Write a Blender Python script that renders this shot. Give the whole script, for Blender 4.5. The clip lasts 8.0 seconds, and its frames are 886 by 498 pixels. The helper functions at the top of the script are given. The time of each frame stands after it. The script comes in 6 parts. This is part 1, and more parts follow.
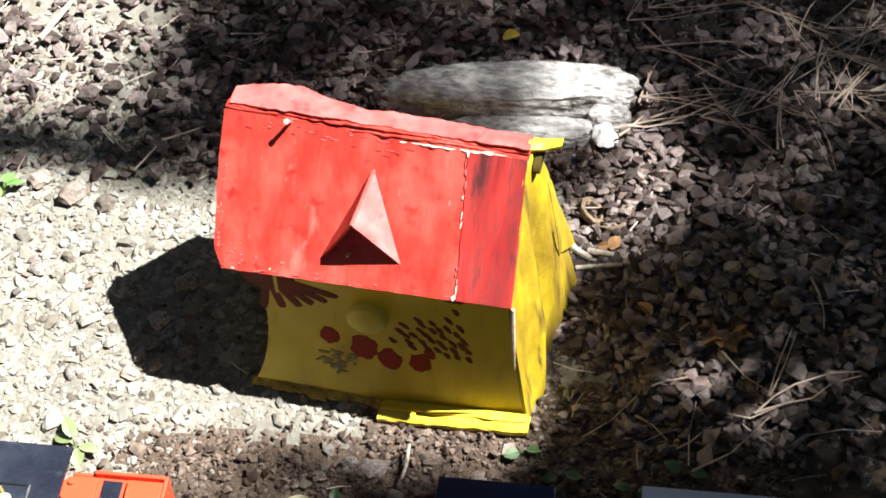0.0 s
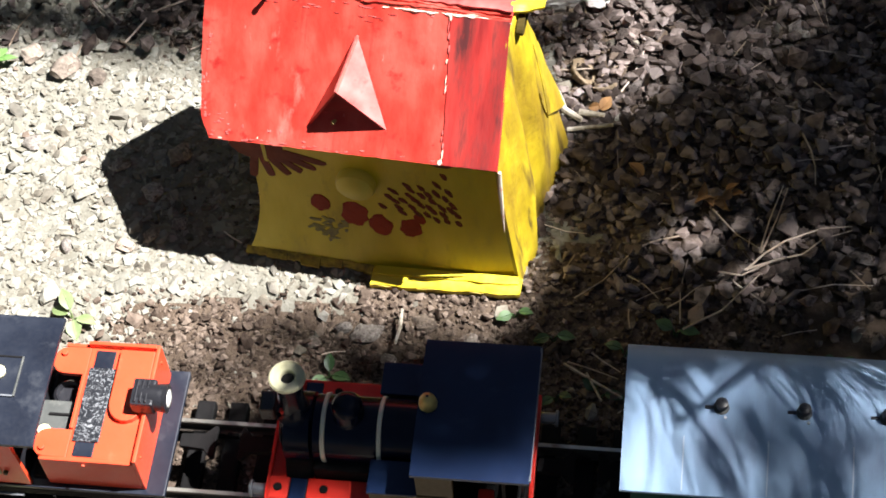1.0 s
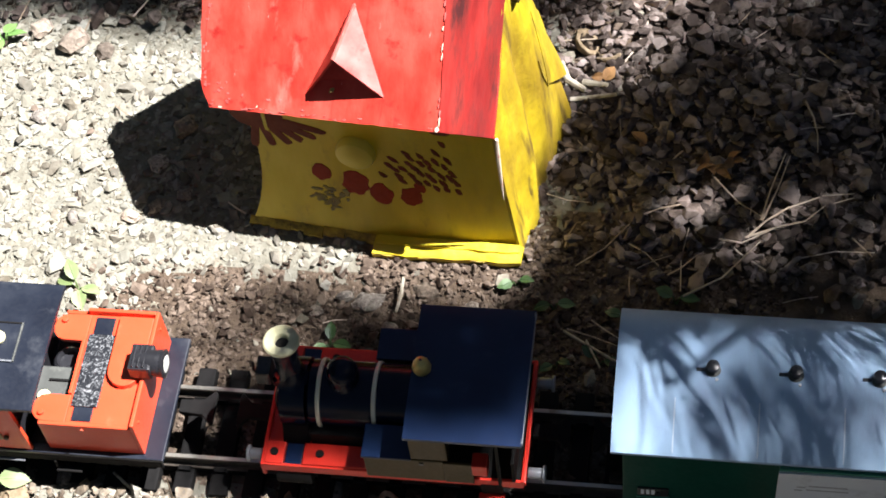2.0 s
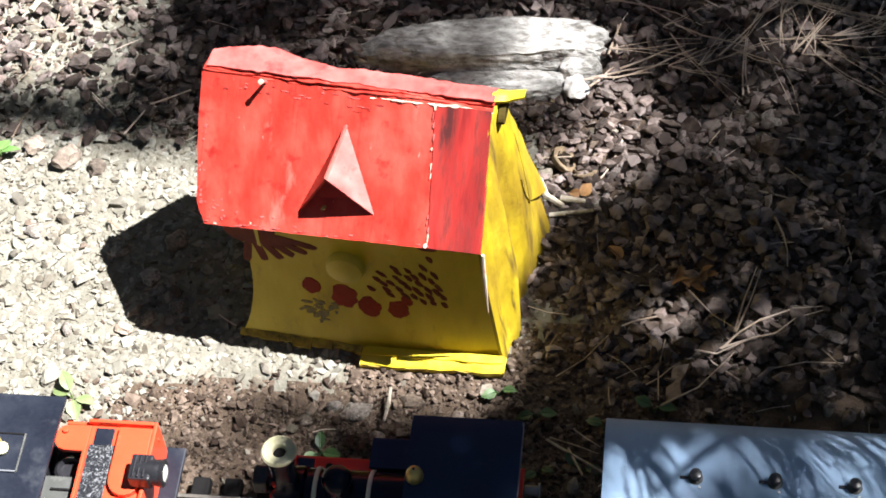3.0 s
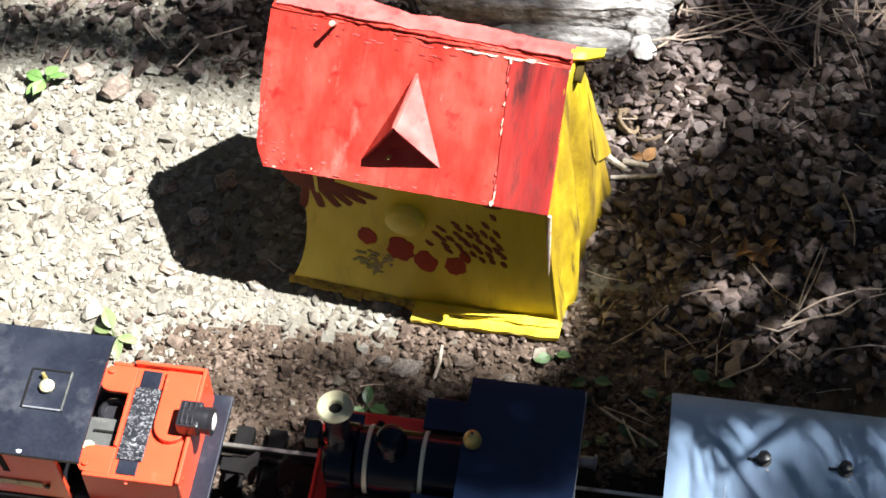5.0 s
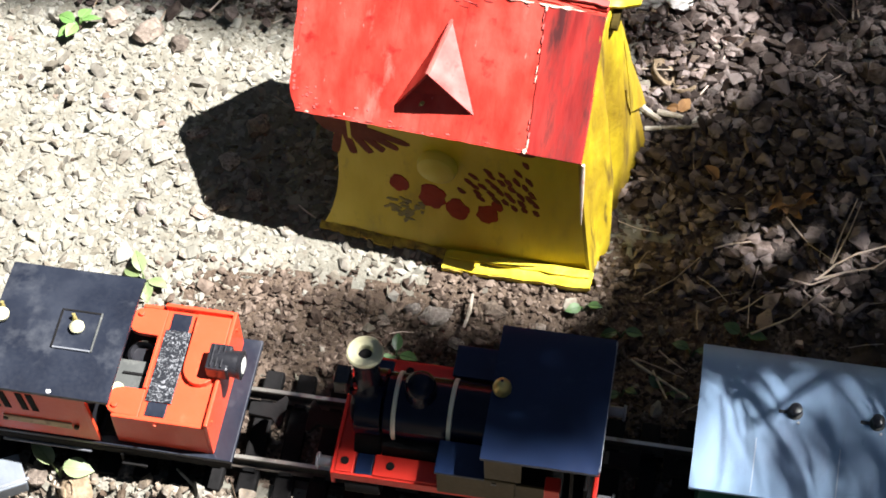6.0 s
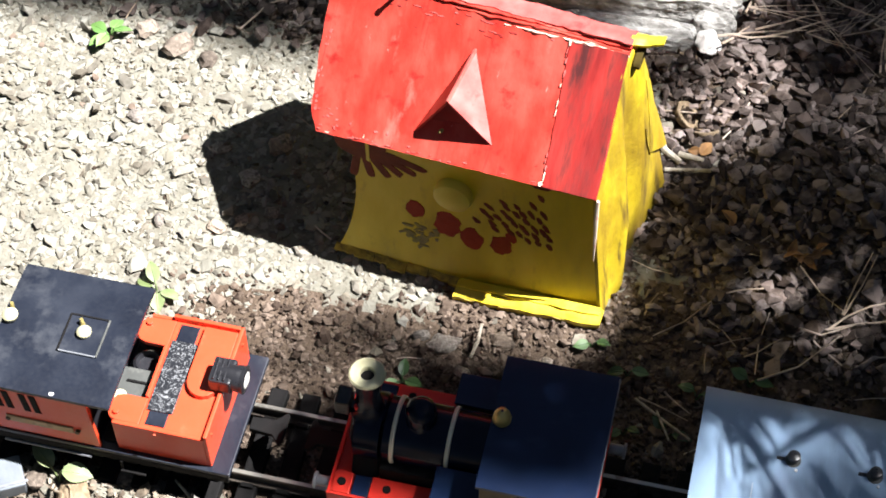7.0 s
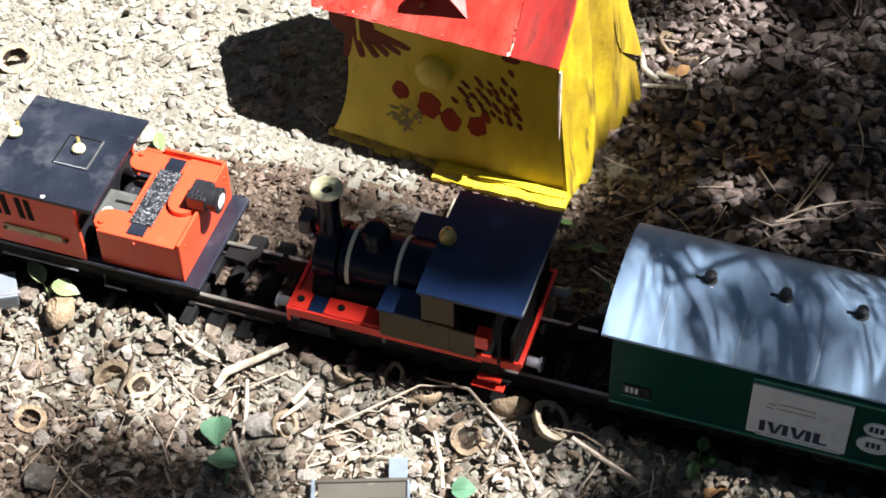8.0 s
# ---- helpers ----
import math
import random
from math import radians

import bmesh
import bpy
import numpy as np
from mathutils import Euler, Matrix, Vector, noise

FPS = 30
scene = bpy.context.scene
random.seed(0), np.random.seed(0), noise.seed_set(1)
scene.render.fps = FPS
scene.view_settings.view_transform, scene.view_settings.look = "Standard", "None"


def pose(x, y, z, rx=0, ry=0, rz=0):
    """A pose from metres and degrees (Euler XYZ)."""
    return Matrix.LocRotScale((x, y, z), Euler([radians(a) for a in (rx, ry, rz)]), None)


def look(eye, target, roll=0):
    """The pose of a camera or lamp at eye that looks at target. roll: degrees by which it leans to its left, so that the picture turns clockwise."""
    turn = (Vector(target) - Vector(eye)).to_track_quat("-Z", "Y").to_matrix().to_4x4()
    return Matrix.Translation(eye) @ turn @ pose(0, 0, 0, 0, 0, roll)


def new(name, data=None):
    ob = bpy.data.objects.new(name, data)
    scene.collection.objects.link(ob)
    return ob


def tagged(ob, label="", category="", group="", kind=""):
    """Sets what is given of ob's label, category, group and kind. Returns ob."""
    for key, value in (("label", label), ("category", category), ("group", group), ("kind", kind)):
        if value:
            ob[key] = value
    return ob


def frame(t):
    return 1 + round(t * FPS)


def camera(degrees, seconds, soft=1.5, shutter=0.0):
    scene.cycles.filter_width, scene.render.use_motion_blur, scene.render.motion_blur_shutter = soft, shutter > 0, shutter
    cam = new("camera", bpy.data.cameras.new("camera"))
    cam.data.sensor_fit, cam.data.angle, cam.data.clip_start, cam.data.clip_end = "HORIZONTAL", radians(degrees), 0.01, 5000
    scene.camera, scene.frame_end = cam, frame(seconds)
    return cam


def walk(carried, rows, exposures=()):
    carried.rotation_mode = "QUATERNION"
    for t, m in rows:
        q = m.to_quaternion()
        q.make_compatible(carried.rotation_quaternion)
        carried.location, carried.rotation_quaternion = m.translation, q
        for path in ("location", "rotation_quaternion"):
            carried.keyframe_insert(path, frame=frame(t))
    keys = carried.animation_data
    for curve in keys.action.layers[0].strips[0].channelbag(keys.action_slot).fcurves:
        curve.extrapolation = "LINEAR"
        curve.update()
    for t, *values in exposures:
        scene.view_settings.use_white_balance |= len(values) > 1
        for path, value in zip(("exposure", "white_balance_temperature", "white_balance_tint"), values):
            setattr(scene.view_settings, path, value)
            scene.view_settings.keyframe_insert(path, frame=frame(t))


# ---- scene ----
cam = camera(26.7, 8.0, soft=1.75)
PATH = [
    (0, (0.22607, -0.48041, 0.94837), (0.13101, 0.13092, 0.16272), -2.642),
    (0.3, (0.22610, -0.48210, 0.94840), (0.13514, 0.09910, 0.20246), -4.075),
    (0.5, (0.22638, -0.48257, 0.94847), (0.13341, 0.12094, 0.15655), -3.916),
    (0.7, (0.23120, -0.48210, 0.94840), (0.14177, 0.07147, 0.18155), -4.033),
    (1, (0.25276, -0.48127, 0.94813), (0.14504, 0.07159, 0.12185), -5.760),
    (1.2, (0.26924, -0.49013, 0.94636), (0.14918, 0.05705, 0.11801), -6.948),
    (2.3, (0.28494, -0.49355, 0.93971), (0.15013, 0.05648, 0.11551), -8.223),
    (2.5, (0.27621, -0.49251, 0.94155), (0.14874, 0.06694, 0.12255), -7.433),
    (2.7, (0.26880, -0.49980, 0.95730), (0.15871, 0.05195, 0.19183), -6.117),
    (3, (0.26442, -0.51327, 0.98070), (0.15605, 0.08086, 0.18366), -5.496),
    (3.2, (0.26060, -0.50800, 0.97610), (0.15738, 0.05476, 0.21772), -5.781),
    (3.5, (0.25081, -0.49836, 0.96278), (0.14474, 0.06735, 0.14503), -6.001),
    (3.7, (0.24170, -0.49880, 0.95790), (0.14784, 0.01065, 0.16156), -5.300),
    (4, (0.22856, -0.49962, 0.95640), (0.13878, 0.05748, 0.13082), -2.203),
    (4.2, (0.22290, -0.49840, 0.95770), (0.13836, 0.04532, 0.18328), -1.255),
    (4.5, (0.21845, -0.49553, 0.96016), (0.12647, 0.07914, 0.14695), -1.354),
    (4.7, (0.21670, -0.49460, 0.96010), (0.12709, 0.04991, 0.18681), -1.342),
    (5.8, (0.21282, -0.49312, 0.95580), (0.10119, 0.07239, 0.13865), -2.452),
    (6, (0.21242, -0.49621, 0.95191), (0.10176, 0.05457, 0.12463), -1.976),
    (6.2, (0.21599, -0.48782, 0.95764), (0.10308, 0.03350, 0.11179), -2.277),
    (6.5, (0.21025, -0.49620, 0.95170), (0.10038, 0.02915, 0.10794), -0.702),
    (6.8, (0.21730, -0.49830, 0.95090), (0.10080, 0.02243, 0.16492), -0.487),
    (7, (0.22861, -0.49944, 0.95033), (0.09518, 0.06369, 0.13479), -0.216),
    (7.2, (0.24450, -0.50530, 0.94740), (0.10667, 0.04554, 0.18577), -0.007),
    (7.5, (0.28109, -0.53971, 0.93440), (0.10965, 0.06340, 0.15539), -0.191),
    (7.7, (0.31660, -0.58880, 0.91770), (0.13306, -0.00331, 0.19243), -0.704),
    (8, (0.38006, -0.68726, 0.88536), (0.15999, -0.05889, 0.13922), -1.309),
]
walk(cam, [(t, look(eye, target, roll)) for t, eye, target, roll in PATH])

# ---- light ----
SUN_DOWN = Vector((-0.562, -0.084, -1.0)).normalized()      # the way the sunlight travels
world = bpy.data.worlds.new("sky")
scene.world = world
world.use_nodes = True
wn = world.node_tree.nodes
sky = wn.new("ShaderNodeTexSky")
sky.sky_type = "NISHITA"
sky.sun_disc = False
sky.sun_elevation = math.asin(-SUN_DOWN.z)
sky.sun_rotation = math.atan2(-SUN_DOWN.x, -SUN_DOWN.y)
sky.altitude = 300
world.node_tree.links.new(sky.outputs[0], wn["Background"].inputs[0])
wn["Background"].inputs[1].default_value = 0.0135
sun_data = bpy.data.lights.new("sun", "SUN")
sun_data.energy = 5.6
sun_data.angle = radians(0.53)
sun_data.color = (1.0, 0.985, 0.985)
sun = new("sun", sun_data)
sun.matrix_world = Matrix.Translation((2, 1, 4)) @ SUN_DOWN.to_track_quat("-Z", "Y").to_matrix().to_4x4()
scene.view_settings.exposure = 1.78

# ---- materials ----


def mat(name, ramp, rough=0.6, scale=120.0, detail=4.0, bump=0.15, bump_scale=400.0, metal=0.0, rand="", amount=0.25,
        rough_var=0.15, coat=0.0, dirt=None, dirt_scale=40.0, dirt_low=0.55, bump_dist=0.0006, spec=0.5, stretch=None, tint=None, layers=()):
    """A surface whose colour runs through ramp by noise (rand 'object' or 'island' shifts each piece), with grain, relief and stains."""
    m = bpy.data.materials.new(name)
    m.use_nodes = True
    nt = m.node_tree
    nd, ln = nt.nodes, nt.links
    bsdf = nd["Principled BSDF"]
    tc = nd.new("ShaderNodeTexCoord")
    where = tc.outputs["Object"]
    if stretch:
        mp = nd.new("ShaderNodeMapping")
        mp.inputs["Scale"].default_value = stretch
        ln.new(where, mp.inputs["Vector"])
        where = mp.outputs[0]
    n1 = nd.new("ShaderNodeTexNoise")
    n1.inputs["Scale"].default_value, n1.inputs["Detail"].default_value = scale, detail
    ln.new(where, n1.inputs["Vector"])
    cr = nd.new("ShaderNodeValToRGB")
    el = cr.color_ramp.elements
    while len(el) < len(ramp):
        el.new(0.5)
    for i, c in enumerate(ramp):
        el[i].position = 0.25 + 0.5 * i / max(1, len(ramp) - 1)
        el[i].color = (*c, 1)
    fac = n1.outputs["Fac"]
    if rand:
        if rand == "object":
            src = nd.new("ShaderNodeObjectInfo").outputs["Random"]
        else:
            src = nd.new("ShaderNodeNewGeometry").outputs["Random Per Island"]
        mr = nd.new("ShaderNodeMapRange")
        mr.inputs["To Min"].default_value, mr.inputs["To Max"].default_value = -amount, amount
        ln.new(src, mr.inputs["Value"])
        ad = nd.new("ShaderNodeMath")
        ln.new(fac, ad.inputs[0])
        ln.new(mr.outputs[0], ad.inputs[1])
        fac = ad.outputs[0]
    ln.new(fac, cr.inputs["Fac"])
    col = cr.outputs["Color"]
    if tint and rand:
        # some pieces are of another stone: a second, unrelated share of each piece's random number
        times = nd.new("ShaderNodeMath")
        times.operation = "MULTIPLY"
        times.inputs[1].default_value = 7.13
        ln.new(src, times.inputs[0])
        fract = nd.new("ShaderNodeMath")
        fract.operation = "FRACT"
        ln.new(times.outputs[0], fract.inputs[0])
        mt = nd.new("ShaderNodeMix")
        mt.data_type, mt.blend_type = "RGBA", "MULTIPLY"
        ln.new(fract.outputs[0], mt.inputs[0])
        ln.new(col, mt.inputs[6])
        mt.inputs[7].default_value = (*tint, 1)
        col = mt.outputs[2]
    if dirt:
        n3 = nd.new("ShaderNodeTexNoise")
        n3.inputs["Scale"].default_value, n3.inputs["Detail"].default_value = dirt_scale, 8.0
        n3.inputs["Roughness"].default_value = 0.65
        ln.new(where, n3.inputs["Vector"])
        r3 = nd.new("ShaderNodeMapRange")
        r3.inputs["From Min"].default_value, r3.inputs["From Max"].default_value = dirt_low, dirt_low + 0.16
        ln.new(n3.outputs["Fac"], r3.inputs["Value"])
        mx = nd.new("ShaderNodeMix")
        mx.data_type = "RGBA"
        ln.new(r3.outputs[0], mx.inputs[0])
        ln.new(col, mx.inputs[6])
        mx.inputs[7].default_value = (*dirt, 1)
        col = mx.outputs[2]
    # further coats of fading, scuffs and streaks: colour, scale, threshold, softness, stretch
    for hue, size, low, soft, pull in layers:
        lm = nd.new("ShaderNodeMapping")
        lm.inputs["Scale"].default_value = pull or (1, 1, 1)
        lm.inputs["Location"].default_value = (size * 0.013, low, soft)
        ln.new(tc.outputs["Object"], lm.inputs["Vector"])
        n4 = nd.new("ShaderNodeTexNoise")
        n4.inputs["Scale"].default_value, n4.inputs["Detail"].default_value = size, 7.0
        n4.inputs["Roughness"].default_value = 0.62
        ln.new(lm.outputs[0], n4.inputs["Vector"])
        r4 = nd.new("ShaderNodeMapRange")
        r4.inputs["From Min"].default_value, r4.inputs["From Max"].default_value = low, low + soft
        ln.new(n4.outputs["Fac"], r4.inputs["Value"])
        m4 = nd.new("ShaderNodeMix")
        m4.data_type = "RGBA"
        ln.new(r4.outputs[0], m4.inputs[0])
        ln.new(col, m4.inputs[6])
        m4.inputs[7].default_value = (*hue, 1)
        col = m4.outputs[2]
    ln.new(col, bsdf.inputs["Base Color"])
    n2 = nd.new("ShaderNodeTexNoise")
    n2.inputs["Scale"].default_value, n2.inputs["Detail"].default_value = bump_scale, 6.0
    ln.new(where, n2.inputs["Vector"])
    bp = nd.new("ShaderNodeBump")
    bp.inputs["Strength"].default_value, bp.inputs["Distance"].default_value = bump, bump_dist
    ln.new(n2.outputs["Fac"], bp.inputs["Height"])
    ln.new(bp.outputs[0], bsdf.inputs["Normal"])
    rr = nd.new("ShaderNodeMapRange")
    rr.inputs["To Min"].default_value = max(0.03, rough - rough_var)
    rr.inputs["To Max"].default_value = min(1.0, rough + rough_var)
    ln.new(n2.outputs["Fac"], rr.inputs["Value"])
    ln.new(rr.outputs[0], bsdf.inputs["Roughness"])
    bsdf.inputs["Metallic"].default_value = metal
    bsdf.inputs["Coat Weight"].default_value = coat
    bsdf.inputs["Specular IOR Level"].default_value = spec
    return m


M_SOIL = mat("soil", [(0.052, 0.0363, 0.0261), (0.104, 0.0753, 0.054), (0.177, 0.132, 0.101)], 0.95, 70, 8, 1.0, 500, bump_dist=0.002, dirt=(0.065, 0.05, 0.038), dirt_scale=11, dirt_low=0.52, spec=0.15)
M_SAND = mat("pale_sandy_soil", [(0.147, 0.135, 0.106), (0.189, 0.179, 0.145), (0.236, 0.229, 0.192)], 0.95, 90, 9, 0.8, 450, bump_dist=0.0014, dirt=(0.15, 0.127, 0.10), dirt_scale=60, dirt_low=0.58, spec=0.15)
M_GRIT = mat("pale_grit", [(0.147, 0.136, 0.109), (0.215, 0.207, 0.171), (0.289, 0.286, 0.248)], 0.9, 90, 4, 0.5, 900, rand="island", amount=0.3, spec=0.2, tint=(0.96, 0.91, 0.84))
M_FLAKE = mat("pale_stone_flake", [(0.173, 0.165, 0.136), (0.236, 0.231, 0.197), (0.31, 0.308, 0.272)], 0.9, 120, 6, 0.6, 700, rand="island", amount=0.30, spec=0.2, tint=(0.98, 0.92, 0.85), dirt=(0.18, 0.158, 0.13), dirt_scale=180, dirt_low=0.56)
M_PEBBLE = mat("pale_pebble", [(0.109, 0.0995, 0.0816), (0.187, 0.175, 0.148), (0.281, 0.27, 0.235)], 0.9, 150, 6, 0.8, 800, rand="island", amount=0.30, spec=0.2, tint=(0.97, 0.90, 0.82), dirt=(0.15, 0.13, 0.105), dirt_scale=210, dirt_low=0.54)
M_SHARD = mat("broken_shard", [(0.085, 0.068, 0.052), (0.20, 0.170, 0.134), (0.34, 0.305, 0.26)], 0.9, 170, 6, 0.9, 800, rand="island", amount=0.36, spec=0.2, tint=(0.96, 0.90, 0.83), dirt=(0.14, 0.125, 0.108), dirt_scale=230, dirt_low=0.52)
M_CHIP = mat("dark_stone_chip", [(0.044, 0.033, 0.029), (0.118, 0.094, 0.084), (0.255, 0.213, 0.20)], 0.85, 150, 6, 0.8, 700, rand="island", amount=0.36, spec=0.22, tint=(1.0, 0.93, 0.88), dirt=(0.07, 0.055, 0.045), dirt_scale=170, dirt_low=0.55)
M_CRUMB = mat("brown_soil_crumb", [(0.0459, 0.0316, 0.0238), (0.0959, 0.0707, 0.0537), (0.189, 0.144, 0.113)], 0.95, 150, 4, 0.6, 900, rand="island", amount=0.33, spec=0.15)
M_STONE = mat("pebble_stone", [(0.10, 0.088, 0.078), (0.26, 0.235, 0.21), (0.46, 0.43, 0.395)], 0.88, 3.2, 10, 1.0, 14, rand="object", amount=0.22, dirt=(0.10, 0.082, 0.066), dirt_scale=4.5, dirt_low=0.50, spec=0.2, tint=(0.96, 0.82, 0.70), bump_dist=0.0012)
M_ROCK = mat("grey_rock", [(0.15, 0.145, 0.13), (0.34, 0.33, 0.31), (0.56, 0.55, 0.52)], 0.9, 190, 12, 1.0, 300, bump_dist=0.0035, dirt=(0.10, 0.092, 0.08), dirt_scale=150, dirt_low=0.53, spec=0.2, stretch=(0.55, 1.0, 1.0))
M_NEEDLE = mat("dry_pine_needle", [(0.254, 0.186, 0.126), (0.423, 0.331, 0.252), (0.55, 0.455, 0.378)], 0.6, 60, 3, 0.2, 900, rand="island", amount=0.3)
M_STICK = mat("bleached_stick", [(0.26, 0.21, 0.15), (0.44, 0.39, 0.31), (0.60, 0.55, 0.46)], 0.85, 160, 8, 0.9, 500, dirt=(0.16, 0.12, 0.08), dirt_scale=110, dirt_low=0.52, spec=0.2)
M_SHELL = mat("nut_shell", [(0.15, 0.112, 0.07), (0.265, 0.212, 0.148), (0.37, 0.315, 0.24)], 0.8, 190, 8, 1.0, 420, rand="object", amount=0.14, spec=0.25, bump_dist=0.0012, dirt=(0.14, 0.09, 0.05), dirt_scale=160, dirt_low=0.54, tint=(0.95, 0.88, 0.80))
M_HUSK = mat("broken_husk", [(0.075, 0.052, 0.035), (0.18, 0.14, 0.10), (0.34, 0.295, 0.235)], 0.85, 160, 7, 0.8, 420, rand="island", amount=0.34, spec=0.2, bump_dist=0.001)
M_SHELLSHADE = mat("shell_hollow_shade", [(0.02, 0.012, 0.007), (0.048, 0.03, 0.016)], 0.85, 200, 4, 0.4, 500)
M_LEAF = mat("green_leaf", [(0.024, 0.061, 0.018), (0.048, 0.108, 0.032), (0.096, 0.166, 0.06)], 0.45, 90, 4, 0.3, 260, rand="object", amount=0.25)
M_BLUELEAF = mat("bluish_green_leaf", [(0.036, 0.095, 0.05), (0.063, 0.15, 0.085), (0.099, 0.2, 0.12)], 0.55, 90, 5, 0.4, 260, rand="object", amount=0.15, spec=0.3)
M_PALELEAF = mat("pale_leaf", [(0.12, 0.16, 0.06), (0.19, 0.24, 0.105), (0.28, 0.315, 0.175)], 0.5, 90, 4, 0.3, 260, rand="object", amount=0.2)
M_FRESHLEAF = mat("fresh_green_leaf", [(0.09, 0.19, 0.045), (0.14, 0.27, 0.07), (0.20, 0.34, 0.11)], 0.5, 90, 4, 0.3, 260, rand="object", amount=0.2)
M_DEADLEAF = mat("dead_leaf", [(0.151, 0.0728, 0.0264), (0.271, 0.139, 0.0506), (0.421, 0.242, 0.0979)], 0.75, 110, 5, 0.5, 400)
M_YELLOWLEAF = mat("yellow_petal", [(0.62, 0.50, 0.04), (0.75, 0.64, 0.10)], 0.5, 90, 3, 0.2, 300)
M_CROWN = mat("pine_foliage", [(0.03, 0.06, 0.02), (0.06, 0.11, 0.03)], 0.6, 20, 3, 0.2, 60, rand="island")
M_BARK = mat("bark", [(0.08, 0.055, 0.04), (0.18, 0.13, 0.10)], 0.9, 12, 6, 0.8, 40, bump_dist=0.01)

M_RED = mat("weathered_red_paint", [(0.36, 0.020, 0.013), (0.46, 0.038, 0.025), (0.54, 0.078, 0.055)], 0.45, 70, 14, 0.8, 200, coat=0.03, spec=0.35, stretch=(1.0, 0.45, 0.45), layers=(((0.58, 0.105, 0.078), 15, 0.51, 0.26, None), ((0.58, 0.17, 0.135), 55, 0.60, 0.18, (1.0, 0.4, 0.4)), ((0.26, 0.016, 0.013), 40, 0.60, 0.14, (4.0, 0.2, 0.2)), ((0.30, 0.018, 0.014), 85, 0.58, 0.12, None), ((0.66, 0.27, 0.23), 130, 0.68, 0.08, (1.2, 0.5, 0.5)), ((0.16, 0.02, 0.016), 200, 0.68, 0.05, (0.5, 1.0, 1.0))))
M_REDPALE = mat("faded_and_lit_red_paint", [(0.40, 0.055, 0.047), (0.48, 0.10, 0.088), (0.55, 0.165, 0.148)], 0.5, 70, 8, 0.35, 300, dirt=(0.36, 0.04, 0.034), dirt_scale=80)
M_RIDGE = mat("faded_red_ridge_board", [(0.39, 0.040, 0.034), (0.46, 0.078, 0.068), (0.52, 0.13, 0.115)], 0.55, 80, 9, 0.5, 300, dirt=(0.30, 0.03, 0.028), dirt_scale=70, dirt_low=0.54)
M_CARD = mat("bare_cardboard_edge", [(0.55, 0.42, 0.30), (0.72, 0.60, 0.48)], 0.85, 200, 5, 0.5, 700, dirt=(0.50, 0.10, 0.08), dirt_scale=160, dirt_low=0.52)
M_DARKRED = mat("dark_red_inside", [(0.22, 0.014, 0.013), (0.34, 0.024, 0.020)], 0.7, 80, 6, 0.3, 300)
M_YELLOW = mat("yellow_paint", [(0.54, 0.40, 0.010), (0.68, 0.52, 0.016), (0.76, 0.60, 0.04)], 0.45, 60, 9, 0.5, 240, coat=0.03, dirt=(0.46, 0.33, 0.02), dirt_scale=70, dirt_low=0.60, stretch=(1.0, 1.0, 0.4))
# gable yellow mixed darker: dappled tree shade put into the colour, with stain streaks
M_GABLE = mat("stained_shaded_yellow_paint", [(0.31, 0.22, 0.008), (0.43, 0.315, 0.012), (0.55, 0.42, 0.025)], 0.5, 50, 10, 0.6, 240, coat=0.02, layers=(((0.26, 0.17, 0.013), 24, 0.46, 0.18, (1.0, 1.0, 0.3)), ((0.13, 0.082, 0.014), 36, 0.55, 0.13, (1.0, 1.6, 0.3)), ((0.06, 0.038, 0.012), 60, 0.62, 0.10, (1.0, 1.6, 0.25))))
M_KNOB = mat("pale_yellow_paint", [(0.74, 0.60, 0.06), (0.82, 0.70, 0.12)], 0.45, 60, 8, 0.3, 260, spec=0.35)
M_DIRTYEDGE = mat("dirty_yellow_edge", [(0.10, 0.07, 0.025), (0.40, 0.29, 0.04), (0.60, 0.46, 0.05)], 0.8, 150, 6, 0.7, 500, dirt=(0.03, 0.024, 0.016), dirt_scale=120, dirt_low=0.57)
M_PAINTRED = mat("painted_red_blot", [(0.26, 0.020, 0.004), (0.36, 0.036, 0.008)], 0.6, 150, 6, 0.4, 400, spec=0.25)
M_PAINTBROWN = mat("painted_brown_dash", [(0.13, 0.022, 0.008), (0.21, 0.042, 0.014)], 0.65, 150, 6, 0.4, 400, spec=0.25)
M_PAINTGREY = mat("painted_grey_smear", [(0.20, 0.18, 0.10), (0.40, 0.32, 0.07)], 0.7, 260, 6, 0.3, 500, spec=0.2)

M_ORANGE = mat("orange_plastic", [(0.66, 0.055, 0.020), (0.725, 0.078, 0.032)], 0.36, 30, 5, 0.10, 500, coat=0.10, spec=0.35, dirt=(0.62, 0.11, 0.055), dirt_scale=60, dirt_low=0.60)
M_LOCORED = mat("red_plastic", [(0.66, 0.026, 0.016), (0.76, 0.044, 0.026)], 0.38, 40, 5, 0.08, 500, coat=0.05, spec=0.3)
M_NAVY = mat("navy_plastic", [(0.004, 0.012, 0.042), (0.007, 0.020, 0.063)], 0.36, 40, 6, 0.08, 400, coat=0.04, dirt=(0.016, 0.031, 0.072), dirt_scale=50, dirt_low=0.58, spec=0.25)
M_ROOFBLACK = mat("dusty_black_plastic", [(0.005, 0.007, 0.014), (0.010, 0.013, 0.022), (0.022, 0.026, 0.037)], 0.42, 34, 10, 0.12, 400, dirt=(0.046, 0.050, 0.060), dirt_scale=30, dirt_low=0.54, spec=0.35)
M_BOILER = mat("blue_black_boiler", [(0.0025, 0.004, 0.012), (0.005, 0.008, 0.022)], 0.22, 60, 5, 0.03, 300, rough_var=0.06, spec=0.16)
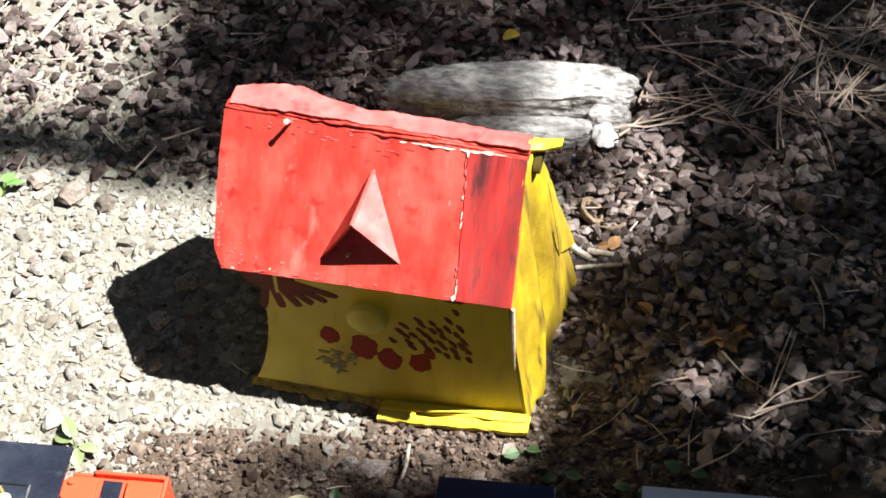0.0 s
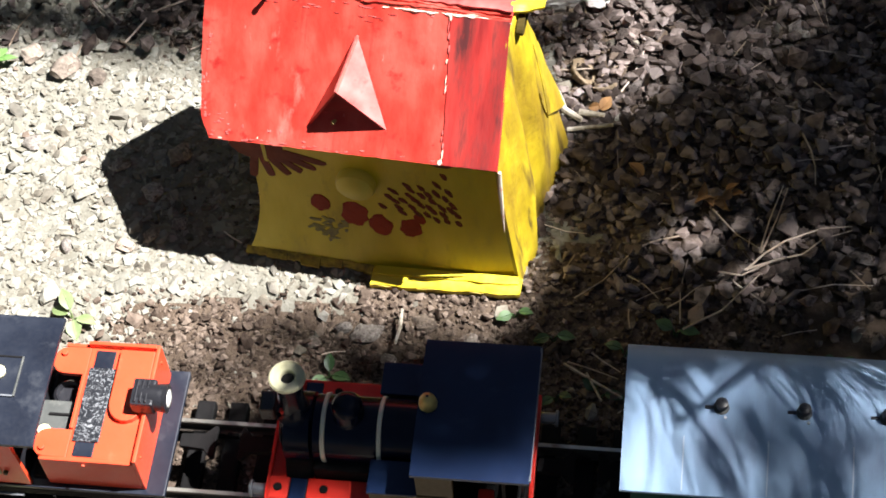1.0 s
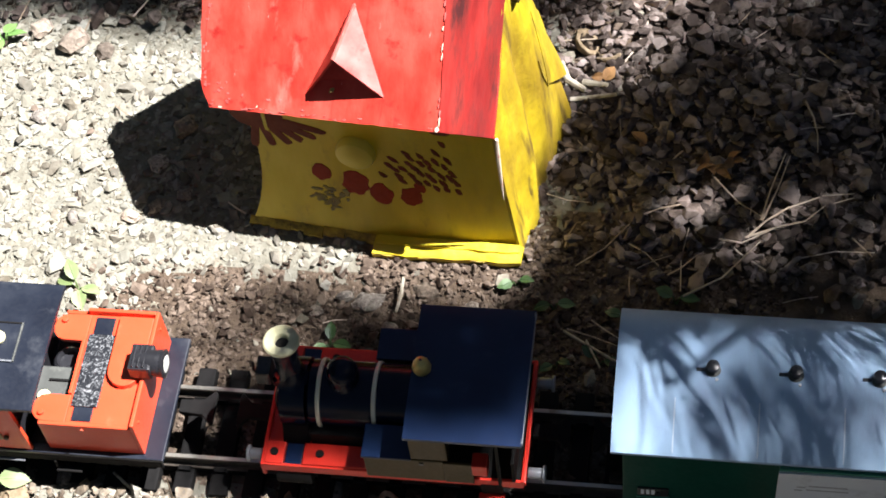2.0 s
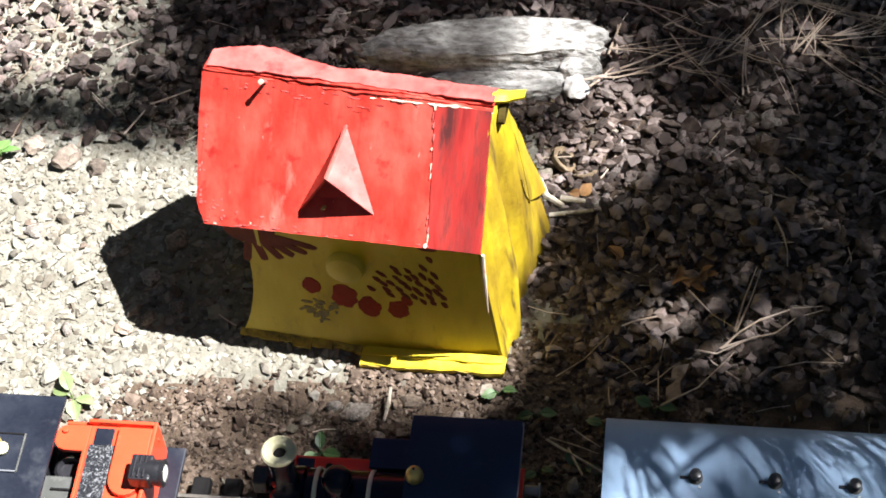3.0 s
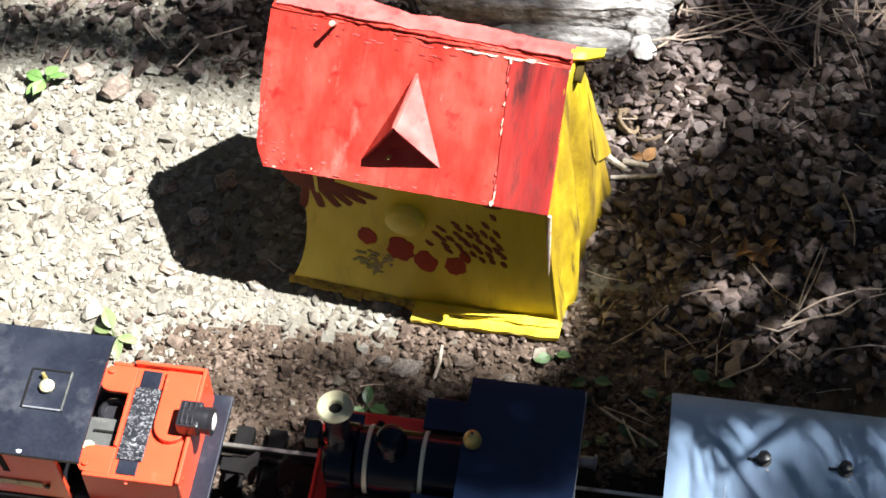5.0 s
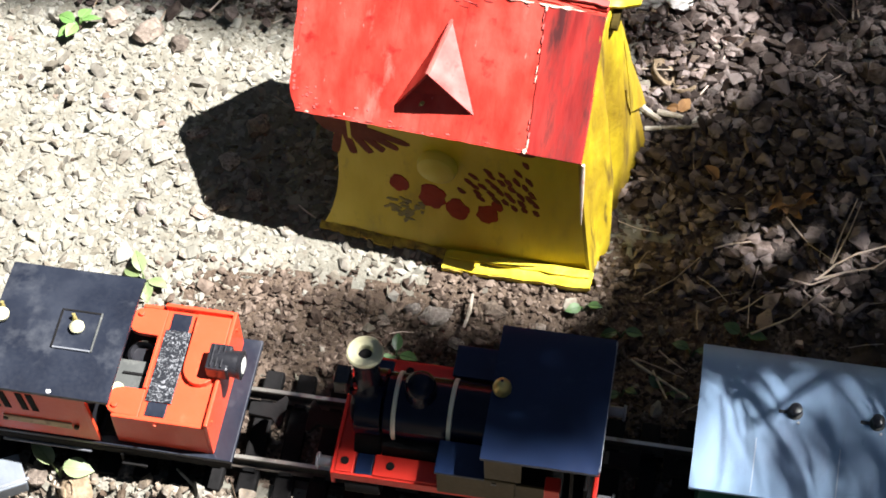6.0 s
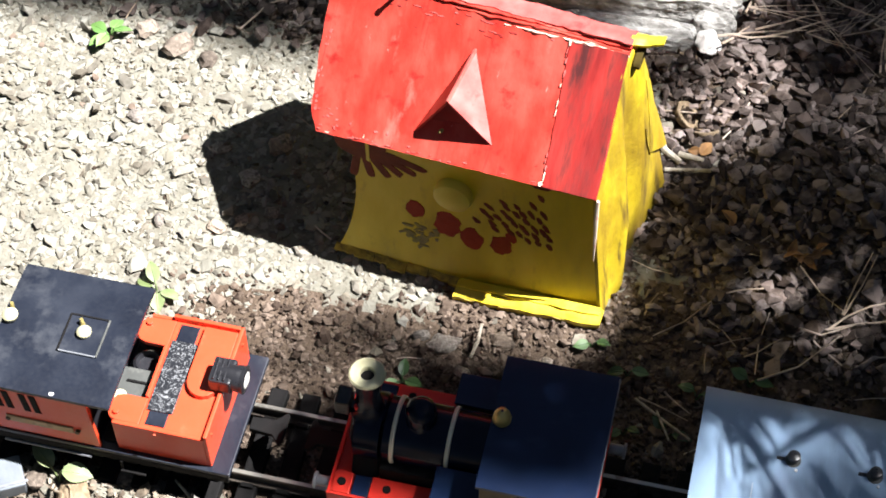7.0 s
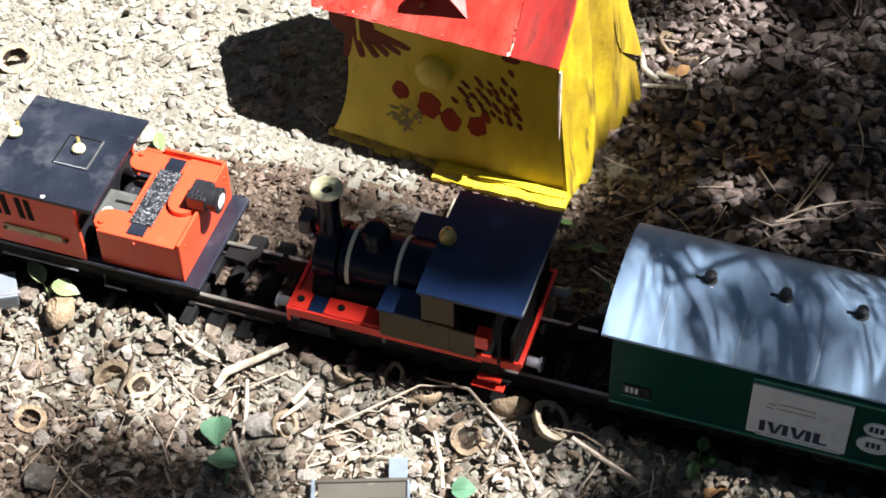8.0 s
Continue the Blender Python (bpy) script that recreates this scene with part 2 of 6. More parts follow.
M_BLACK = mat("black_plastic", [(0.010, 0.010, 0.012), (0.022, 0.022, 0.026)], 0.32, 60, 5, 0.1, 400)
M_MATTBLACK = mat("matt_black_chassis", [(0.004, 0.004, 0.004), (0.010, 0.009, 0.009)], 0.8, 90, 6, 0.3, 400, dirt=(0.022, 0.019, 0.017), dirt_scale=60, dirt_low=0.66, spec=0.15)
# brown of sunlit ground bounce, put into the colour of the navy locomotive's sides
M_BROWN = mat("brown_bounce_plastic", [(0.055, 0.038, 0.014), (0.080, 0.056, 0.022)], 0.55, 60, 5, 0.15, 400, spec=0.25)
M_TAN = mat("dull_tan_strip", [(0.39, 0.285, 0.15), (0.57, 0.435, 0.255)], 0.6, 90, 5, 0.2, 400, dirt=(0.16, 0.10, 0.05), dirt_scale=80)
M_LENS = mat("cloudy_lens", [(0.50, 0.50, 0.46), (0.66, 0.66, 0.62)], 0.2, 150, 5, 0.1, 400, coat=0.5)
M_CREAM = mat("cream_brass_cap", [(0.42, 0.395, 0.235), (0.51, 0.485, 0.31), (0.59, 0.565, 0.40)], 0.35, 80, 5, 0.12, 400, coat=0.15)
M_BAND = mat("cream_band", [(0.58, 0.56, 0.44), (0.70, 0.67, 0.54)], 0.4, 150, 4, 0.15, 500)
M_BRASS = mat("dull_brass", [(0.42, 0.34, 0.12), (0.58, 0.49, 0.20)], 0.38, 150, 5, 0.2, 500, metal=0.6)
M_STEEL = mat("rail_metal", [(0.42, 0.39, 0.34), (0.60, 0.57, 0.51)], 0.42, 90, 6, 0.2, 600, metal=0.85, dirt=(0.18, 0.14, 0.10), dirt_scale=60, dirt_low=0.58)
M_GREYMETAL = mat("grey_plastic_metal", [(0.16, 0.17, 0.19), (0.26, 0.27, 0.29)], 0.4, 100, 5, 0.2, 500, metal=0.3)
M_GREYPLASTIC = mat("mid_grey_plastic", [(0.045, 0.048, 0.045), (0.085, 0.088, 0.082)], 0.55, 120, 5, 0.2, 500, dirt=(0.15, 0.15, 0.135), dirt_scale=90)
M_SILVERROOF = mat("silver_grey_roof", [(0.233, 0.338, 0.492), (0.281, 0.406, 0.572), (0.342, 0.481, 0.652)], 0.34, 22, 9, 0.06, 300, coat=0.1, dirt=(0.22, 0.30, 0.44), dirt_scale=30, dirt_low=0.50, stretch=(1.0, 0.25, 1.0))
M_GREEN = mat("dark_green_plastic", [(0.002, 0.042, 0.030), (0.004, 0.060, 0.043)], 0.5, 50, 6, 0.1, 400, spec=0.12)
M_LIGHTGREEN = mat("worn_green_edge", [(0.02, 0.16, 0.11), (0.05, 0.26, 0.19)], 0.5, 120, 6, 0.2, 500)
M_SIGN = mat("greyed_white_sign", [(0.72, 0.76, 0.82), (0.79, 0.82, 0.86)], 0.5, 70, 6, 0.12, 400, dirt=(0.56, 0.58, 0.61), dirt_scale=60)
M_INK = mat("dark_blue_print", [(0.010, 0.014, 0.05), (0.022, 0.03, 0.09)], 0.5, 120, 4, 0.1, 500)
M_GREYINK = mat("grey_print", [(0.30, 0.31, 0.34), (0.42, 0.43, 0.46)], 0.5, 120, 4, 0.1, 500)
M_WHITE = mat("white_plastic", [(0.74, 0.74, 0.72), (0.82, 0.82, 0.80)], 0.3, 60, 4, 0.05, 400, coat=0.3)
M_SLATE = mat("blue_grey_slate", [(0.10, 0.115, 0.135), (0.16, 0.18, 0.205)], 0.6, 70, 6, 0.3, 400)


def glitter(name):
    """Black plate whose raised tangle of ribs is worn to pale grey."""
    m = mat(name, [(0.012, 0.012, 0.014), (0.05, 0.05, 0.055)], 0.35, 300, 4, 0.3, 700)
    nt = m.node_tree
    vo = nt.nodes.new("ShaderNodeTexNoise")
    vo.inputs["Scale"].default_value, vo.inputs["Detail"].default_value = 330, 5.0
    vo.inputs["Distortion"].default_value = 2.2
    tc = nt.nodes.new("ShaderNodeTexCoord")
    nt.links.new(tc.outputs["Object"], vo.inputs["Vector"])
    cr = nt.nodes.new("ShaderNodeValToRGB")
    cr.color_ramp.elements[0].position, cr.color_ramp.elements[0].color = 0.50, (0.012, 0.013, 0.016, 1)
    cr.color_ramp.elements[1].position, cr.color_ramp.elements[1].color = 0.66, (0.22, 0.225, 0.235, 1)
    nt.links.new(vo.outputs["Fac"], cr.inputs["Fac"])
    bsdf = nt.nodes["Principled BSDF"]
    nt.links.new(cr.outputs["Color"], bsdf.inputs["Base Color"])
    return m


M_GLITTER = glitter("dirty_black_grille")

# ---- mesh helpers ----
MM = 0.001


def empty(name, m=None):
    e = new(name)
    e.empty_display_size = 0.02
    if m is not None:
        e.matrix_world = m
    return e


def mesh_of(name, bm, material, smooth=False):
    me = bpy.data.meshes.new(name)
    bmesh.ops.recalc_face_normals(bm, faces=bm.faces)
    bm.to_mesh(me)
    bm.free()
    me.materials.append(material)
    if smooth:
        me.polygons.foreach_set("use_smooth", [True] * len(me.polygons))
        me.set_sharp_from_angle(angle=radians(40))
    return me


def part(name, bm, material, parent=None, label="", smooth=False):
    """One mesh object from a bmesh, as a part of parent."""
    ob = new(name, mesh_of(name, bm, material, smooth))
    ob.parent = parent
    if label:
        ob["label"] = label
    return ob


def box(x0, x1, y0, y1, z0, z1, bevel=0.0, bm=None):
    own = bmesh.new()
    bmesh.ops.create_cube(own, size=1.0, matrix=Matrix.Translation(((x0 + x1) / 2, (y0 + y1) / 2, (z0 + z1) / 2)) @ Matrix.Diagonal((x1 - x0, y1 - y0, z1 - z0, 1)))
    if bevel:
        bmesh.ops.bevel(own, geom=own.edges[:], offset=bevel, segments=2, affect="EDGES", profile=0.6)
    return add(bm, own)


def add(bm, own):
    """Pours own into bm, or gives it back where there is none."""
    if bm is None:
        return own
    me = bpy.data.meshes.new("tmp")
    own.to_mesh(me)
    own.free()
    bm.from_mesh(me)
    bpy.data.meshes.remove(me)
    return bm


def prism(poly, axis, a, b, bevel=0.0, bm=None):
    """A polygon in the plane across axis, pushed from a to b along it. x: (y, z); y: (x, z); z: (x, y)."""
    own = bmesh.new()

    def at(p, d):
        return (d, p[0], p[1]) if axis == "x" else (p[0], d, p[1]) if axis == "y" else (p[0], p[1], d)
    lo = [own.verts.new(at(p, a)) for p in poly]
    hi = [own.verts.new(at(p, b)) for p in poly]
    own.faces.new(lo)
    own.faces.new(hi[::-1])
    for i in range(len(poly)):
        j = (i + 1) % len(poly)
        own.faces.new((lo[i], hi[i], hi[j], lo[j]))
    bmesh.ops.recalc_face_normals(own, faces=own.faces)
    if bevel:
        bmesh.ops.bevel(own, geom=own.edges[:], offset=bevel, segments=2, affect="EDGES", profile=0.6)
    return add(bm, own)


def cyl(p, q, r0, r1=None, seg=20, bevel=0.0, bm=None):
    own = bmesh.new()
    p, q = Vector(p), Vector(q)
    d = q - p
    m = Matrix.Translation((p + q) / 2) @ d.to_track_quat("Z", "Y").to_matrix().to_4x4()
    bmesh.ops.create_cone(own, cap_ends=True, segments=seg, radius1=r0, radius2=r0 if r1 is None else r1, depth=d.length, matrix=m)
    if bevel:
        rims = [e for e in own.edges if any(len(f.verts) > 4 for f in e.link_faces)]
        bmesh.ops.bevel(own, geom=rims, offset=bevel, segments=2, affect="EDGES", profile=0.6)
    return add(bm, own)


def lathe(profile, centre, seg=28, bm=None, axis="z"):
    """A profile of (radius, height) turned round an upright axis (or the x axis) at centre."""
    own = bmesh.new()
    rings = []
    for r, h in profile:
        ring = []
        for i in range(seg):
            a = 2 * math.pi * i / seg
            c, s = r * math.cos(a), r * math.sin(a)
            ring.append(own.verts.new((centre[0] + c, centre[1] + s, centre[2] + h) if axis == "z" else (centre[0] + h, centre[1] + c, centre[2] + s)))
        rings.append(ring)
    for a, b in zip(rings, rings[1:]):
        for i in range(seg):
            j = (i + 1) % seg
            own.faces.new((a[i], a[j], b[j], b[i]))
    own.faces.new(rings[0][::-1])
    own.faces.new(rings[-1])
    return add(bm, own)


def tube(points, radii, seg=6, bm=None):
    """A bent rod through points."""
    own = bmesh.new()
    pts = [Vector(p) for p in points]
    rings = []
    for i, p in enumerate(pts):
        d = (pts[min(i + 1, len(pts) - 1)] - pts[max(i - 1, 0)]).normalized()
        a = d.cross(Vector((0.13, 0.21, 0.97))).normalized()
        b = d.cross(a)
        r = radii[i] if isinstance(radii, (list, tuple)) else radii
        rings.append([own.verts.new(p + r * (math.cos(t) * a + math.sin(t) * b)) for t in (2 * math.pi * k / seg for k in range(seg))])
    for a, b in zip(rings, rings[1:]):
        for k in range(seg):
            own.faces.new((a[k], a[(k + 1) % seg], b[(k + 1) % seg], b[k]))
    own.faces.new(rings[0][::-1])
    own.faces.new(rings[-1])
    return add(bm, own)


def sheet(nu, nv, place, thick, bm=None):
    """A bent sheet with thickness: place(s, t) gives a point for s, t from 0 to 1; thick is the way and depth of its back."""
    own = bmesh.new()
    front = [[own.verts.new(place(i / nu, j / nv)) for j in range(nv + 1)] for i in range(nu + 1)]
    back = [[own.verts.new(Vector(place(i / nu, j / nv)) + Vector(thick)) for j in range(nv + 1)] for i in range(nu + 1)]
    for i in range(nu):
        for j in range(nv):
            own.faces.new((front[i][j], front[i + 1][j], front[i + 1][j + 1], front[i][j + 1]))
            own.faces.new((back[i][j], back[i][j + 1], back[i + 1][j + 1], back[i + 1][j]))
    for i in range(nu):
        own.faces.new((front[i][0], back[i][0], back[i + 1][0], front[i + 1][0]))
        own.faces.new((front[i][nv], front[i + 1][nv], back[i + 1][nv], back[i][nv]))
    for j in range(nv):
        own.faces.new((front[0][j], front[0][j + 1], back[0][j + 1], back[0][j]))
        own.faces.new((front[nu][j], back[nu][j], back[nu][j + 1], front[nu][j + 1]))
    return add(bm, own)


def smoothstep(a, b, x):
    t = max(0.0, min(1.0, (x - a) / (b - a)))
    return t * t * (3 - 2 * t)


def wob(x, y, k=30.0, s=0.0):
    return noise.noise(Vector((x * k, y * k, s)))


# ---- ground ----


def ground_height(x, y):
    """Low bed under the track, level soil behind, small unevenness."""
    bed = 0.016 * (1 - smoothstep(0.045, 0.085, abs(y)))
    near = 0.006 * smoothstep(-0.04, -0.08, y) if y < -0.04 else 0.0
    near += 0.008 * math.exp(-((y + 0.047) / 0.008) ** 2)
    z = -0.034 + bed + near + 0.0035 * wob(x, y, 16) + 0.002 * wob(x, y, 45, 3.0)
    return z




def chip_variants(count, seed, points=11, flat=0.6, round_off=0.0, slim=0.5):
    """Angular or worn stones, about one unit across: lists of vertices and triangles."""
    rnd = random.Random(seed)
    made = []
    for _ in range(count):
        bm = bmesh.new()
        sx, sy, sz = rnd.uniform(0.8, 1.2), rnd.uniform(slim, 0.9), flat * rnd.uniform(0.6, 1.0)
        for _ in range(points):
            v = Vector((rnd.gauss(0, 1), rnd.gauss(0, 1), rnd.gauss(0, 1))).normalized() * rnd.uniform(0.42, 0.5)
            if rnd.random() < round_off:
                v *= 0.97
            bm.verts.new((v.x * sx, v.y * sy, v.z * sz))
        hull = bmesh.ops.convex_hull(bm, input=bm.verts[:])
        bmesh.ops.delete(bm, geom=[g for g in hull["geom_interior"] if isinstance(g, bmesh.types.BMVert)], context="VERTS")
        bmesh.ops.triangulate(bm, faces=bm.faces[:])
        bm.verts.index_update()
        made.append((np.array([v.co[:] for v in bm.verts]), np.array([[v.index for v in f.verts] for f in bm.faces])))
        bm.free()
    return made


def scatter(name, material, variants, spots, label, category="gravel", tilt=0.5, seed=5):
    """Many stones as one object of kind stuff. spots: x, y, size, lift."""
    rnd = np.random.RandomState(seed)
    vs, fs, base = [], [], 0
    for x, y, size, lift in spots:
        v, f = variants[rnd.randint(len(variants))]
        a, b, c = rnd.uniform(0, 6.28), rnd.normal(0, tilt), rnd.normal(0, tilt)
        ca, sa, cb, sb, cc, sc = math.cos(a), math.sin(a), math.cos(b), math.sin(b), math.cos(c), math.sin(c)
        r = np.array([[ca, -sa, 0], [sa, ca, 0], [0, 0, 1]]) @ np.array([[cb, 0, sb], [0, 1, 0], [-sb, 0, cb]]) @ np.array([[1, 0, 0], [0, cc, -sc], [0, sc, cc]])
        vs.append(v @ r.T * size + (x, y, ground_height(x, y) + lift))
        fs.append(f + base)
        base += len(v)
    v, f = np.concatenate(vs), np.concatenate(fs)
    me = bpy.data.meshes.new(name)
    me.vertices.add(len(v))
    me.vertices.foreach_set("co", v.astype(np.float32).ravel())
    me.loops.add(len(f) * 3)
    me.loops.foreach_set("vertex_index", f.astype(np.int32).ravel())
    me.polygons.add(len(f))
    me.polygons.foreach_set("loop_start", np.arange(0, len(f) * 3, 3, dtype=np.int32))
    me.polygons.foreach_set("loop_total", np.full(len(f), 3, dtype=np.int32))
    me.update(calc_edges=True)
    me.polygons.foreach_set("use_smooth", [False] * len(f))
    me.materials.append(material)
    return tagged(new(name, me), label, category, kind="stuff")


def husk_variants(count, seed):
    """Curved bits of broken husk, about one unit across: lists of vertices and triangles."""
    rnd = random.Random(seed)
    made = []
    for _ in range(count):
        wide, tall, nu, nv = rnd.uniform(0.9, 2.2), rnd.uniform(0.6, 1.3), 5, 4
        jag = [rnd.uniform(0.7, 1.15) for _ in range(nu)]
        v, f = [], []
        for shell in (0.5, 0.43):
            for i in range(nu):
                for j in range(nv):
                    a, b = wide * (i / (nu - 1) - 0.5), tall * (j / (nv - 1) - 0.5) * jag[i]
                    v.append((shell * math.sin(a) * math.cos(b), 0.8 * shell * math.sin(b), shell * math.cos(a) * math.cos(b) - 0.35))
        n = nu * nv
        for i in range(nu - 1):
            for j in range(nv - 1):
                q = i * nv + j
                f += [(q, q + nv, q + nv + 1), (q, q + nv + 1, q + 1), (n + q, n + q + nv + 1, n + q + nv), (n + q, n + q + 1, n + q + nv + 1)]
        for i in range(nu - 1):
            for q in (i * nv, i * nv + nv - 1):
                f += [(q, n + q, n + q + nv), (q, n + q + nv, q + nv)]
        for j in range(nv - 1):
            for q in (j, (nu - 1) * nv + j):
                f += [(q, q + 1, n + q + 1), (q, n + q + 1, n + q)]
        made.append((np.array(v), np.array(f)))
    return made


def in_house(x, y):
    dx, dy = x - 0.170, y - 0.147
    u, v = dx * 0.9925 - dy * 0.1219, dx * 0.1219 + dy * 0.9925
    return -0.160 < u < 0.004 and 0.006 < v < 0.115


def coarse_share(x, y):
    """How much of the ground is coarse dark chips: beyond and beside the house they take over from pale grit."""
    side = smoothstep(0.165, 0.215, x + 0.02 * wob(x, y, 20)) * smoothstep(0.11, 0.19, y) * (1 - 0.8 * smoothstep(0.250, 0.222, x) * smoothstep(0.225, 0.180, y))
    back = smoothstep(0.315, 0.36, y + 0.02 * wob(x, y, 18, 7)) * (1 - 0.75 * smoothstep(-0.06, -0.14, x))
    return max(side, back)


def soil_share(x, y):
    """Dark crumbly soil between the house and the track and under the plants."""
    a = smoothstep(-0.11, -0.02, x) * (1 - smoothstep(0.112, 0.140, y)) * smoothstep(0.03, 0.05, y)
    b = smoothstep(-0.095, -0.135, y) * (1 - smoothstep(0.0, 0.06, x))
    c = smoothstep(0.17, 0.19, x) * (1 - smoothstep(0.16, 0.21, y)) * (y > -0.02)
    e = smoothstep(0.065, 0.090, x) * (1 - smoothstep(0.150, 0.165, y)) * smoothstep(0.03, 0.05, y)
    # dark soil between the rails also carries the shade lying on the track
    d = 1 - smoothstep(0.036, 0.050, abs(y)) if y > 0 else 1 - smoothstep(0.028, 0.037, abs(y))
    return max(a, b, c, e, 0.9 * d)


def build_ground():
    xs = np.concatenate([[-60, -12, -3, -1.0, -0.6], np.linspace(-0.42, 0.62, 131), [0.8, 1.3, 3, 12, 60]])
    ys = np.concatenate([[-60, -12, -3, -1.0, -0.5], np.linspace(-0.30, 0.72, 129), [0.9, 1.4, 3, 12, 60]])
    verts = [(float(x), float(y), ground_height(x, y) if abs(x) < 1 and abs(y) < 1 else -0.036) for x in xs for y in ys]
    ny = len(ys)
    faces = [(i * ny + j, (i + 1) * ny + j, (i + 1) * ny + j + 1, i * ny + j + 1) for i in range(len(xs) - 1) for j in range(ny - 1)]
    me = bpy.data.meshes.new("ground")
    me.from_pydata(verts, [], faces)
    me.materials.append(M_SOIL)
    me.materials.append(M_SAND)
    sand = []
    for f in faces:
        x, y = verts[f[0]][0] + 0.004, verts[f[0]][1] + 0.004
        sand.append(int(-0.42 < x < 0.62 and -0.30 < y < 0.72 and max(coarse_share(x, y), soil_share(x, y)) < 0.45 + 0.4 * wob(x, y, 60, 3)))
    me.polygons.foreach_set("material_index", sand)
    me.polygons.foreach_set("use_smooth", [True] * len(faces))
    return tagged(new("ground", me), "dry brown garden soil under gravel", "ground", kind="structure")


ground = build_ground()


# where nut shells and single stones lie
KEEP_CLEAR = ((-0.048, -0.086, 0.010), (-0.029, -0.085, 0.008), (0.222, -0.048, 0.011), (0.176, -0.066, 0.009), (0.195, -0.041, 0.009), (0.120, -0.041, 0.007), (0.067, -0.086, 0.007),
              (-0.084, -0.128, 0.008), (-0.2417, 0.1629, 0.011), (0.205, 0.323, 0.010), (0.052, -0.090, 0.009))


def gravel():
    rnd = random.Random(11)
    tiny = chip_variants(24, 9, 7, 0.55)
    sharp = chip_variants(40, 1, 14, 0.52, slim=0.5)
    worn = chip_variants(40, 2, 11, 0.60, 0.5, slim=0.42)
    flat = chip_variants(40, 5, 13, 0.36, slim=0.45)
    fine, pebbles, chips, crumbs, shards, flakes = [], [], [], [], [], []

    def free(x, y):
        if any((x - a) ** 2 + (y - b) ** 2 < r * r for a, b, r in KEEP_CLEAR) or ((x - 0.143) / 0.085) ** 2 + ((y - 0.412) / 0.036) ** 2 < 1:
            return False
        return not in_house(x, y) and not abs(abs(y) - 0.0225) < 0.005

    def spot(x0=-0.30, x1=0.48, y0=-0.22, y1=0.60):
        return rnd.uniform(x0, x1), rnd.uniform(y0, y1)
    for _ in range(70000):
        x, y = spot(-0.30, 0.34, -0.21, 0.47)
        if free(x, y):
            k, s = coarse_share(x, y), soil_share(x, y)
            if rnd.random() < k * 0.8:
                continue
            size = rnd.lognormvariate(math.log(2.7), 0.42) * MM
            if rnd.random() < 0.01 + 0.97 * max(s, k):
                size *= 1.35
                crumbs.append((x, y, size, size * rnd.uniform(-0.1, 0.4)))
            else:
                fine.append((x, y, size, size * rnd.uniform(-0.36, 0.10)))
    for _ in range(16000):
        x, y = spot()
        if free(x, y):
            k, s = coarse_share(x, y), soil_share(x, y)
            front = smoothstep(-0.03, -0.05, y)
            if rnd.random() < max(0.06, 0.95 * front, 0.60 * (1 - k)) * (1 - 0.85 * s):
                if abs(y) < 0.044 and rnd.random() < 0.6:
                    continue
                size = rnd.lognormvariate(math.log(6.8 if front > 0.5 else 7.8), 0.42) * MM
                size = min(size, 0.017 if abs(y) > 0.044 else 0.005)
                (crumbs if rnd.random() < 0.55 * s else shards if rnd.random() < 0.6 * front else pebbles).append((x, y, size, size * (rnd.uniform(-0.10, 0.28) if front > 0.5 else rnd.uniform(-0.25, 0.25))))
    for _ in range(30000):
        x, y = spot(-0.30, 0.50, 0.03, 0.62)
        if free(x, y) and rnd.random() < coarse_share(x, y):
            size = min(rnd.lognormvariate(math.log(9.4), 0.38) * MM, 0.019)
            chips.append((x, y, size, size * rnd.uniform(-0.1, 0.7)))
    for _ in range(8200):
        x, y = spot(-0.22, 0.36, -0.20, -0.036)
        if free(x, y) and rnd.random() < 1 - 0.75 * soil_share(x, y):
            size = min(rnd.lognormvariate(math.log(5.6), 0.50) * MM, 0.016)
            shards.append((x, y, size, size * rnd.uniform(-0.08, 0.26)))
    for _ in range(13500):
        x, y = spot(-0.30, 0.20, 0.09, 0.48)
        if free(x, y) and rnd.random() < (1 - coarse_share(x, y)) * (1 - soil_share(x, y)) * (1 - smoothstep(-0.05, 0.02, x) * smoothstep(0.160, 0.125, y)):
            size = min(rnd.lognormvariate(math.log(6.2), 0.42) * MM, 0.018)
            flakes.append((x, y, size, size * rnd.uniform(-0.10, 0.12)))
    scatter("stone_flakes", M_FLAKE, chip_variants(40, 15, 12, 0.40, slim=0.5), flakes, "pale beige stone flakes packed over dry soil", seed=12, tilt=0.2)
    scatter("broken_shards", M_SHARD, flat, shards, "broken brown and beige shell and stone shards", "shards", seed=9, tilt=0.32)
    husks = []
    for _ in range(620):
        x, y = spot(-0.16, 0.34, -0.17, -0.046)
        if free(x, y):
            size = min(rnd.lognormvariate(math.log(8.5), 0.35) * MM, 0.016)
            husks.append((x, y, size, 0.003 + size * rnd.uniform(0.1, 0.4)))
    scatter("husk_bits", M_HUSK, husk_variants(24, 41), husks, "curled tan and brown bits of broken nut husk", "husks", seed=14, tilt=0.9)
    scatter("fine_gravel", M_GRIT, tiny, fine, "fine pale beige gravel and grit on dry soil", seed=3)
    scatter("pebble_gravel", M_PEBBLE, worn, pebbles, "small worn beige and grey pebbles on the soil", seed=4)
    scatter("stone_chips", M_CHIP, sharp + flat, chips, "coarse dark grey-brown angular stone chips", seed=6, tilt=0.38)
    scatter("soil_crumbs", M_CRUMB, sharp, crumbs, "dark brown crumbs of dry soil", "soil", seed=8)


gravel()

# ---- the tree whose crown shades the place ----


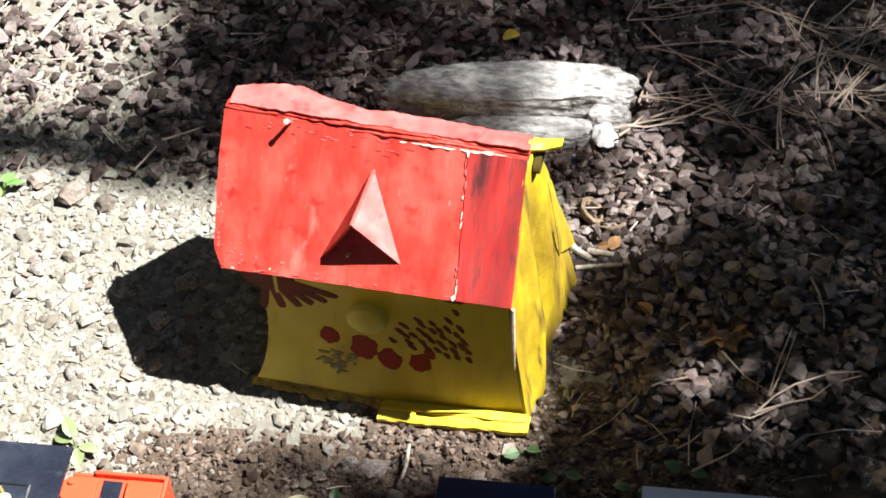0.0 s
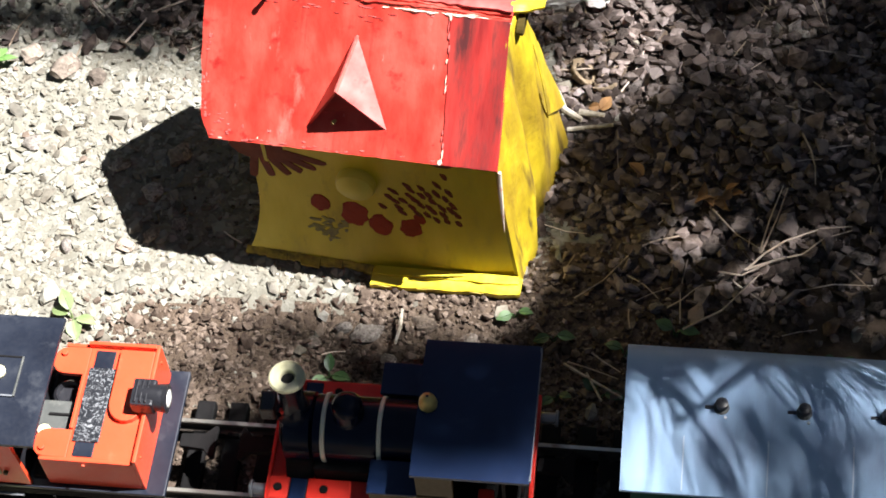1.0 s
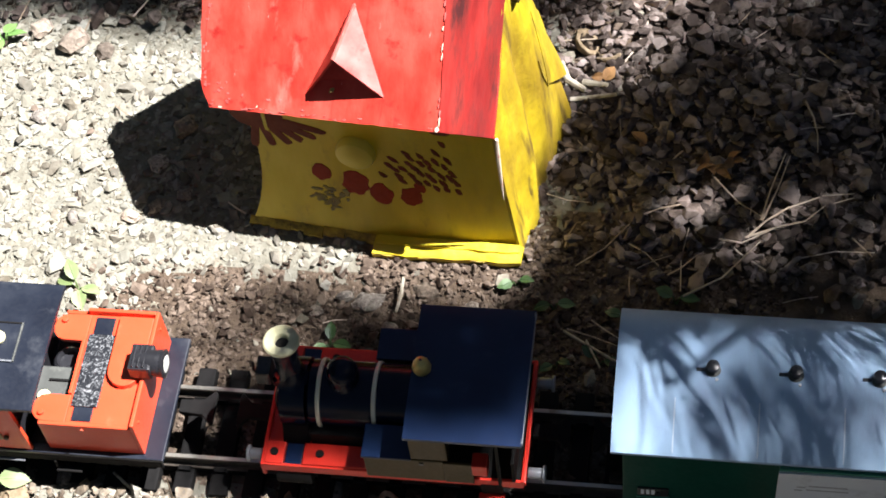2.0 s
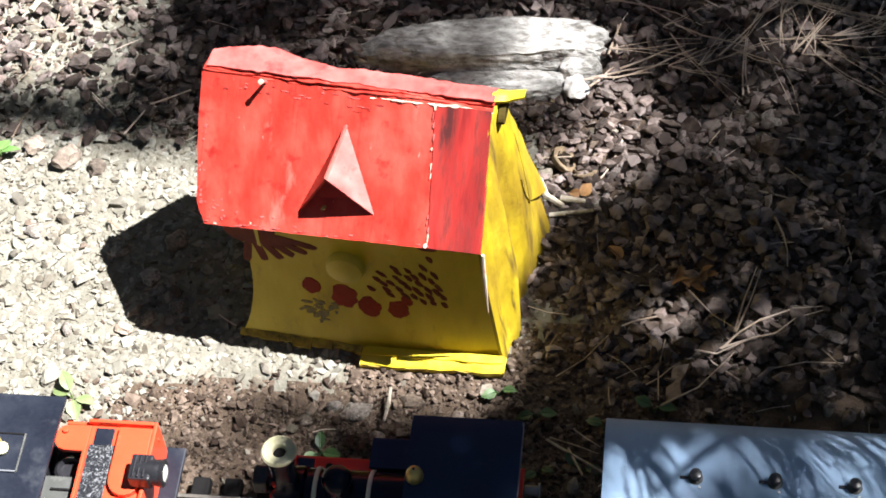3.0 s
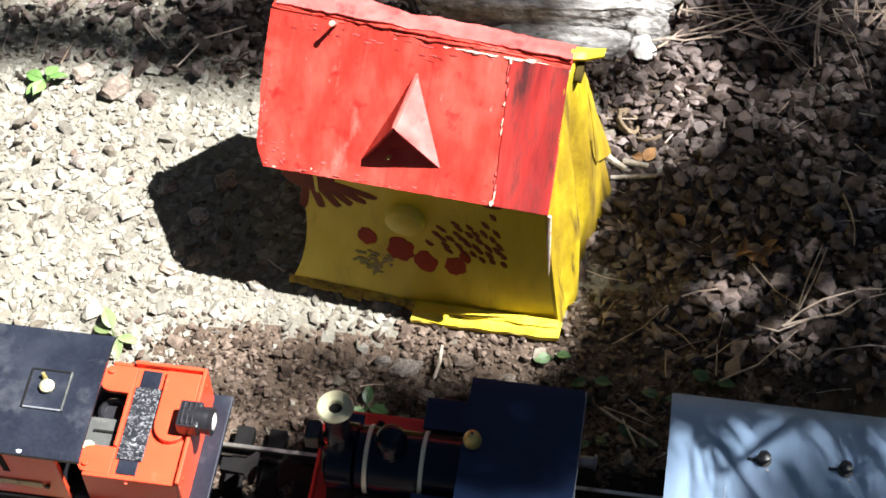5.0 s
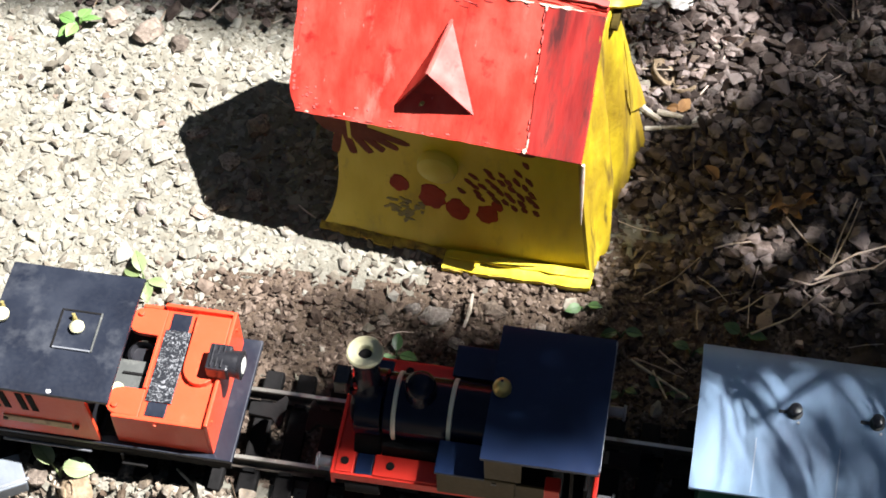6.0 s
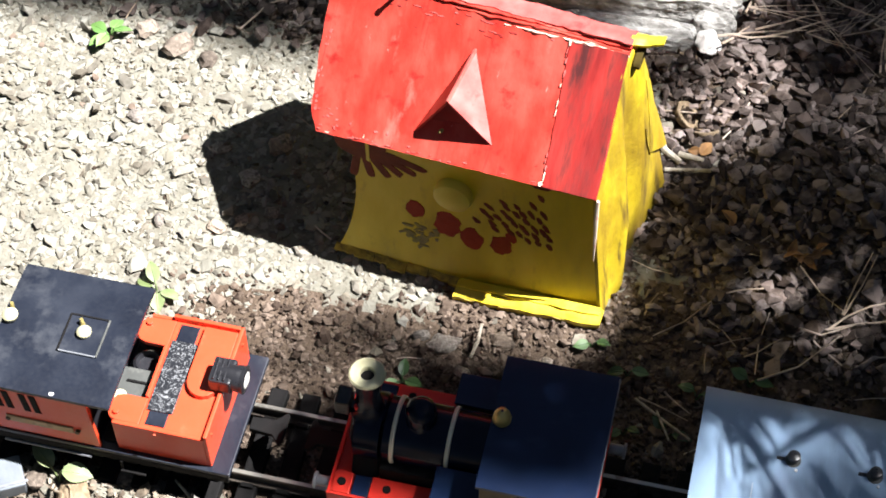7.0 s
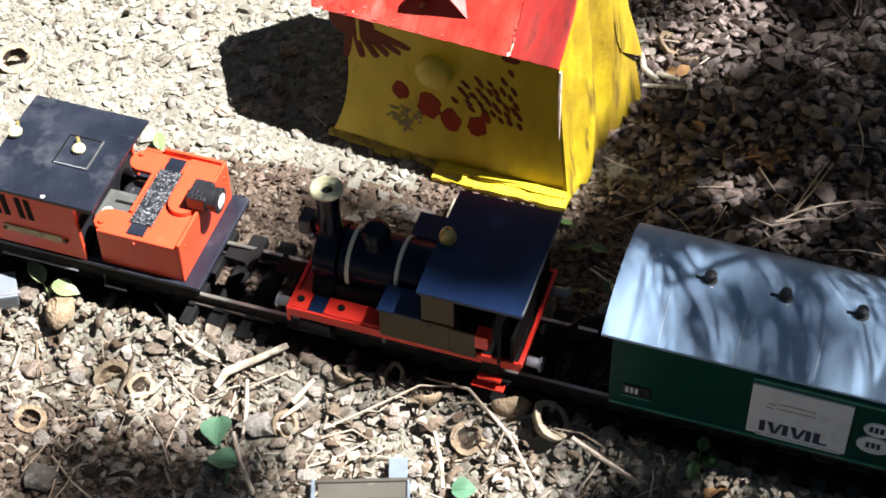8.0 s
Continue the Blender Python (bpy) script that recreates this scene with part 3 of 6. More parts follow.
def shade_share(x, y):
    """How dense the boughs are on the sun's way to the ground at x, y: open over the clearing with the house, dense over the rest."""
    y0 = y
    x, y = x + 0.015 * wob(x, y, 9, 2), y + 0.015 * wob(x, y, 9, 5)
    right = (0.70 + 0.26 * smoothstep(0.31, 0.27, y0) * smoothstep(0.285, 0.250, x)) * (smoothstep(0.181, 0.193, x - 0.012 * smoothstep(0.185, 0.225, y0)) if y0 > -0.034 else smoothstep(0.238, 0.272, x))
    edge = -0.046 + 0.006 * smoothstep(0.09, 0.13, x)
    band = 0.95 * smoothstep(-0.010 + 0.6 * max(0.0, y0 - 0.025), 0.017 + 0.8 * max(0.0, y0 - 0.025), x) * smoothstep(edge, edge + 0.006, y0) * (1 - smoothstep(0.038, 0.058, y0))
    soil = smoothstep(0.134, 0.098, y0) * smoothstep(0.03, 0.05, y0) * smoothstep(-0.06, 0.03, x) * (0.45 + 0.46 * smoothstep(0.05, 0.11, x))
    back = (0.62 - 0.06 * smoothstep(0.20, 0.26, x)) * smoothstep(0.300, 0.336, y) * (1 - 0.95 * smoothstep(-0.10, -0.15, x) * smoothstep(0.355, 0.385, y))
    corner = 0.60 * (0.25 + 0.75 * smoothstep(-0.095, -0.035, x)) * smoothstep(-0.096, -0.122, y + 0.22 * max(0.0, -x)) * (1 - smoothstep(0.045, 0.085, x))
    front = 0.08 * smoothstep(-0.055, -0.075, y)
    d = max(right, band, soil, back, corner, front)
    rock = min(1.0, 1.5 * math.exp(-(((x - 0.190) / 0.052) ** 2 + ((y - 0.412) / 0.036) ** 2)))
    patch = math.exp(-(((x - 0.252) / 0.036) ** 2 + ((y - 0.360) / 0.042) ** 2)) + 0.8 * math.exp(-(((x - 0.205) / 0.030) ** 2 + ((y - 0.320) / 0.028) ** 2))
    patch += 0.22 * math.exp(-(((x - 0.34) / 0.07) ** 2 + ((y - 0.48) / 0.05) ** 2))
    patch += 0.62 * math.exp(-(((x - 0.275) / 0.034) ** 2 + ((y - 0.180) / 0.026) ** 2))
    rock *= min(1.0, max(0.30, 0.92 + 1.1 * wob(0.6 * x, y, 80, 4)))
    return d * (1 - 0.86 * rock) * (1 - 0.95 * min(1.05, patch))


def build_tree():
    rnd = random.Random(21)
    tree = empty("pine_tree", pose(2.45, 1.55, -0.036))
    tagged(tree, "tall pine with a loose needle crown over gravel", "tree")
    base = Vector((2.45, 1.55, -0.036))
    trunk_pts = [Vector((0, 0, 0)), Vector((0.03, -0.02, 1.4)), Vector((0.0, 0.03, 3.0)), Vector((-0.05, 0.0, 4.6)), Vector((-0.04, 0.0, 6.0))]
    part("trunk", tube(trunk_pts, [0.13, 0.115, 0.09, 0.055, 0.02], 12), M_BARK, tree, "grey-brown ridged bark", True)
    up = -SUN_DOWN / -SUN_DOWN.z
    for gx, gy, h in ((0.35, 0.22, 2.0), (0.3, 0.45, 3.9), (0.0, 0.5, 3.6), (0.10, 0.0, 1.2), (0.45, 0.30, 2.1), (0.6, 0.5, 4.2)):
        tip = Vector((gx, gy, -0.03)) + up * h - base
        root = Vector((0.0, 0.0, tip.z + rnd.uniform(-0.35, 0.1)))
        mid = (tip + root) / 2 + Vector((0, 0, 0.12))
        part("limb", tube([root, mid, tip], [0.035, 0.02, 0.006], 7), M_BARK, tree, "", True)
    vs, fs = [], []
    for _ in range(36000):
        gx, gy = rnd.uniform(-0.45, 0.75), rnd.uniform(-0.40, 0.85)
        share = shade_share(gx, gy)
        fine_light = math.exp(-(((gx - 0.31) / 0.15) ** 2 + ((gy + 0.02) / 0.042) ** 2))
        if fine_light > 0.22:
            if rnd.random() > 0.20:
                continue
        elif share < 0.04 or rnd.random() > smoothstep(0.12, 0.86, share + 0.48 * wob(gx, gy, 24, 9) * (1 if share < 0.9 else 0.2)):
            continue
        # a low bough over the railway, a middle one beside the house, the rest high up
        h = rnd.uniform(3.4, 4.5) if fine_light > 0.22 else rnd.uniform(1.0, 1.5) if gy < 0.055 and gy > -0.015 and gx < 0.21 else rnd.uniform(1.7, 2.3) if gx > 0.17 and gy < 0.28 else rnd.uniform(3.4, 4.5)
        for _ in range(2 if share > 0.85 else 1):
            p = Vector((gx + rnd.gauss(0, 0.006), gy, -0.03)) + up * h - base
            a = Vector((rnd.gauss(0, 1), rnd.gauss(0, 1), rnd.gauss(0, 0.7))).normalized()
            b = a.cross(Vector((rnd.gauss(0, 1), rnd.gauss(0, 1), rnd.gauss(0, 1)))).normalized()
            ln, wd = rnd.uniform(0.016, 0.034), rnd.uniform(0.004, 0.009)
            n = len(vs)
            vs += [p - a * ln, p - b * wd, p + a * ln, p + b * wd]
            fs.append((n, n + 1, n + 2, n + 3))
    # a lower bough of long thin needles that throws feathery light on the wagon
    tip = Vector((0.27, -0.01, 0.09)) + up * 0.62 - base
    part("limb", tube([Vector((0.0, 0.0, 1.25)), (tip + Vector((0, 0, 1.25))) / 2, tip + up * 0.1], [0.03, 0.015, 0.002], 7), M_BARK, tree, "", True)
    for _ in range(190):
        gx, gy = rnd.uniform(0.19, 0.50), rnd.uniform(-0.03, 0.095)
        dense = 0.17 + 0.42 * smoothstep(0.02, 0.06, gy) + 0.30 * math.exp(-((gx - 0.335) / 0.030) ** 2) + 0.2 * smoothstep(0.40, 0.44, gx)
        if rnd.random() > dense:
            continue
        heart = Vector((gx, gy, 0.09)) + up * rnd.uniform(0.42, 0.58) - base
        way = Vector((rnd.gauss(0.62 - 1.5 * (gx - 0.30), 0.22), -1.0, rnd.gauss(0, 0.08))).normalized()
        for _ in range(10):
            a = (way + Vector((rnd.gauss(0, 0.07), rnd.gauss(0, 0.07), rnd.gauss(0, 0.07)))).normalized()
            b = a.cross(Vector((rnd.gauss(0, 1), rnd.gauss(0, 1), rnd.gauss(0, 1)))).normalized() * 0.0010
            ln = rnd.uniform(0.045, 0.085)
            n = len(vs)
            at = heart + Vector((rnd.gauss(0, 0.004), rnd.gauss(0, 0.008), rnd.gauss(0, 0.005)))
            vs += [at, at + a * ln * 0.5 + b, at + a * ln, at + a * ln * 0.5 - b]
            fs.append((n, n + 1, n + 2, n + 3))
    me = bpy.data.meshes.new("crown")
    me.from_pydata([v[:] for v in vs], [], fs)
    me.materials.append(M_CROWN)
    crown = new("crown", me)
    crown.parent = tree
    crown["label"] = "loose dark green needle sprays"


build_tree()


def build_sky_blockers():
    """Added trees, out of view round the clearing, placed to block most of the low sky."""
    rnd = random.Random(33)
    for a, dist, h, r in ((200, 3.2, 4.6, 1.8), (235, 5.6, 4.4, 1.6), (305, 5.8, 4.4, 1.6), (338, 3.4, 4.6, 1.7),
                          (165, 3.2, 4.4, 1.7), (125, 3.8, 3.2, 1.6), (58, 4.2, 3.4, 1.7), (30, 4.2, 4.4, 1.7)):
        x, y = 0.15 + dist * math.cos(radians(a)), 0.15 + dist * math.sin(radians(a))
        tree = tagged(empty("tree", pose(x, y, -0.036)), "added unseen leafy tree that blocks the low sky", "tree", "trees round the clearing")
        part("trunk", tube([(0, 0, 0), (0.05, 0.03, h * 0.35), (0, 0.04, h * 0.7), (0, 0, h * 0.95)], [0.12, 0.10, 0.06, 0.02], 10), M_BARK, tree, "", True)
        limbs = bmesh.new()
        for k in range(7):
            b = 2.4 * k
            z = h * (0.35 + 0.07 * k)
            tube([(0, 0.03, z), (0.45 * r * math.cos(b), 0.45 * r * math.sin(b), z + 0.15), (0.85 * r * math.cos(b), 0.85 * r * math.sin(b), z + 0.2)], [0.04, 0.025, 0.008], 6, limbs)
        part("limbs", limbs, M_BARK, tree, "", True)
        vs, fs = [], []
        for _ in range(75):
            c = Vector((rnd.gauss(0, 1), rnd.gauss(0, 1), rnd.gauss(0, 1))).normalized() * rnd.uniform(0.35, 1.0)
            c = Vector((c.x * r, c.y * r, h * 0.52 + c.z * h * 0.46))
            for _ in range(28):
                p = c + Vector((rnd.gauss(0, 0.22), rnd.gauss(0, 0.22), rnd.gauss(0, 0.20)))
                u = Vector((rnd.gauss(0, 1), rnd.gauss(0, 1), rnd.gauss(0, 1))).normalized()
                w = u.cross(Vector((rnd.gauss(0, 1), rnd.gauss(0, 1), rnd.gauss(0, 1)))).normalized()
                ln, wd = rnd.uniform(0.10, 0.17), rnd.uniform(0.06, 0.10)
                n = len(vs)
                vs += [p - u * ln, p - w * wd, p + u * ln, p + w * wd]
                fs.append((n, n + 1, n + 2, n + 3))
        me = bpy.data.meshes.new("crown")
        me.from_pydata([v[:] for v in vs], [], fs)
        me.materials.append(M_CROWN)
        crown = new("crown", me)
        crown.parent = tree


build_sky_blockers()

# ---- the toy house: u along the front, v into the depth, z up from its foot ----


def build_house():
    house = tagged(empty("toy_house", pose(0.170, 0.147, -0.033, 0, 0, -7)), "weathered painted cardboard toy house with red roof on gravel", "toy house")
    base_u0 = -0.163

    def front(s, t):
        u0, u1 = base_u0 - 0.003 * t, 0.0050 * (1 - t) ** 2 - 0.0060 * t
        u = u0 + (u1 - u0) * s
        curl = (1 - t) ** 2 * (0.0140 - 0.0110 * s ** 3)
        dent = 0.0016 * math.sin(3.2 * s + 1) * math.sin(2.6 * t)
        left_in = 0.006 * (1 - s) ** 5 * math.sin(math.pi * t)
        return (u + left_in - 0.006 * (1 - s) ** 5 * (1 - t) ** 6, 0.010 - curl + dent, 0.003 + t * (0.110 + 0.006 * s))
    wall = part("front_wall", sheet(26, 16, front, (0, 0.0025, 0)), M_YELLOW, house, "yellow painted front with red blots", True)

    def on_wall(u, z, off=0.0006):
        """A place on the front wall's face."""
        t = max(0.0, min(1.0, (z - 0.003) / 0.113))
        u0, u1 = base_u0 - 0.003 * t, 0.0050 * (1 - t) ** 2 - 0.0060 * t
        s = max(0.0, min(1.0, (u - u0) / (u1 - u0)))
        return Vector((u, front(s, t)[1] - off, z))

    def blot(name, u, z, ru, rz, mat_, turn=0.0, n=14, rag=0.12, seed=0, off=0.0003, label="", square=1.0):
        """A dab of paint, a thin raised patch on the wall."""
        bm = bmesh.new()
        rnd = random.Random(seed)
        rim, low = [], []
        for i in range(n):
            a = 2 * math.pi * i / n
            k = 1 + rnd.uniform(-rag, rag)
            ca, sa = math.cos(a), math.sin(a)
            du, dz = ru * k * math.copysign(abs(ca) ** square, ca), rz * k * math.copysign(abs(sa) ** square, sa)
            du, dz = du * math.cos(turn) - dz * math.sin(turn), du * math.sin(turn) + dz * math.cos(turn)
            rim.append(bm.verts.new(on_wall(u + du, z + dz, off)))
            low.append(bm.verts.new(on_wall(u + du * 1.05, z + dz * 1.05, -0.0002)))
        c = bm.verts.new(on_wall(u, z, off + 0.0001))
        for i in range(n):
            j = (i + 1) % n
            bm.faces.new((c, rim[i], rim[j]))
            bm.faces.new((rim[i], low[i], low[j], rim[j]))
        return part(name, bm, mat_, wall, label)
    for k, (u, z, r) in enumerate(((-0.1192, 0.0535, 0.0058), (-0.0975, 0.0485, 0.0086), (-0.0812, 0.0425, 0.0072), (-0.0618, 0.0440, 0.0068), (-0.0560, 0.0530, 0.0038))):
        blot("paint_blot", u, z, r, r * 1.18, M_PAINTRED, 0, 18, 0.13, k, label="dark red paint blot" if k == 0 else "")
    dashes = ((-79, 59.6), (-74.3, 69.2), (-71.3, 75), (-68.6, 60.9), (-63, 82.8), (-62.1, 74), (-65.8, 67.9), (-66.8, 56.9), (-60.3, 63), (-54.6, 66.4),
              (-53.8, 82.5), (-53.7, 75.6), (-56.4, 57.5), (-47.3, 71.7), (-44.6, 79.7), (-39, 76.1), (-43.8, 88), (-34.4, 70.3), (-39.3, 97.6), (-32.4, 62.4),
              (-31.3, 54.6), (-47.2, 62.4), (-41.6, 66.9), (-45.3, 54.9), (-40.6, 60.3), (-38.7, 55.1), (-49.1, 65.1), (-58, 70), (-50, 77.5), (-36.5, 82.5), (-51, 58.5), (-60.5, 79), (-36, 66), (-70.5, 66))
    for k, (u, z) in enumerate(dashes):
        ru = 2.3 + 0.7 * ((k * 7) % 5) / 4
        blot("paint_dash", u * MM, z * MM, ru * MM * 1.35, 1.75 * MM, M_PAINTBROWN, radians(-30 - 28 * ((u + 79) / 48)), 10, 0.2, 40 + k)
    blot("paint_dash", -0.0394, 0.109, 0.007, 0.0035, M_PAINTBROWN, 0, 12, 0.15, 90)
    rs = random.Random(17)
    for k in range(26):
        blot("paint_smear", -0.1155 + rs.gauss(0, 0.0055), 0.0335 + rs.gauss(0, 0.0050), rs.uniform(0.0014, 0.0038), rs.uniform(0.0008, 0.0018), M_PAINTGREY, rs.uniform(-0.6, 1.0), 10, 0.3, 300 + k, label="smudged grey paint smear" if k == 0 else "")
    # the painted sun in the upper corner, with its rays
    blot("painted_sun", -0.1560, 0.0985, 0.0165, 0.0130, M_PAINTBROWN, 0, 22, 0.05, 93, label="dark red painted sun")
    for a, r0, r1 in ((-98, 0.012, 0.030), (-74, 0.012, 0.028), (-52, 0.014, 0.030), (-36, 0.014, 0.033), (-23, 0.015, 0.038), (-12, 0.016, 0.043)):
        c, s = math.cos(radians(a)), math.sin(radians(a))
        r = (r0 + r1) / 2
        blot("sun_ray", -0.1560 + c * r, 0.0985 + s * r, (r1 - r0) / 2 + 0.001, 0.0026, M_PAINTBROWN, radians(a), 16, 0.06, int(a) + 200, square=0.45)
    # round knob in the middle of the front
    w = on_wall(-0.094, 0.079)
    bm = lathe([(0.0120, 0.0), (0.0126, 0.0034), (0.0116, 0.0066), (0.0082, 0.0086), (0.0015, 0.0094)], (0, 0, 0), 26)
    bmesh.ops.transform(bm, matrix=Matrix.Translation(w + Vector((0, 0.001, 0))) @ Matrix.Rotation(radians(90), 4, "X"), verts=bm.verts[:])
    part("knob", bm, M_KNOB, house, "pale yellow rounded door knob", True)

    # foot strips, bent forward onto the gravel
    def foot_right(s, t):
        u = -0.086 + 0.0935 * s
        inner, outer = -0.0046 + 0.0085 * s, -0.0158 + 0.0100 * s
        return (u, inner + (outer - inner) * t + 0.0006 * math.sin(20 * s), 0.0085 - 0.0030 * t * t + 0.0008 * wob(u, t, 60))
    part("foot_strip", sheet(18, 5, foot_right, (0, 0.0, -0.0035)), M_YELLOW, house, "yellow foot strip bent outward", True)

    crumb = random.Random(6)
    u = -0.1700
    while u < -0.088:
        ln = crumb.uniform(0.006, 0.016)
        u1 = min(u + ln, -0.0865)
        back, drop, out = crumb.uniform(-0.0006, 0.0008), crumb.uniform(-0.0007, 0.0007), crumb.uniform(0.0030, 0.0062)

        def foot_left(s, t, u=u, u1=u1, back=back, drop=drop, out=out):
            x = u + (u1 - u) * s
            rag = (0.0016 * wob(x, 0.3, 160, 2) + 0.0010 * wob(x, 0.1, 420, 5)) * t
            return (x + rag, -0.0030 + back - out * t + rag, 0.0075 + drop - 0.0030 * t + 0.0010 * wob(x, t, 140, 4))
        part("foot_fragment", sheet(8, 4, foot_left, (0, 0.0004, -0.0026)), M_DIRTYEDGE, house, "crumbling dirty yellow foot strip" if u < -0.169 else "", True)
        u = u1 + crumb.uniform(0.0001, 0.0005)

    def foot_upper(s, t):
        u = -0.0845 + 0.0900 * s
        inner, outer = -0.0040 + 0.0085 * s, -0.0098 + 0.0090 * s + 0.0012 * wob(u, 0.2, 90, 3)
        return (u, inner + (outer - inner) * t, 0.0104 - 0.0010 * t + 0.0007 * wob(u, t, 80, 6))
    part("foot_layer", sheet(26, 4, foot_upper, (0, 0.0, -0.0012)), M_YELLOW, house, "upper torn layer of the foot strip", True)

    def foot_edge(s, t):
        u = -0.086 + 0.092 * s
        return (u, -0.0160 + 0.0100 * s + 0.0010 * t + 0.001 * wob(u, 0, 140), 0.0046 - 0.0065 * t + 0.0008 * wob(u, 1, 120))
    part("foot_edge", sheet(24, 2, foot_edge, (0, 0.002, 0)), M_DIRTYEDGE, house, "peeling dirty edge of the foot", True)

    # gable walls: a bulged sheet between the front edge and the back edge
    def gable_height(v):
        peak0, peak1 = 0.067, 0.084
        if v < peak0:
            return 0.1185 + (0.1765 - 0.1185) * max(0.0, (v - 0.006) / (peak0 - 0.006))
        if v < peak1:
            return 0.1755
        return 0.172 - (0.172 - 0.100) * (v - peak1) / (0.118 - peak1)

    def gable(s, t):
        v = 0.008 - 0.0042 * (1 - t) ** 4 * (1 - s) + (0.119 - 0.008) * s
        z = t * gable_height(min(0.118, v))
        lean = 0.0062 * (1 - t) ** 2 - 0.0058 * t - 0.0030 * t ** 4 * min(1.0, s / 0.5)
        calm = math.sin(math.pi * min(1.0, s * 4)) if s < 0.125 else 1.0
        fold = calm * (0.0052 * math.exp(-((s - 0.24 - 0.10 * t) / 0.07) ** 2) * (1 - t * t) - 0.0085 * math.exp(-((s - 0.46) / 0.09) ** 2) * math.sin(math.pi * t))
        bulge = 0.0050 * math.sin(math.pi * s) * math.sin(math.pi * t) + 0.0085 * s * s * (1 - 0.5 * t)
        return (lean + fold + bulge + 0.0008 * wob(v, z, 40) * calm, v, z)
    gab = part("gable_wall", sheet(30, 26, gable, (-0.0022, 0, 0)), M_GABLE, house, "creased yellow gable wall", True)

    def crease(s, t):
        g = Vector(gable(0.63 + 0.07 * t * t + 0.014 * (s - 0.5) * math.sin(math.pi * t), 0.58 - 0.17 * t))
        return (g.x + 0.0012 * math.sin(math.pi * s), g.y, g.z)
    part("torn_crease", sheet(3, 8, crease, (-0.001, 0, 0)), M_DIRTYEDGE, gab, "dark torn crease", True)

    def flap(s, t):
        g = Vector(gable(0.72 + 0.27 * s, 0.42 + 0.40 * t))
        return (g.x + 0.0004 + 0.0046 * s * (1 - t), g.y + 0.0035 * s * s * (1 - t), g.z - 0.003 * s * (1 - t))
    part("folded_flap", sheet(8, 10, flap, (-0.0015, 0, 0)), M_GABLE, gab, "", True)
    seam = [Vector((-0.0045, 0.0075, 0.113)), Vector((-0.0042, 0.0062, 0.095)), Vector((-0.0036, 0.0058, 0.075)), Vector((-0.003, 0.0055, 0.056))]
    part("corner_seam", tube(seam, [0.0011, 0.0014, 0.0010, 0.0003], 7), M_CARD, house, "bare pale cardboard corner")

    def gable_l(s, t):
        v = 0.006 + 0.108 * s
        return (-0.150 - 0.002 * t, v + 0.004, t * (gable_height(v) - 0.010))
    part("gable_wall", sheet(16, 10, gable_l, (0.0022, 0, 0)), M_YELLOW, house, "", True)

    def rear(s, t):
        return (-0.158 + 0.155 * s, 0.113, t * 0.100)
    part("back_wall", sheet(8, 4, rear, (0, -0.0022, 0)), M_YELLOW, house, "", True)

    # roof panels
    def roof_z(s):
        return 0.108 + 0.0105 * s

    def roof_front(s, t):
        left = -0.1850 - 0.0060 * t - 0.0018 * math.sin(math.pi * t) + 0.0010 * wob(t, 0, 9)
        if t < 0.10:
            left += 0.0042 * (1 - t / 0.10)
        u = left + (-0.0050 - 0.0035 * t - left) * s
        zz = roof_z(s) + t * (0.1765 - roof_z(s))
        sag = 0.0014 * math.sin(math.pi * t) * math.sin(2.2 * s + 0.4) + 0.0004 * wob(u, zz, 60)
        edge = 0.0009 * wob(u, 0.0, 110, 6) * (t < 0.02)
        return (u, 0.0035 + t * 0.0645 + 0.69 * sag, zz - 0.72 * sag + edge)
    red = part("roof_panel", sheet(44, 24, roof_front, (0, 0.0018, -0.0018)), M_RED, house, "worn bright red front roof panel", True)

    def on_roof(u, t, lift=0.0):
        left = -0.1850 - 0.0060 * t
        s = (u - left) / (-0.0050 - 0.0035 * t - left)
        p = Vector(roof_front(max(0, min(1, s)), t))
        return Vector((u, p.y - 0.69 * lift, p.z + 0.72 * lift))

    def strip(s, t):
        p = on_roof(-0.0378 - 0.0060 * t + (0.0325 + 0.0022 * t) * s, 0.004 + 0.985 * t, 0.0007)
        return (p.x + 0.0006 * wob(t, 0, 12), p.y, p.z)
    part("cover_strip", sheet(10, 20, strip, (0, 0.0007, -0.0007)), mat("streaked_red_strip", [(0.16, 0.010, 0.010), (0.33, 0.021, 0.017), (0.47, 0.045, 0.033)], 0.5, 130, 9, 0.5, 260, dirt=(0.065, 0.010, 0.010), dirt_scale=65, dirt_low=0.45, stretch=(1.0, 0.18, 0.18)), red, "darker streaked red cover strip", True)
    rnd = random.Random(4)

    def chip(u, t, du, dt, lift, m, n=9):
        """A flake where the paint has come off: a thin ragged patch."""
        bm = bmesh.new()
        rim, low = [], []
        for i in range(n):
            a = 2 * math.pi * i / n
            k = rnd.uniform(0.55, 1.2)
            rim.append(bm.verts.new(on_roof(u + du * k * math.cos(a), max(0.0, min(1.0, t + dt * k * math.sin(a))), lift)))
            low.append(bm.verts.new(on_roof(u + du * 1.1 * k * math.cos(a), max(0.0, min(1.0, t + dt * 1.1 * k * math.sin(a))), lift - 0.0009)))
        bm.faces.new(rim)
        for i in range(n):
            bm.faces.new((rim[i], low[i], low[(i + 1) % n], rim[(i + 1) % n]))
        part("paint_chip", bm, m, red)
    t0 = 0.0
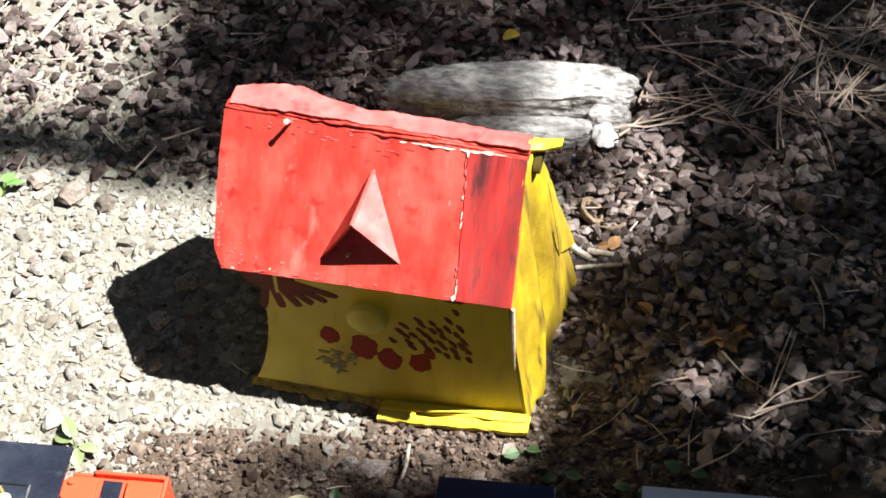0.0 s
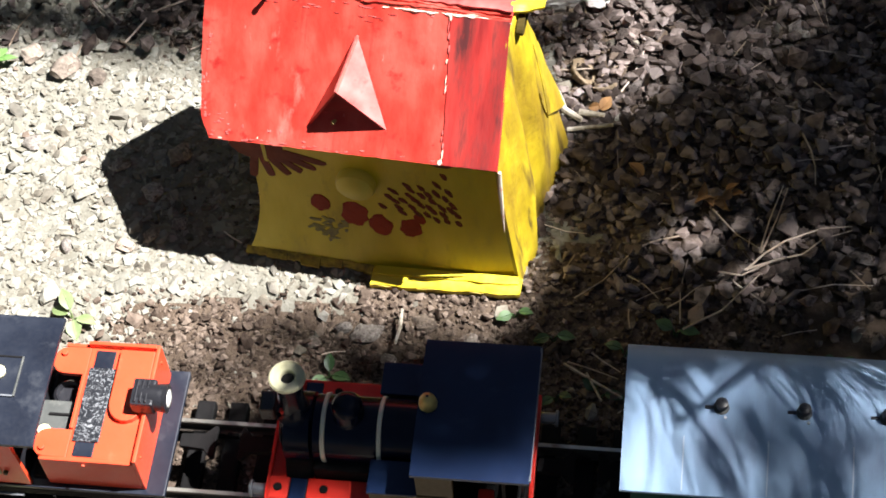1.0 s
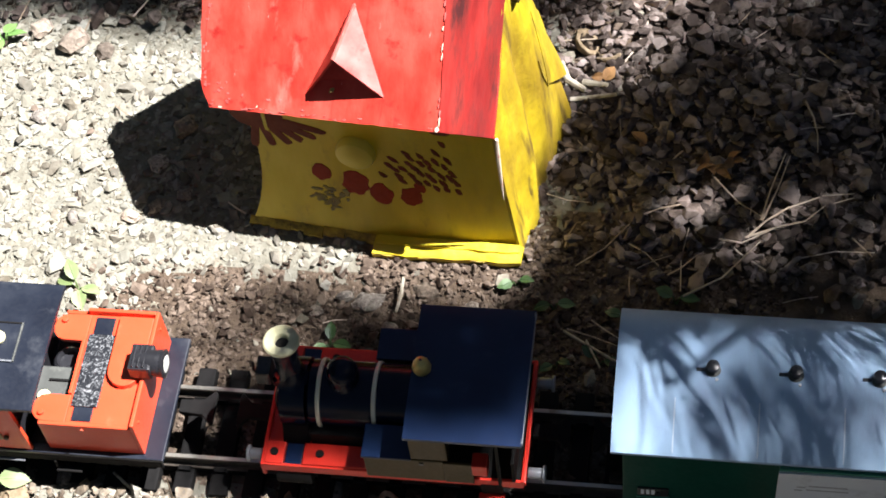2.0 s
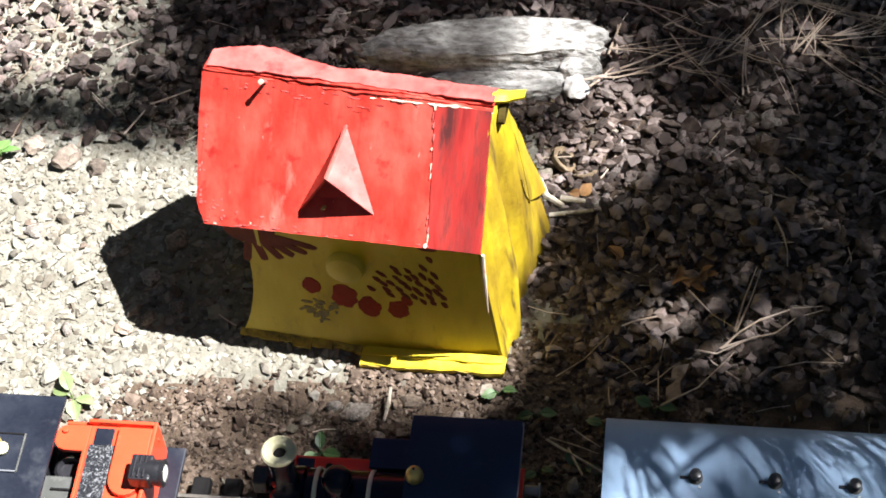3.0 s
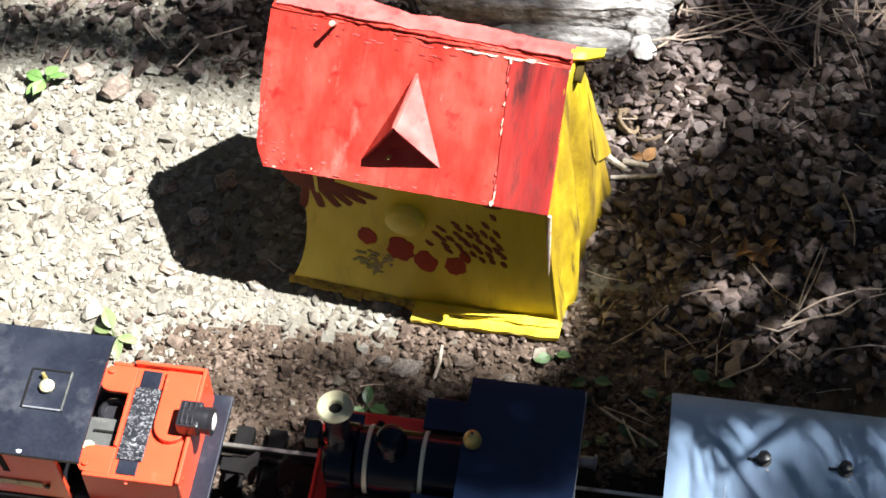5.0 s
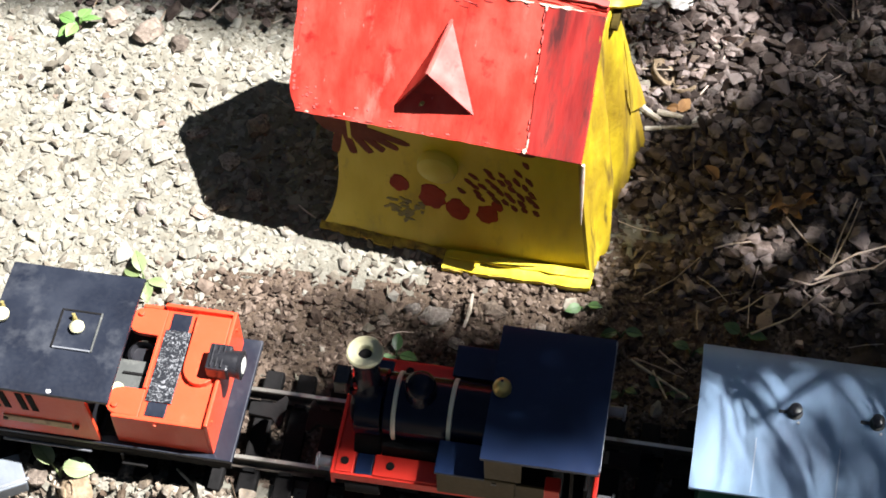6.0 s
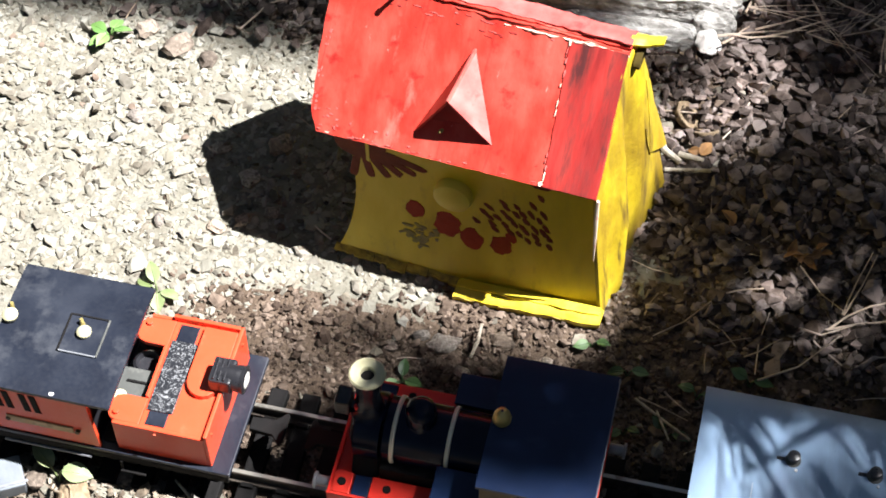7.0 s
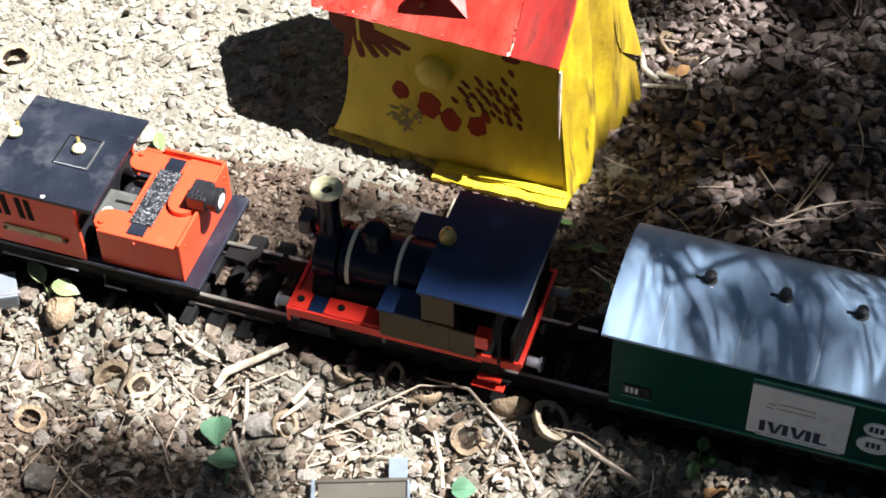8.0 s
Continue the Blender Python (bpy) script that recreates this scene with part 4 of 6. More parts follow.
    while t0 < 0.97:
        ln = rnd.uniform(0.02, 0.07)
        if rnd.random() < 0.85:
            chip(-0.0384 - 0.0060 * t0 + rnd.uniform(-0.0006, 0.0006), t0 + ln / 2, rnd.uniform(0.0003, 0.0006), ln / 2, 0.0009, M_CARD if rnd.random() < 0.25 else M_REDPALE)
        t0 += ln + rnd.uniform(0.0, 0.02)
    chip(-0.0390, 0.018, 0.0013, 0.022, 0.0010, M_CARD)
    chip(-0.0435, 0.965, 0.0010, 0.020, 0.0010, M_CARD)
    for _ in range(20):
        u, t = -0.172 + abs(rnd.gauss(0, 0.016)) - 0.011, abs(rnd.gauss(0, 0.07)) + 0.01
        chip(u, t, rnd.uniform(0.0004, 0.0015), rnd.uniform(0.003, 0.010), 0.0003, M_CARD if rnd.random() < 0.25 else M_REDPALE)
    for _ in range(22):
        chip(rnd.uniform(-0.165, -0.02), abs(rnd.gauss(0, 0.02)) + 0.006, rnd.uniform(0.0006, 0.0022), rnd.uniform(0.003, 0.007), 0.0003, M_REDPALE)
    for _ in range(16):
        chip(rnd.uniform(-0.188, -0.184), rnd.uniform(0.05, 0.95), rnd.uniform(0.0004, 0.0010), rnd.uniform(0.004, 0.015), 0.0003, M_REDPALE)
    for _ in range(26):
        chip(rnd.uniform(-0.175, -0.05), rnd.uniform(0.86, 0.985), rnd.uniform(0.0008, 0.0035), rnd.uniform(0.002, 0.006), 0.0003, M_REDPALE if rnd.random() < 0.6 else M_DARKRED)

    # dormer: a little pointed hood over a triangular opening
    left, right, apex, tip = on_roof(-0.1215, 0.150, 0.0), on_roof(-0.0732, 0.185, 0.0), on_roof(-0.0972, 0.772, 0.0003), Vector((-0.1010, 0.0160, 0.1545))

    def hood(a, b, c, name, m, inward):
        bm = bmesh.new()
        out = [bm.verts.new(p) for p in (a, b, c)]
        inn = [bm.verts.new(p + inward) for p in (a, b, c)]
        bm.faces.new(out)
        bm.faces.new(inn[::-1])
        for i in range(3):
            j = (i + 1) % 3
            bm.faces.new((out[i], inn[i], inn[j], out[j]))
        return part(name, bm, m, dormer)
    dormer = empty("dormer")
    dormer.parent = house
    dormer["label"] = "small pointed dormer with dark opening"
    # the sunward side is coloured paler than its twin, sunlight put into the paint
    hood(right, apex, tip, "hood_side", M_REDPALE, Vector((-0.0012, 0.0004, -0.0008)))["label"] = "faded pink-red side, coloured paler as lit"
    hood(apex, left, tip, "hood_side", M_RED, Vector((0.0012, 0.0004, -0.0008)))
    hood(left + Vector((0.002, 0.006, 0.0005)), right + Vector((-0.002, 0.006, 0.0005)), tip + Vector((0, 0.009, -0.003)), "opening", M_DARKRED, Vector((0, 0.001, 0)))["label"] = "dark recessed opening"
    pts = [on_roof(-0.106, 0.185, 0.002), on_roof(-0.1045, 0.20, 0.004), on_roof(-0.1035, 0.215, 0.003)]
    part("chipped_paint", tube(pts, [0.0006, 0.0014, 0.0007], 6), M_PAINTGREY, dormer)

    def roof_back(s, t):
        return (-0.188 + 0.180 * s, 0.120 - t * 0.036, 0.102 + t * 0.073)
    part("roof_panel", sheet(12, 6, roof_back, (0, -0.0022, 0.0008)), M_RED, house, "", True)

    # ridge: several wavy layers of red board lying on top
    def cap(k):
        def place(s, t):
            u0 = -0.1915 + 0.001 * k if k else -0.0840
            u = u0 + (-0.0085 - u0) * s
            q = (u + 0.1915) / 0.183
            hump = 0.0085 * math.exp(-((q - 0.20) / 0.15) ** 2)
            wide = 0.0125 + hump * (k >= 2)
            v0 = 0.0666 + 0.0014 * k + 0.0007 * math.sin(7 * q + k) + 0.0014 * wob(u, 0.1 * k, 70, k) + 0.0010 * wob(u, 0.1 * k, 210, k + 5)
            z = 0.1755 + 0.0016 * k + 0.0007 * math.sin(9 * q + 1.7 * k) + 0.0006 * wob(u, k, 50)
            return (u, v0 + wide * t, z - 0.0035 * t * t * (1 if k < 2 else 0.3) + 0.0010 * (k == 3) * math.sin(12 * q) * t)
        return place
    for k, m in enumerate((M_CARD, M_RED, M_RED, M_RIDGE)):
        part("ridge_layer", sheet(90, 5, cap(k), (0, 0, -0.0013)), m, house, ("bare pale board edge", "red wavy ridge board", "", "faded pink ridge board")[k], True)

    # yellow tab over the open ridge end; a solid dark oval paints the shaded gap
    def tab(s, t):
        return (-0.0105 + 0.0190 * s, 0.0715 + 0.0060 * s + (0.0105 - 0.0045 * s) * t, 0.1790 + 0.0016 * math.sin(math.pi * t) + 0.0022 * s * s + 0.001 * wob(s, t, 3))
    part("ridge_tab", sheet(8, 8, tab, (0, 0, -0.0018)), M_YELLOW, house, "curled yellow ridge tab", True)
    oval = [(0.0745 + 0.0085 * math.cos(a) * 0.95 - 0.0042 * math.sin(a) * 0.3, 0.1690 + 0.0042 * math.sin(a) + 0.0085 * math.cos(a) * 0.3) for a in (2 * math.pi * k / 18 for k in range(18))]
    part("ridge_gap_shade", prism(oval, "x", -0.0062, -0.0020, 0.0004), mat("ridge_opening_shade", [(0.03, 0.022, 0.006), (0.07, 0.05, 0.012)], 0.9, 90, 4, 0.2, 400, spec=0.1), house, "dark oval as shade in the gap below the ridge tab")
    # bent nail near the ridge
    p = on_roof(-0.1500, 0.985, 0.0)
    nail = part("nail", cyl(p, p + Vector((0, -0.0066, 0.0072)), 0.0010, 0.0014, seg=10), M_REDPALE, house, "short paint-smeared nail")
    part("nail_head", cyl(p + Vector((0, -0.0066, 0.0072)), p + Vector((0, -0.0071, 0.0078)), 0.0018, seg=10), M_CARD, nail)
    return house


build_house()

# ---- the track ----


M_RUST = mat("dark_rail_web", [(0.035, 0.028, 0.022), (0.075, 0.058, 0.045)], 0.7, 150, 6, 0.3, 500, metal=0.3)


def build_track():
    track = tagged(empty("model_railway_track"), "garden model railway track with dark sleepers and metal rails", "track")
    for y in (-0.0225, 0.0225):
        prof = [(y - 0.0032, -0.0085), (y + 0.0032, -0.0085), (y + 0.0032, -0.0074), (y + 0.0008, -0.0066), (y + 0.0008, -0.0026), (y + 0.0016, -0.0018),
                (y + 0.0016, -0.0003), (y + 0.0012, 0.0), (y - 0.0012, 0.0), (y - 0.0016, -0.0003), (y - 0.0016, -0.0018), (y - 0.0008, -0.0026), (y - 0.0008, -0.0066), (y - 0.0032, -0.0074)]
        rail = part("rail", prism(prof, "x", -0.80, 0.95), M_RUST, track, "dark rusty rail with bright head")
        part("rail_head", box(-0.80, 0.95, y - 0.0011, y + 0.0011, -0.0002, 0.0003), M_STEEL, rail, "worn bright rail head")
    sleeper = box(-0.0055, 0.0055, -0.0415, 0.0415, -0.0165, -0.0086, 0.0012)
    for y in (-0.0225, 0.0225):
        for s in (-1, 1):
            box(-0.0036, 0.0036, y + s * 0.0042 - 0.0014, y + s * 0.0042 + 0.0014, -0.0087, -0.0058, 0.0005, sleeper)
    me = mesh_of("sleeper", sleeper, M_MATTBLACK)
    link = mesh_of("sleeper_link", box(-0.0100, 0.0100, -0.0022, 0.0022, -0.0160, -0.0115, 0.0006), M_MATTBLACK)
    rnd = random.Random(2)
    for i in range(-38, 45):
        x = i * 0.0205
        o = new("sleeper", me)
        o.parent, o.matrix_local = track, pose(x, rnd.uniform(-0.0006, 0.0006), 0, 0, 0, rnd.uniform(-0.8, 0.8))
        for y in (-0.0225, 0.0225):
            o = new("sleeper_link", link)
            o.parent, o.matrix_local = track, pose(x + 0.01025, y, 0)


build_track()


def wheel_set(parent, x, r=0.0135, spokes=False):
    for y in (-0.0205, 0.0205):
        s = 1 if y > 0 else -1
        w = part("wheel", cyl((x, y - 0.003, r - 0.0002), (x, y + 0.003, r - 0.0002), r, seg=28, bevel=0.0006), M_MATTBLACK, parent, "", True)
        part("hub", cyl((x, y + s * 0.003, r), (x, y + s * 0.0042, r), 0.004, seg=14, bevel=0.0004), M_GREYMETAL, w)
    part("axle", cyl((x, -0.019, r), (x, 0.019, r), 0.0016, seg=10), M_GREYMETAL, parent)


def coupler(parent, x, d, z=0.0175):
    part("coupler", prism([(x, -0.004), (x + d * 0.014, -0.005), (x + d * 0.019, -0.0105), (x + d * 0.021, -0.0095), (x + d * 0.021, 0.0095), (x + d * 0.019, 0.0105), (x + d * 0.014, 0.005), (x, 0.004)], "z", z - 0.0015, z + 0.0015, 0.0006), M_MATTBLACK, parent, "black loop coupler")
    part("coupler_hook", box(min(x, x + d * 0.016), max(x, x + d * 0.016), -0.0022, 0.0022, z - 0.007, z - 0.0017, 0.0006), M_MATTBLACK, parent)


# ---- navy steam locomotive ----


def build_steam_loco():
    loco = tagged(empty("toy_steam_locomotive"), "small navy toy steam locomotive with red frame on the track", "toy locomotive")
    w = 0.0385
    plate = box(0.0530, 0.1985, -w, w, 0.0235, 0.0265, 0.0008)
    frame_ = part("frame", plate, M_LOCORED, loco, "bright red footplate")
    for y in (-w + 0.0008, w - 0.0008):
        part("frame_edge", box(0.054, 0.1985, y - 0.0009, y + 0.0009, 0.0220, 0.0290, 0.0005), M_LOCORED, frame_)
    part("buffer_beam", box(0.0520, 0.0545, -w, w, 0.0165, 0.0285, 0.0008), M_LOCORED, loco, "red buffer beam")
    part("buffer_beam", box(0.1972, 0.1998, -w, w, 0.0252, 0.0298, 0.0008), M_LOCORED, loco)
    # sloped apron and raised bolt plates on the footplate
    for y0, y1 in ((-w + 0.001, -0.024), (0.024, w - 0.001)):
        part("corner_plate", prism([(0.0545, y0), (0.0650, y0), (0.0650, y1), (0.0590, y1), (0.0545, y1)], "z", 0.0267, 0.0300, 0.0008), M_LOCORED, frame_)
        part("side_plate", prism([(0.0755, y0), (0.1120, y0), (0.1120, y1), (0.0755, y1)], "z", 0.0267, 0.0305, 0.0010), M_LOCORED, frame_)
        ym = (y0 + y1) / 2
        for x, z in ((0.0592, 0.0300), (0.0850, 0.0305)):
            part("bolt", cyl((x, ym, z), (x, ym, z + 0.0012), 0.0024, seg=12, bevel=0.0004), M_MATTBLACK, frame_)
        part("cylinder_top", box(0.0655, 0.0752, y0, y1, 0.0267, 0.0290, 0.0008), M_NAVY, loco)
        part("cylinder", cyl((0.0600, ym * 1.08, 0.0155), (0.0800, ym * 1.08, 0.0155), 0.0078, seg=22, bevel=0.001), M_MATTBLACK, loco, "", True)
    for y in (-0.0285, 0.0285):
        for x, d in ((0.052, -1), (0.200, 1)):
            b = part("buffer", cyl((x, y, 0.0215), (x + d * 0.0085, y, 0.0215), 0.0032, seg=16, bevel=0.0005), M_GREYMETAL, loco, "grey round buffer", True)
            part("buffer_head", cyl((x + d * 0.0080, y, 0.0215), (x + d * 0.0098, y, 0.0215), 0.0048, seg=18, bevel=0.0006), M_GREYMETAL, b, "", True)
    # boiler, smokebox, bands
    zc, r = 0.0455, 0.0185
    part("boiler", lathe([(0.006, 0.0), (r - 0.001, 0.0), (r, 0.001), (r, 0.0600), (r - 0.001, 0.0605)], (0.0780, 0, zc), 40, axis="x"), M_BOILER, loco, "dark navy round boiler", True)
    smoke = part("smokebox", lathe([(0.004, 0.0), (0.0150, 0.0), (0.0188, 0.0018), (0.0193, 0.004), (0.0193, 0.0160)], (0.0610, 0, zc), 40, axis="x"), M_BOILER, loco, "black smokebox", True)
    part("smokebox_saddle", prism([(-0.0235, 0.0266), (0.0235, 0.0266), (0.0170, 0.041), (-0.0170, 0.041)], "x", 0.0625, 0.0780, 0.001), M_MATTBLACK, loco)
    part("firebox", box(0.0785, 0.1360, -0.0228, 0.0228, 0.0266, 0.0385, 0.001), M_MATTBLACK, loco)
    part("smokebox_door", lathe([(0.001, -0.0026), (0.0105, -0.0018), (0.0138, 0.0)], (0.0610, 0, zc), 30, axis="x"), M_BLACK, smoke, "", True)
    for x in (0.0832, 0.1142):
        part("boiler_band", lathe([(r + 0.0001, 0.0), (r + 0.0009, 0.0003), (r + 0.0009, 0.0023), (r + 0.0001, 0.0026)], (x, 0, zc), 40, axis="x"), M_BAND, loco, "cream boiler band", True)
    # chimney with its wide cream cap
    ch = part("chimney", lathe([(0.0105, 0.0), (0.0088, 0.0020), (0.0072, 0.0050), (0.0068, 0.0200), (0.0078, 0.0335)], (0.0685, 0, 0.0620), 28), M_BOILER, loco, "black round chimney", True)
    part("chimney_cap", lathe([(0.0066, 0.0), (0.0084, 0.0012), (0.0099, 0.0030), (0.0101, 0.0042), (0.0092, 0.0050), (0.0068, 0.0045), (0.0060, 0.0048), (0.0044, 0.0045), (0.0038, 0.0036), (0.0038, 0.0008)], (0.0685, 0, 0.0945), 36), M_CREAM, ch, "wide cream chimney cap", True)
    part("flue", cyl((0.0685, 0, 0.0950), (0.0685, 0, 0.0966), 0.0033, seg=18), M_MATTBLACK, ch)
    part("dome", lathe([(0.0110, 0.0), (0.0095, 0.0016), (0.0088, 0.0040), (0.0088, 0.0110), (0.0083, 0.0136), (0.0066, 0.0158), (0.0036, 0.0170), (0.0008, 0.0173)], (0.0978, 0, 0.0595), 32), M_BOILER, loco, "rounded navy steam dome", True)
    # headlamp in front of the chimney
    lamp = part("headlamp", box(0.0500, 0.0585, -0.006, 0.006, 0.0600, 0.0720, 0.0014), M_BLACK, loco, "black square headlamp")
    part("lamp_bracket", box(0.0575, 0.0630, -0.0025, 0.0025, 0.0540, 0.0640, 0.0006), M_BLACK, lamp)
    part("lamp_lens", lathe([(0.0001, -0.0012), (0.003, -0.0008), (0.0042, 0.0)], (0.0502, 0, 0.066), 16, axis="x"), M_GREYMETAL, lamp)
    part("valve_cap", cyl((0.0625, -0.0035, 0.0655), (0.0625, -0.0045, 0.0700), 0.0014, seg=10), M_LOCORED, loco, "small red valve cap")
    # side tanks
    for s in (-1, 1):
        y0, y1 = sorted((s * 0.0205, s * 0.0400))
        t = part("side_tank", box(0.1125, 0.1560, y0, y1, 0.0268, 0.0492, 0.0009), M_BROWN, loco, "side tank coloured brown as ground bounce, navy lid")
        part("tank_lid", box(0.1115, 0.1390, y0 - (0.0008 if s < 0 else 0), y1 + (0.0008 if s > 0 else 0), 0.0492, 0.0512, 0.0006), M_NAVY, t, "navy lid")
        part("tank_catch", box(0.1430, 0.1455, s * 0.0400 - 0.0006, s * 0.0400 + 0.0006, 0.0445, 0.0470, 0.0002), M_BLACK, t)
    # cab
    cab = empty("cab")
    cab.parent = loco
    part("cab_front", box(0.1385, 0.1405, -0.0385, 0.0385, 0.0268, 0.0758, 0.0005), M_NAVY, cab)
    part("cab_back", box(0.1925, 0.1945, -0.0385, 0.0385, 0.0268, 0.0500, 0.0005), M_MATTBLACK, cab)
    for s in (-1, 1):
        y0, y1 = sorted((s * 0.0385, s * 0.0402))
        part("cab_side", box(0.1390, 0.1590, y0, y1, 0.0512, 0.0758, 0.0005), M_BROWN, cab, "upper side panel coloured brown as ground bounce")
        part("cab_side", box(0.1560, 0.1720, y0, y1, 0.0268, 0.0480, 0.0005), M_BROWN, cab)
        part("door_post", box(0.1850, 0.1870, y0, y1, 0.0268, 0.0758, 0.0004), M_MATTBLACK, cab)
        st = part("cab_step", box(0.1700, 0.1900, *sorted((s * 0.0385, s * 0.0435)), 0.0046, 0.0060, 0.0005), M_LOCORED, loco, "red footstep below the cab")
        part("step_upper", box(0.1735, 0.1880, *sorted((s * 0.0380, s * 0.0425)), 0.0112, 0.0130, 0.0005), M_LOCORED, st)
        part("step_hanger", box(0.1750, 0.1870, *sorted((s * 0.0372, s * 0.0388)), 0.0045, 0.0240, 0.0004), M_MATTBLACK, st)
    part("cab_floor", box(0.1405, 0.1970, -0.0375, 0.0375, 0.0268, 0.0282, 0.0003), M_MATTBLACK, cab)
    part("cab_seat", box(0.1715, 0.1800, -0.0410, -0.0320, 0.0375, 0.0485, 0.0010), M_LOCORED, cab, "small red block inside the cab doorway")
    part("backhead", box(0.1410, 0.1500, -0.015, 0.015, 0.0285, 0.0600, 0.002), M_BLACK, cab)

    def roof(s, t):
        y = -0.0418 + 0.0836 * t
        return (0.1370 + 0.0630 * s, y, 0.0790 - 0.0012 * (y / 0.0418) ** 2 - 0.0010 * (abs(y) / 0.0418) ** 8)
    rf = part("cab_roof", sheet(4, 24, roof, (0, 0, -0.0022)), M_NAVY, cab, "plain navy cab roof", True)
    part("roof_edge", box(0.1995, 0.2006, -0.0405, 0.0405, 0.0752, 0.0776, 0.0003), M_GREYMETAL, rf, "thin pale worn edge")
    wh = part("whistle", lathe([(0.0050, 0.0), (0.0052, 0.0020), (0.0046, 0.0050), (0.0034, 0.0075), (0.0015, 0.0090), (0.0008, 0.0092)], (0.1425, 0, 0.0788), 24), M_BRASS, cab, "domed brass whistle", True)
    part("whistle_hole", cyl((0.1425, 0, 0.0880), (0.1425, 0, 0.0884), 0.0008, seg=10), M_BLACK, wh)
    # running gear
    for x in (0.0900, 0.1330, 0.1760):
        wheel_set(loco, x, 0.0135)
    part("chassis", box(0.0600, 0.1900, -0.0150, 0.0150, 0.0060, 0.0236, 0.001), M_MATTBLACK, loco)
    for s in (-1, 1):
        part("coupling_rod", box(0.0860, 0.1800, *sorted((s * 0.0262, s * 0.0275)), 0.0080, 0.0105, 0.0004), M_GREYMETAL, loco, "grey coupling rod")
        part("piston_rod", box(0.0800, 0.1120, *sorted((s * 0.0300, s * 0.0312)), 0.0145, 0.0163, 0.0004), M_GREYMETAL, loco)
        part("valve_hanger", box(0.1105, 0.1125, *sorted((s * 0.0310, s * 0.0322)), 0.0090, 0.0236, 0.0004), M_GREYMETAL, loco)
    coupler(loco, 0.052, -1)
    coupler(loco, 0.200, 1)


build_steam_loco()

# ---- orange diesel locomotive ----


def build_orange_loco():
    loco = tagged(empty("toy_diesel_locomotive"), "small orange toy diesel locomotive with dusty black roof", "toy locomotive")
    part("deck", box(-0.1480, -0.0035, -0.0400, 0.0400, 0.0235, 0.0268, 0.0008), M_ROOFBLACK, loco, "black running deck")
    for s in (-1, 1):
        part("deck_edge", box(-0.1470, -0.0045, *sorted((s * 0.0385, s * 0.0402)), 0.0180, 0.0240, 0.0005), M_MATTBLACK, loco)
        st = part("side_step", box(-0.0690, -0.0540, *sorted((s * 0.0385, s * 0.0425)), 0.0085, 0.0102, 0.0005), M_MATTBLACK, loco, "black side step")
        part("step_bar", box(-0.0690, -0.0672, *sorted((s * 0.0392, s * 0.0410)), 0.0100, 0.0185, 0.0004), M_MATTBLACK, st)
        part("pipe", cyl((-0.1380, s * 0.0405, 0.0165), (-0.0860, s * 0.0405, 0.0165), 0.0009, seg=8), M_GREYMETAL, loco)
    # bonnet: an open tray with raised rims
    bon = empty("bonnet")
    bon.parent = loco
    x0, x1, w = -0.0735, -0.0165, 0.0370
    for s in (-1, 1):
        part("bonnet_side", box(x0 + 0.004, x1, *sorted((s * (w - 0.0022), s * w)), 0.0268, 0.0555, 0.0006), M_ORANGE, bon, "orange bonnet side")
    part("bonnet_rim", box(-0.0560, x1, w - 0.0020, w + 0.0002, 0.0555, 0.0592, 0.0006), M_ORANGE, bon)
    face = part("bonnet_front", prism([(-w, 0.0268), (w, 0.0268), (w, 0.0592), (-w, 0.0592)], "x", x1, x1 + 0.0022, 0.0006), M_ORANGE, bon, "orange bonnet front")
    for y, z in ((-0.030, 0.0520), (0.030, 0.0520)):
        part("rivet", cyl((x1 + 0.0020, y, z), (x1 + 0.0030, y, z), 0.0009, seg=8), M_ORANGE, face)
    top = [(-0.0545, -w + 0.002), (x1, -w + 0.002), (x1, w - 0.002), (-0.0545, w - 0.002)]
    part("bonnet_top", prism(top, "z", 0.0520, 0.0552, 0.0005), M_ORANGE, bon, "orange bonnet top")
    for s in (-1, 1):
        lobe = [(-0.0545, s * (w - 0.002)), (-0.0545, s * 0.0175)]
        lobe += [(-0.0680 + 0.0070 * math.cos(a), s * (0.0262 + 0.0085 * math.sin(a))) for a in (radians(d) for d in (-90, -120, -150, -180, -210, -240, -270))]
        if s < 0:
            lobe = lobe[::-1]
        part("bonnet_lobe", prism(lobe, "z", 0.0520, 0.0553, 0.0005), M_ORANGE, bon)
        part("lobe_bolt", cyl((-0.0690, s * 0.0300, 0.0552), (-0.0690, s * 0.0300, 0.0572), 0.0018, seg=10, bevel=0.0004), M_ORANGE, bon)
        part("rivet", cyl((-0.0450, s * 0.0370, 0.0515), (-0.0450, s * 0.0379, 0.0515), 0.0010, seg=8), M_ORANGE, bon)
    part("lobe_wall", box(-0.0560, -0.0540, -0.0175, 0.0175, 0.0400, 0.0572, 0.0005), M_ORANGE, bon)
    part("grille", box(-0.0528, -0.0380, -0.0250, 0.0215, 0.0553, 0.0566, 0.0004), M_GLITTER, bon, "dirty black grille with bright specks")
    part("grille_end", box(-0.0510, -0.0398, -0.0340, -0.0252, 0.0553, 0.0561, 0.0004), M_ROOFBLACK, bon)
    part("grille_end", box(-0.0510, -0.0398, 0.0217, 0.0330, 0.0553, 0.0561, 0.0004), M_ROOFBLACK, bon)
    pad = [(x1 - 0.0002, 0.0330), (-0.0365, 0.0330)] + [(-0.0266 + 0.0099 * math.cos(a), -0.0010 + 0.0110 * math.sin(a)) for a in (radians(d) for d in range(180, 361, 20))] + [(x1 - 0.0002, 0.0010)]
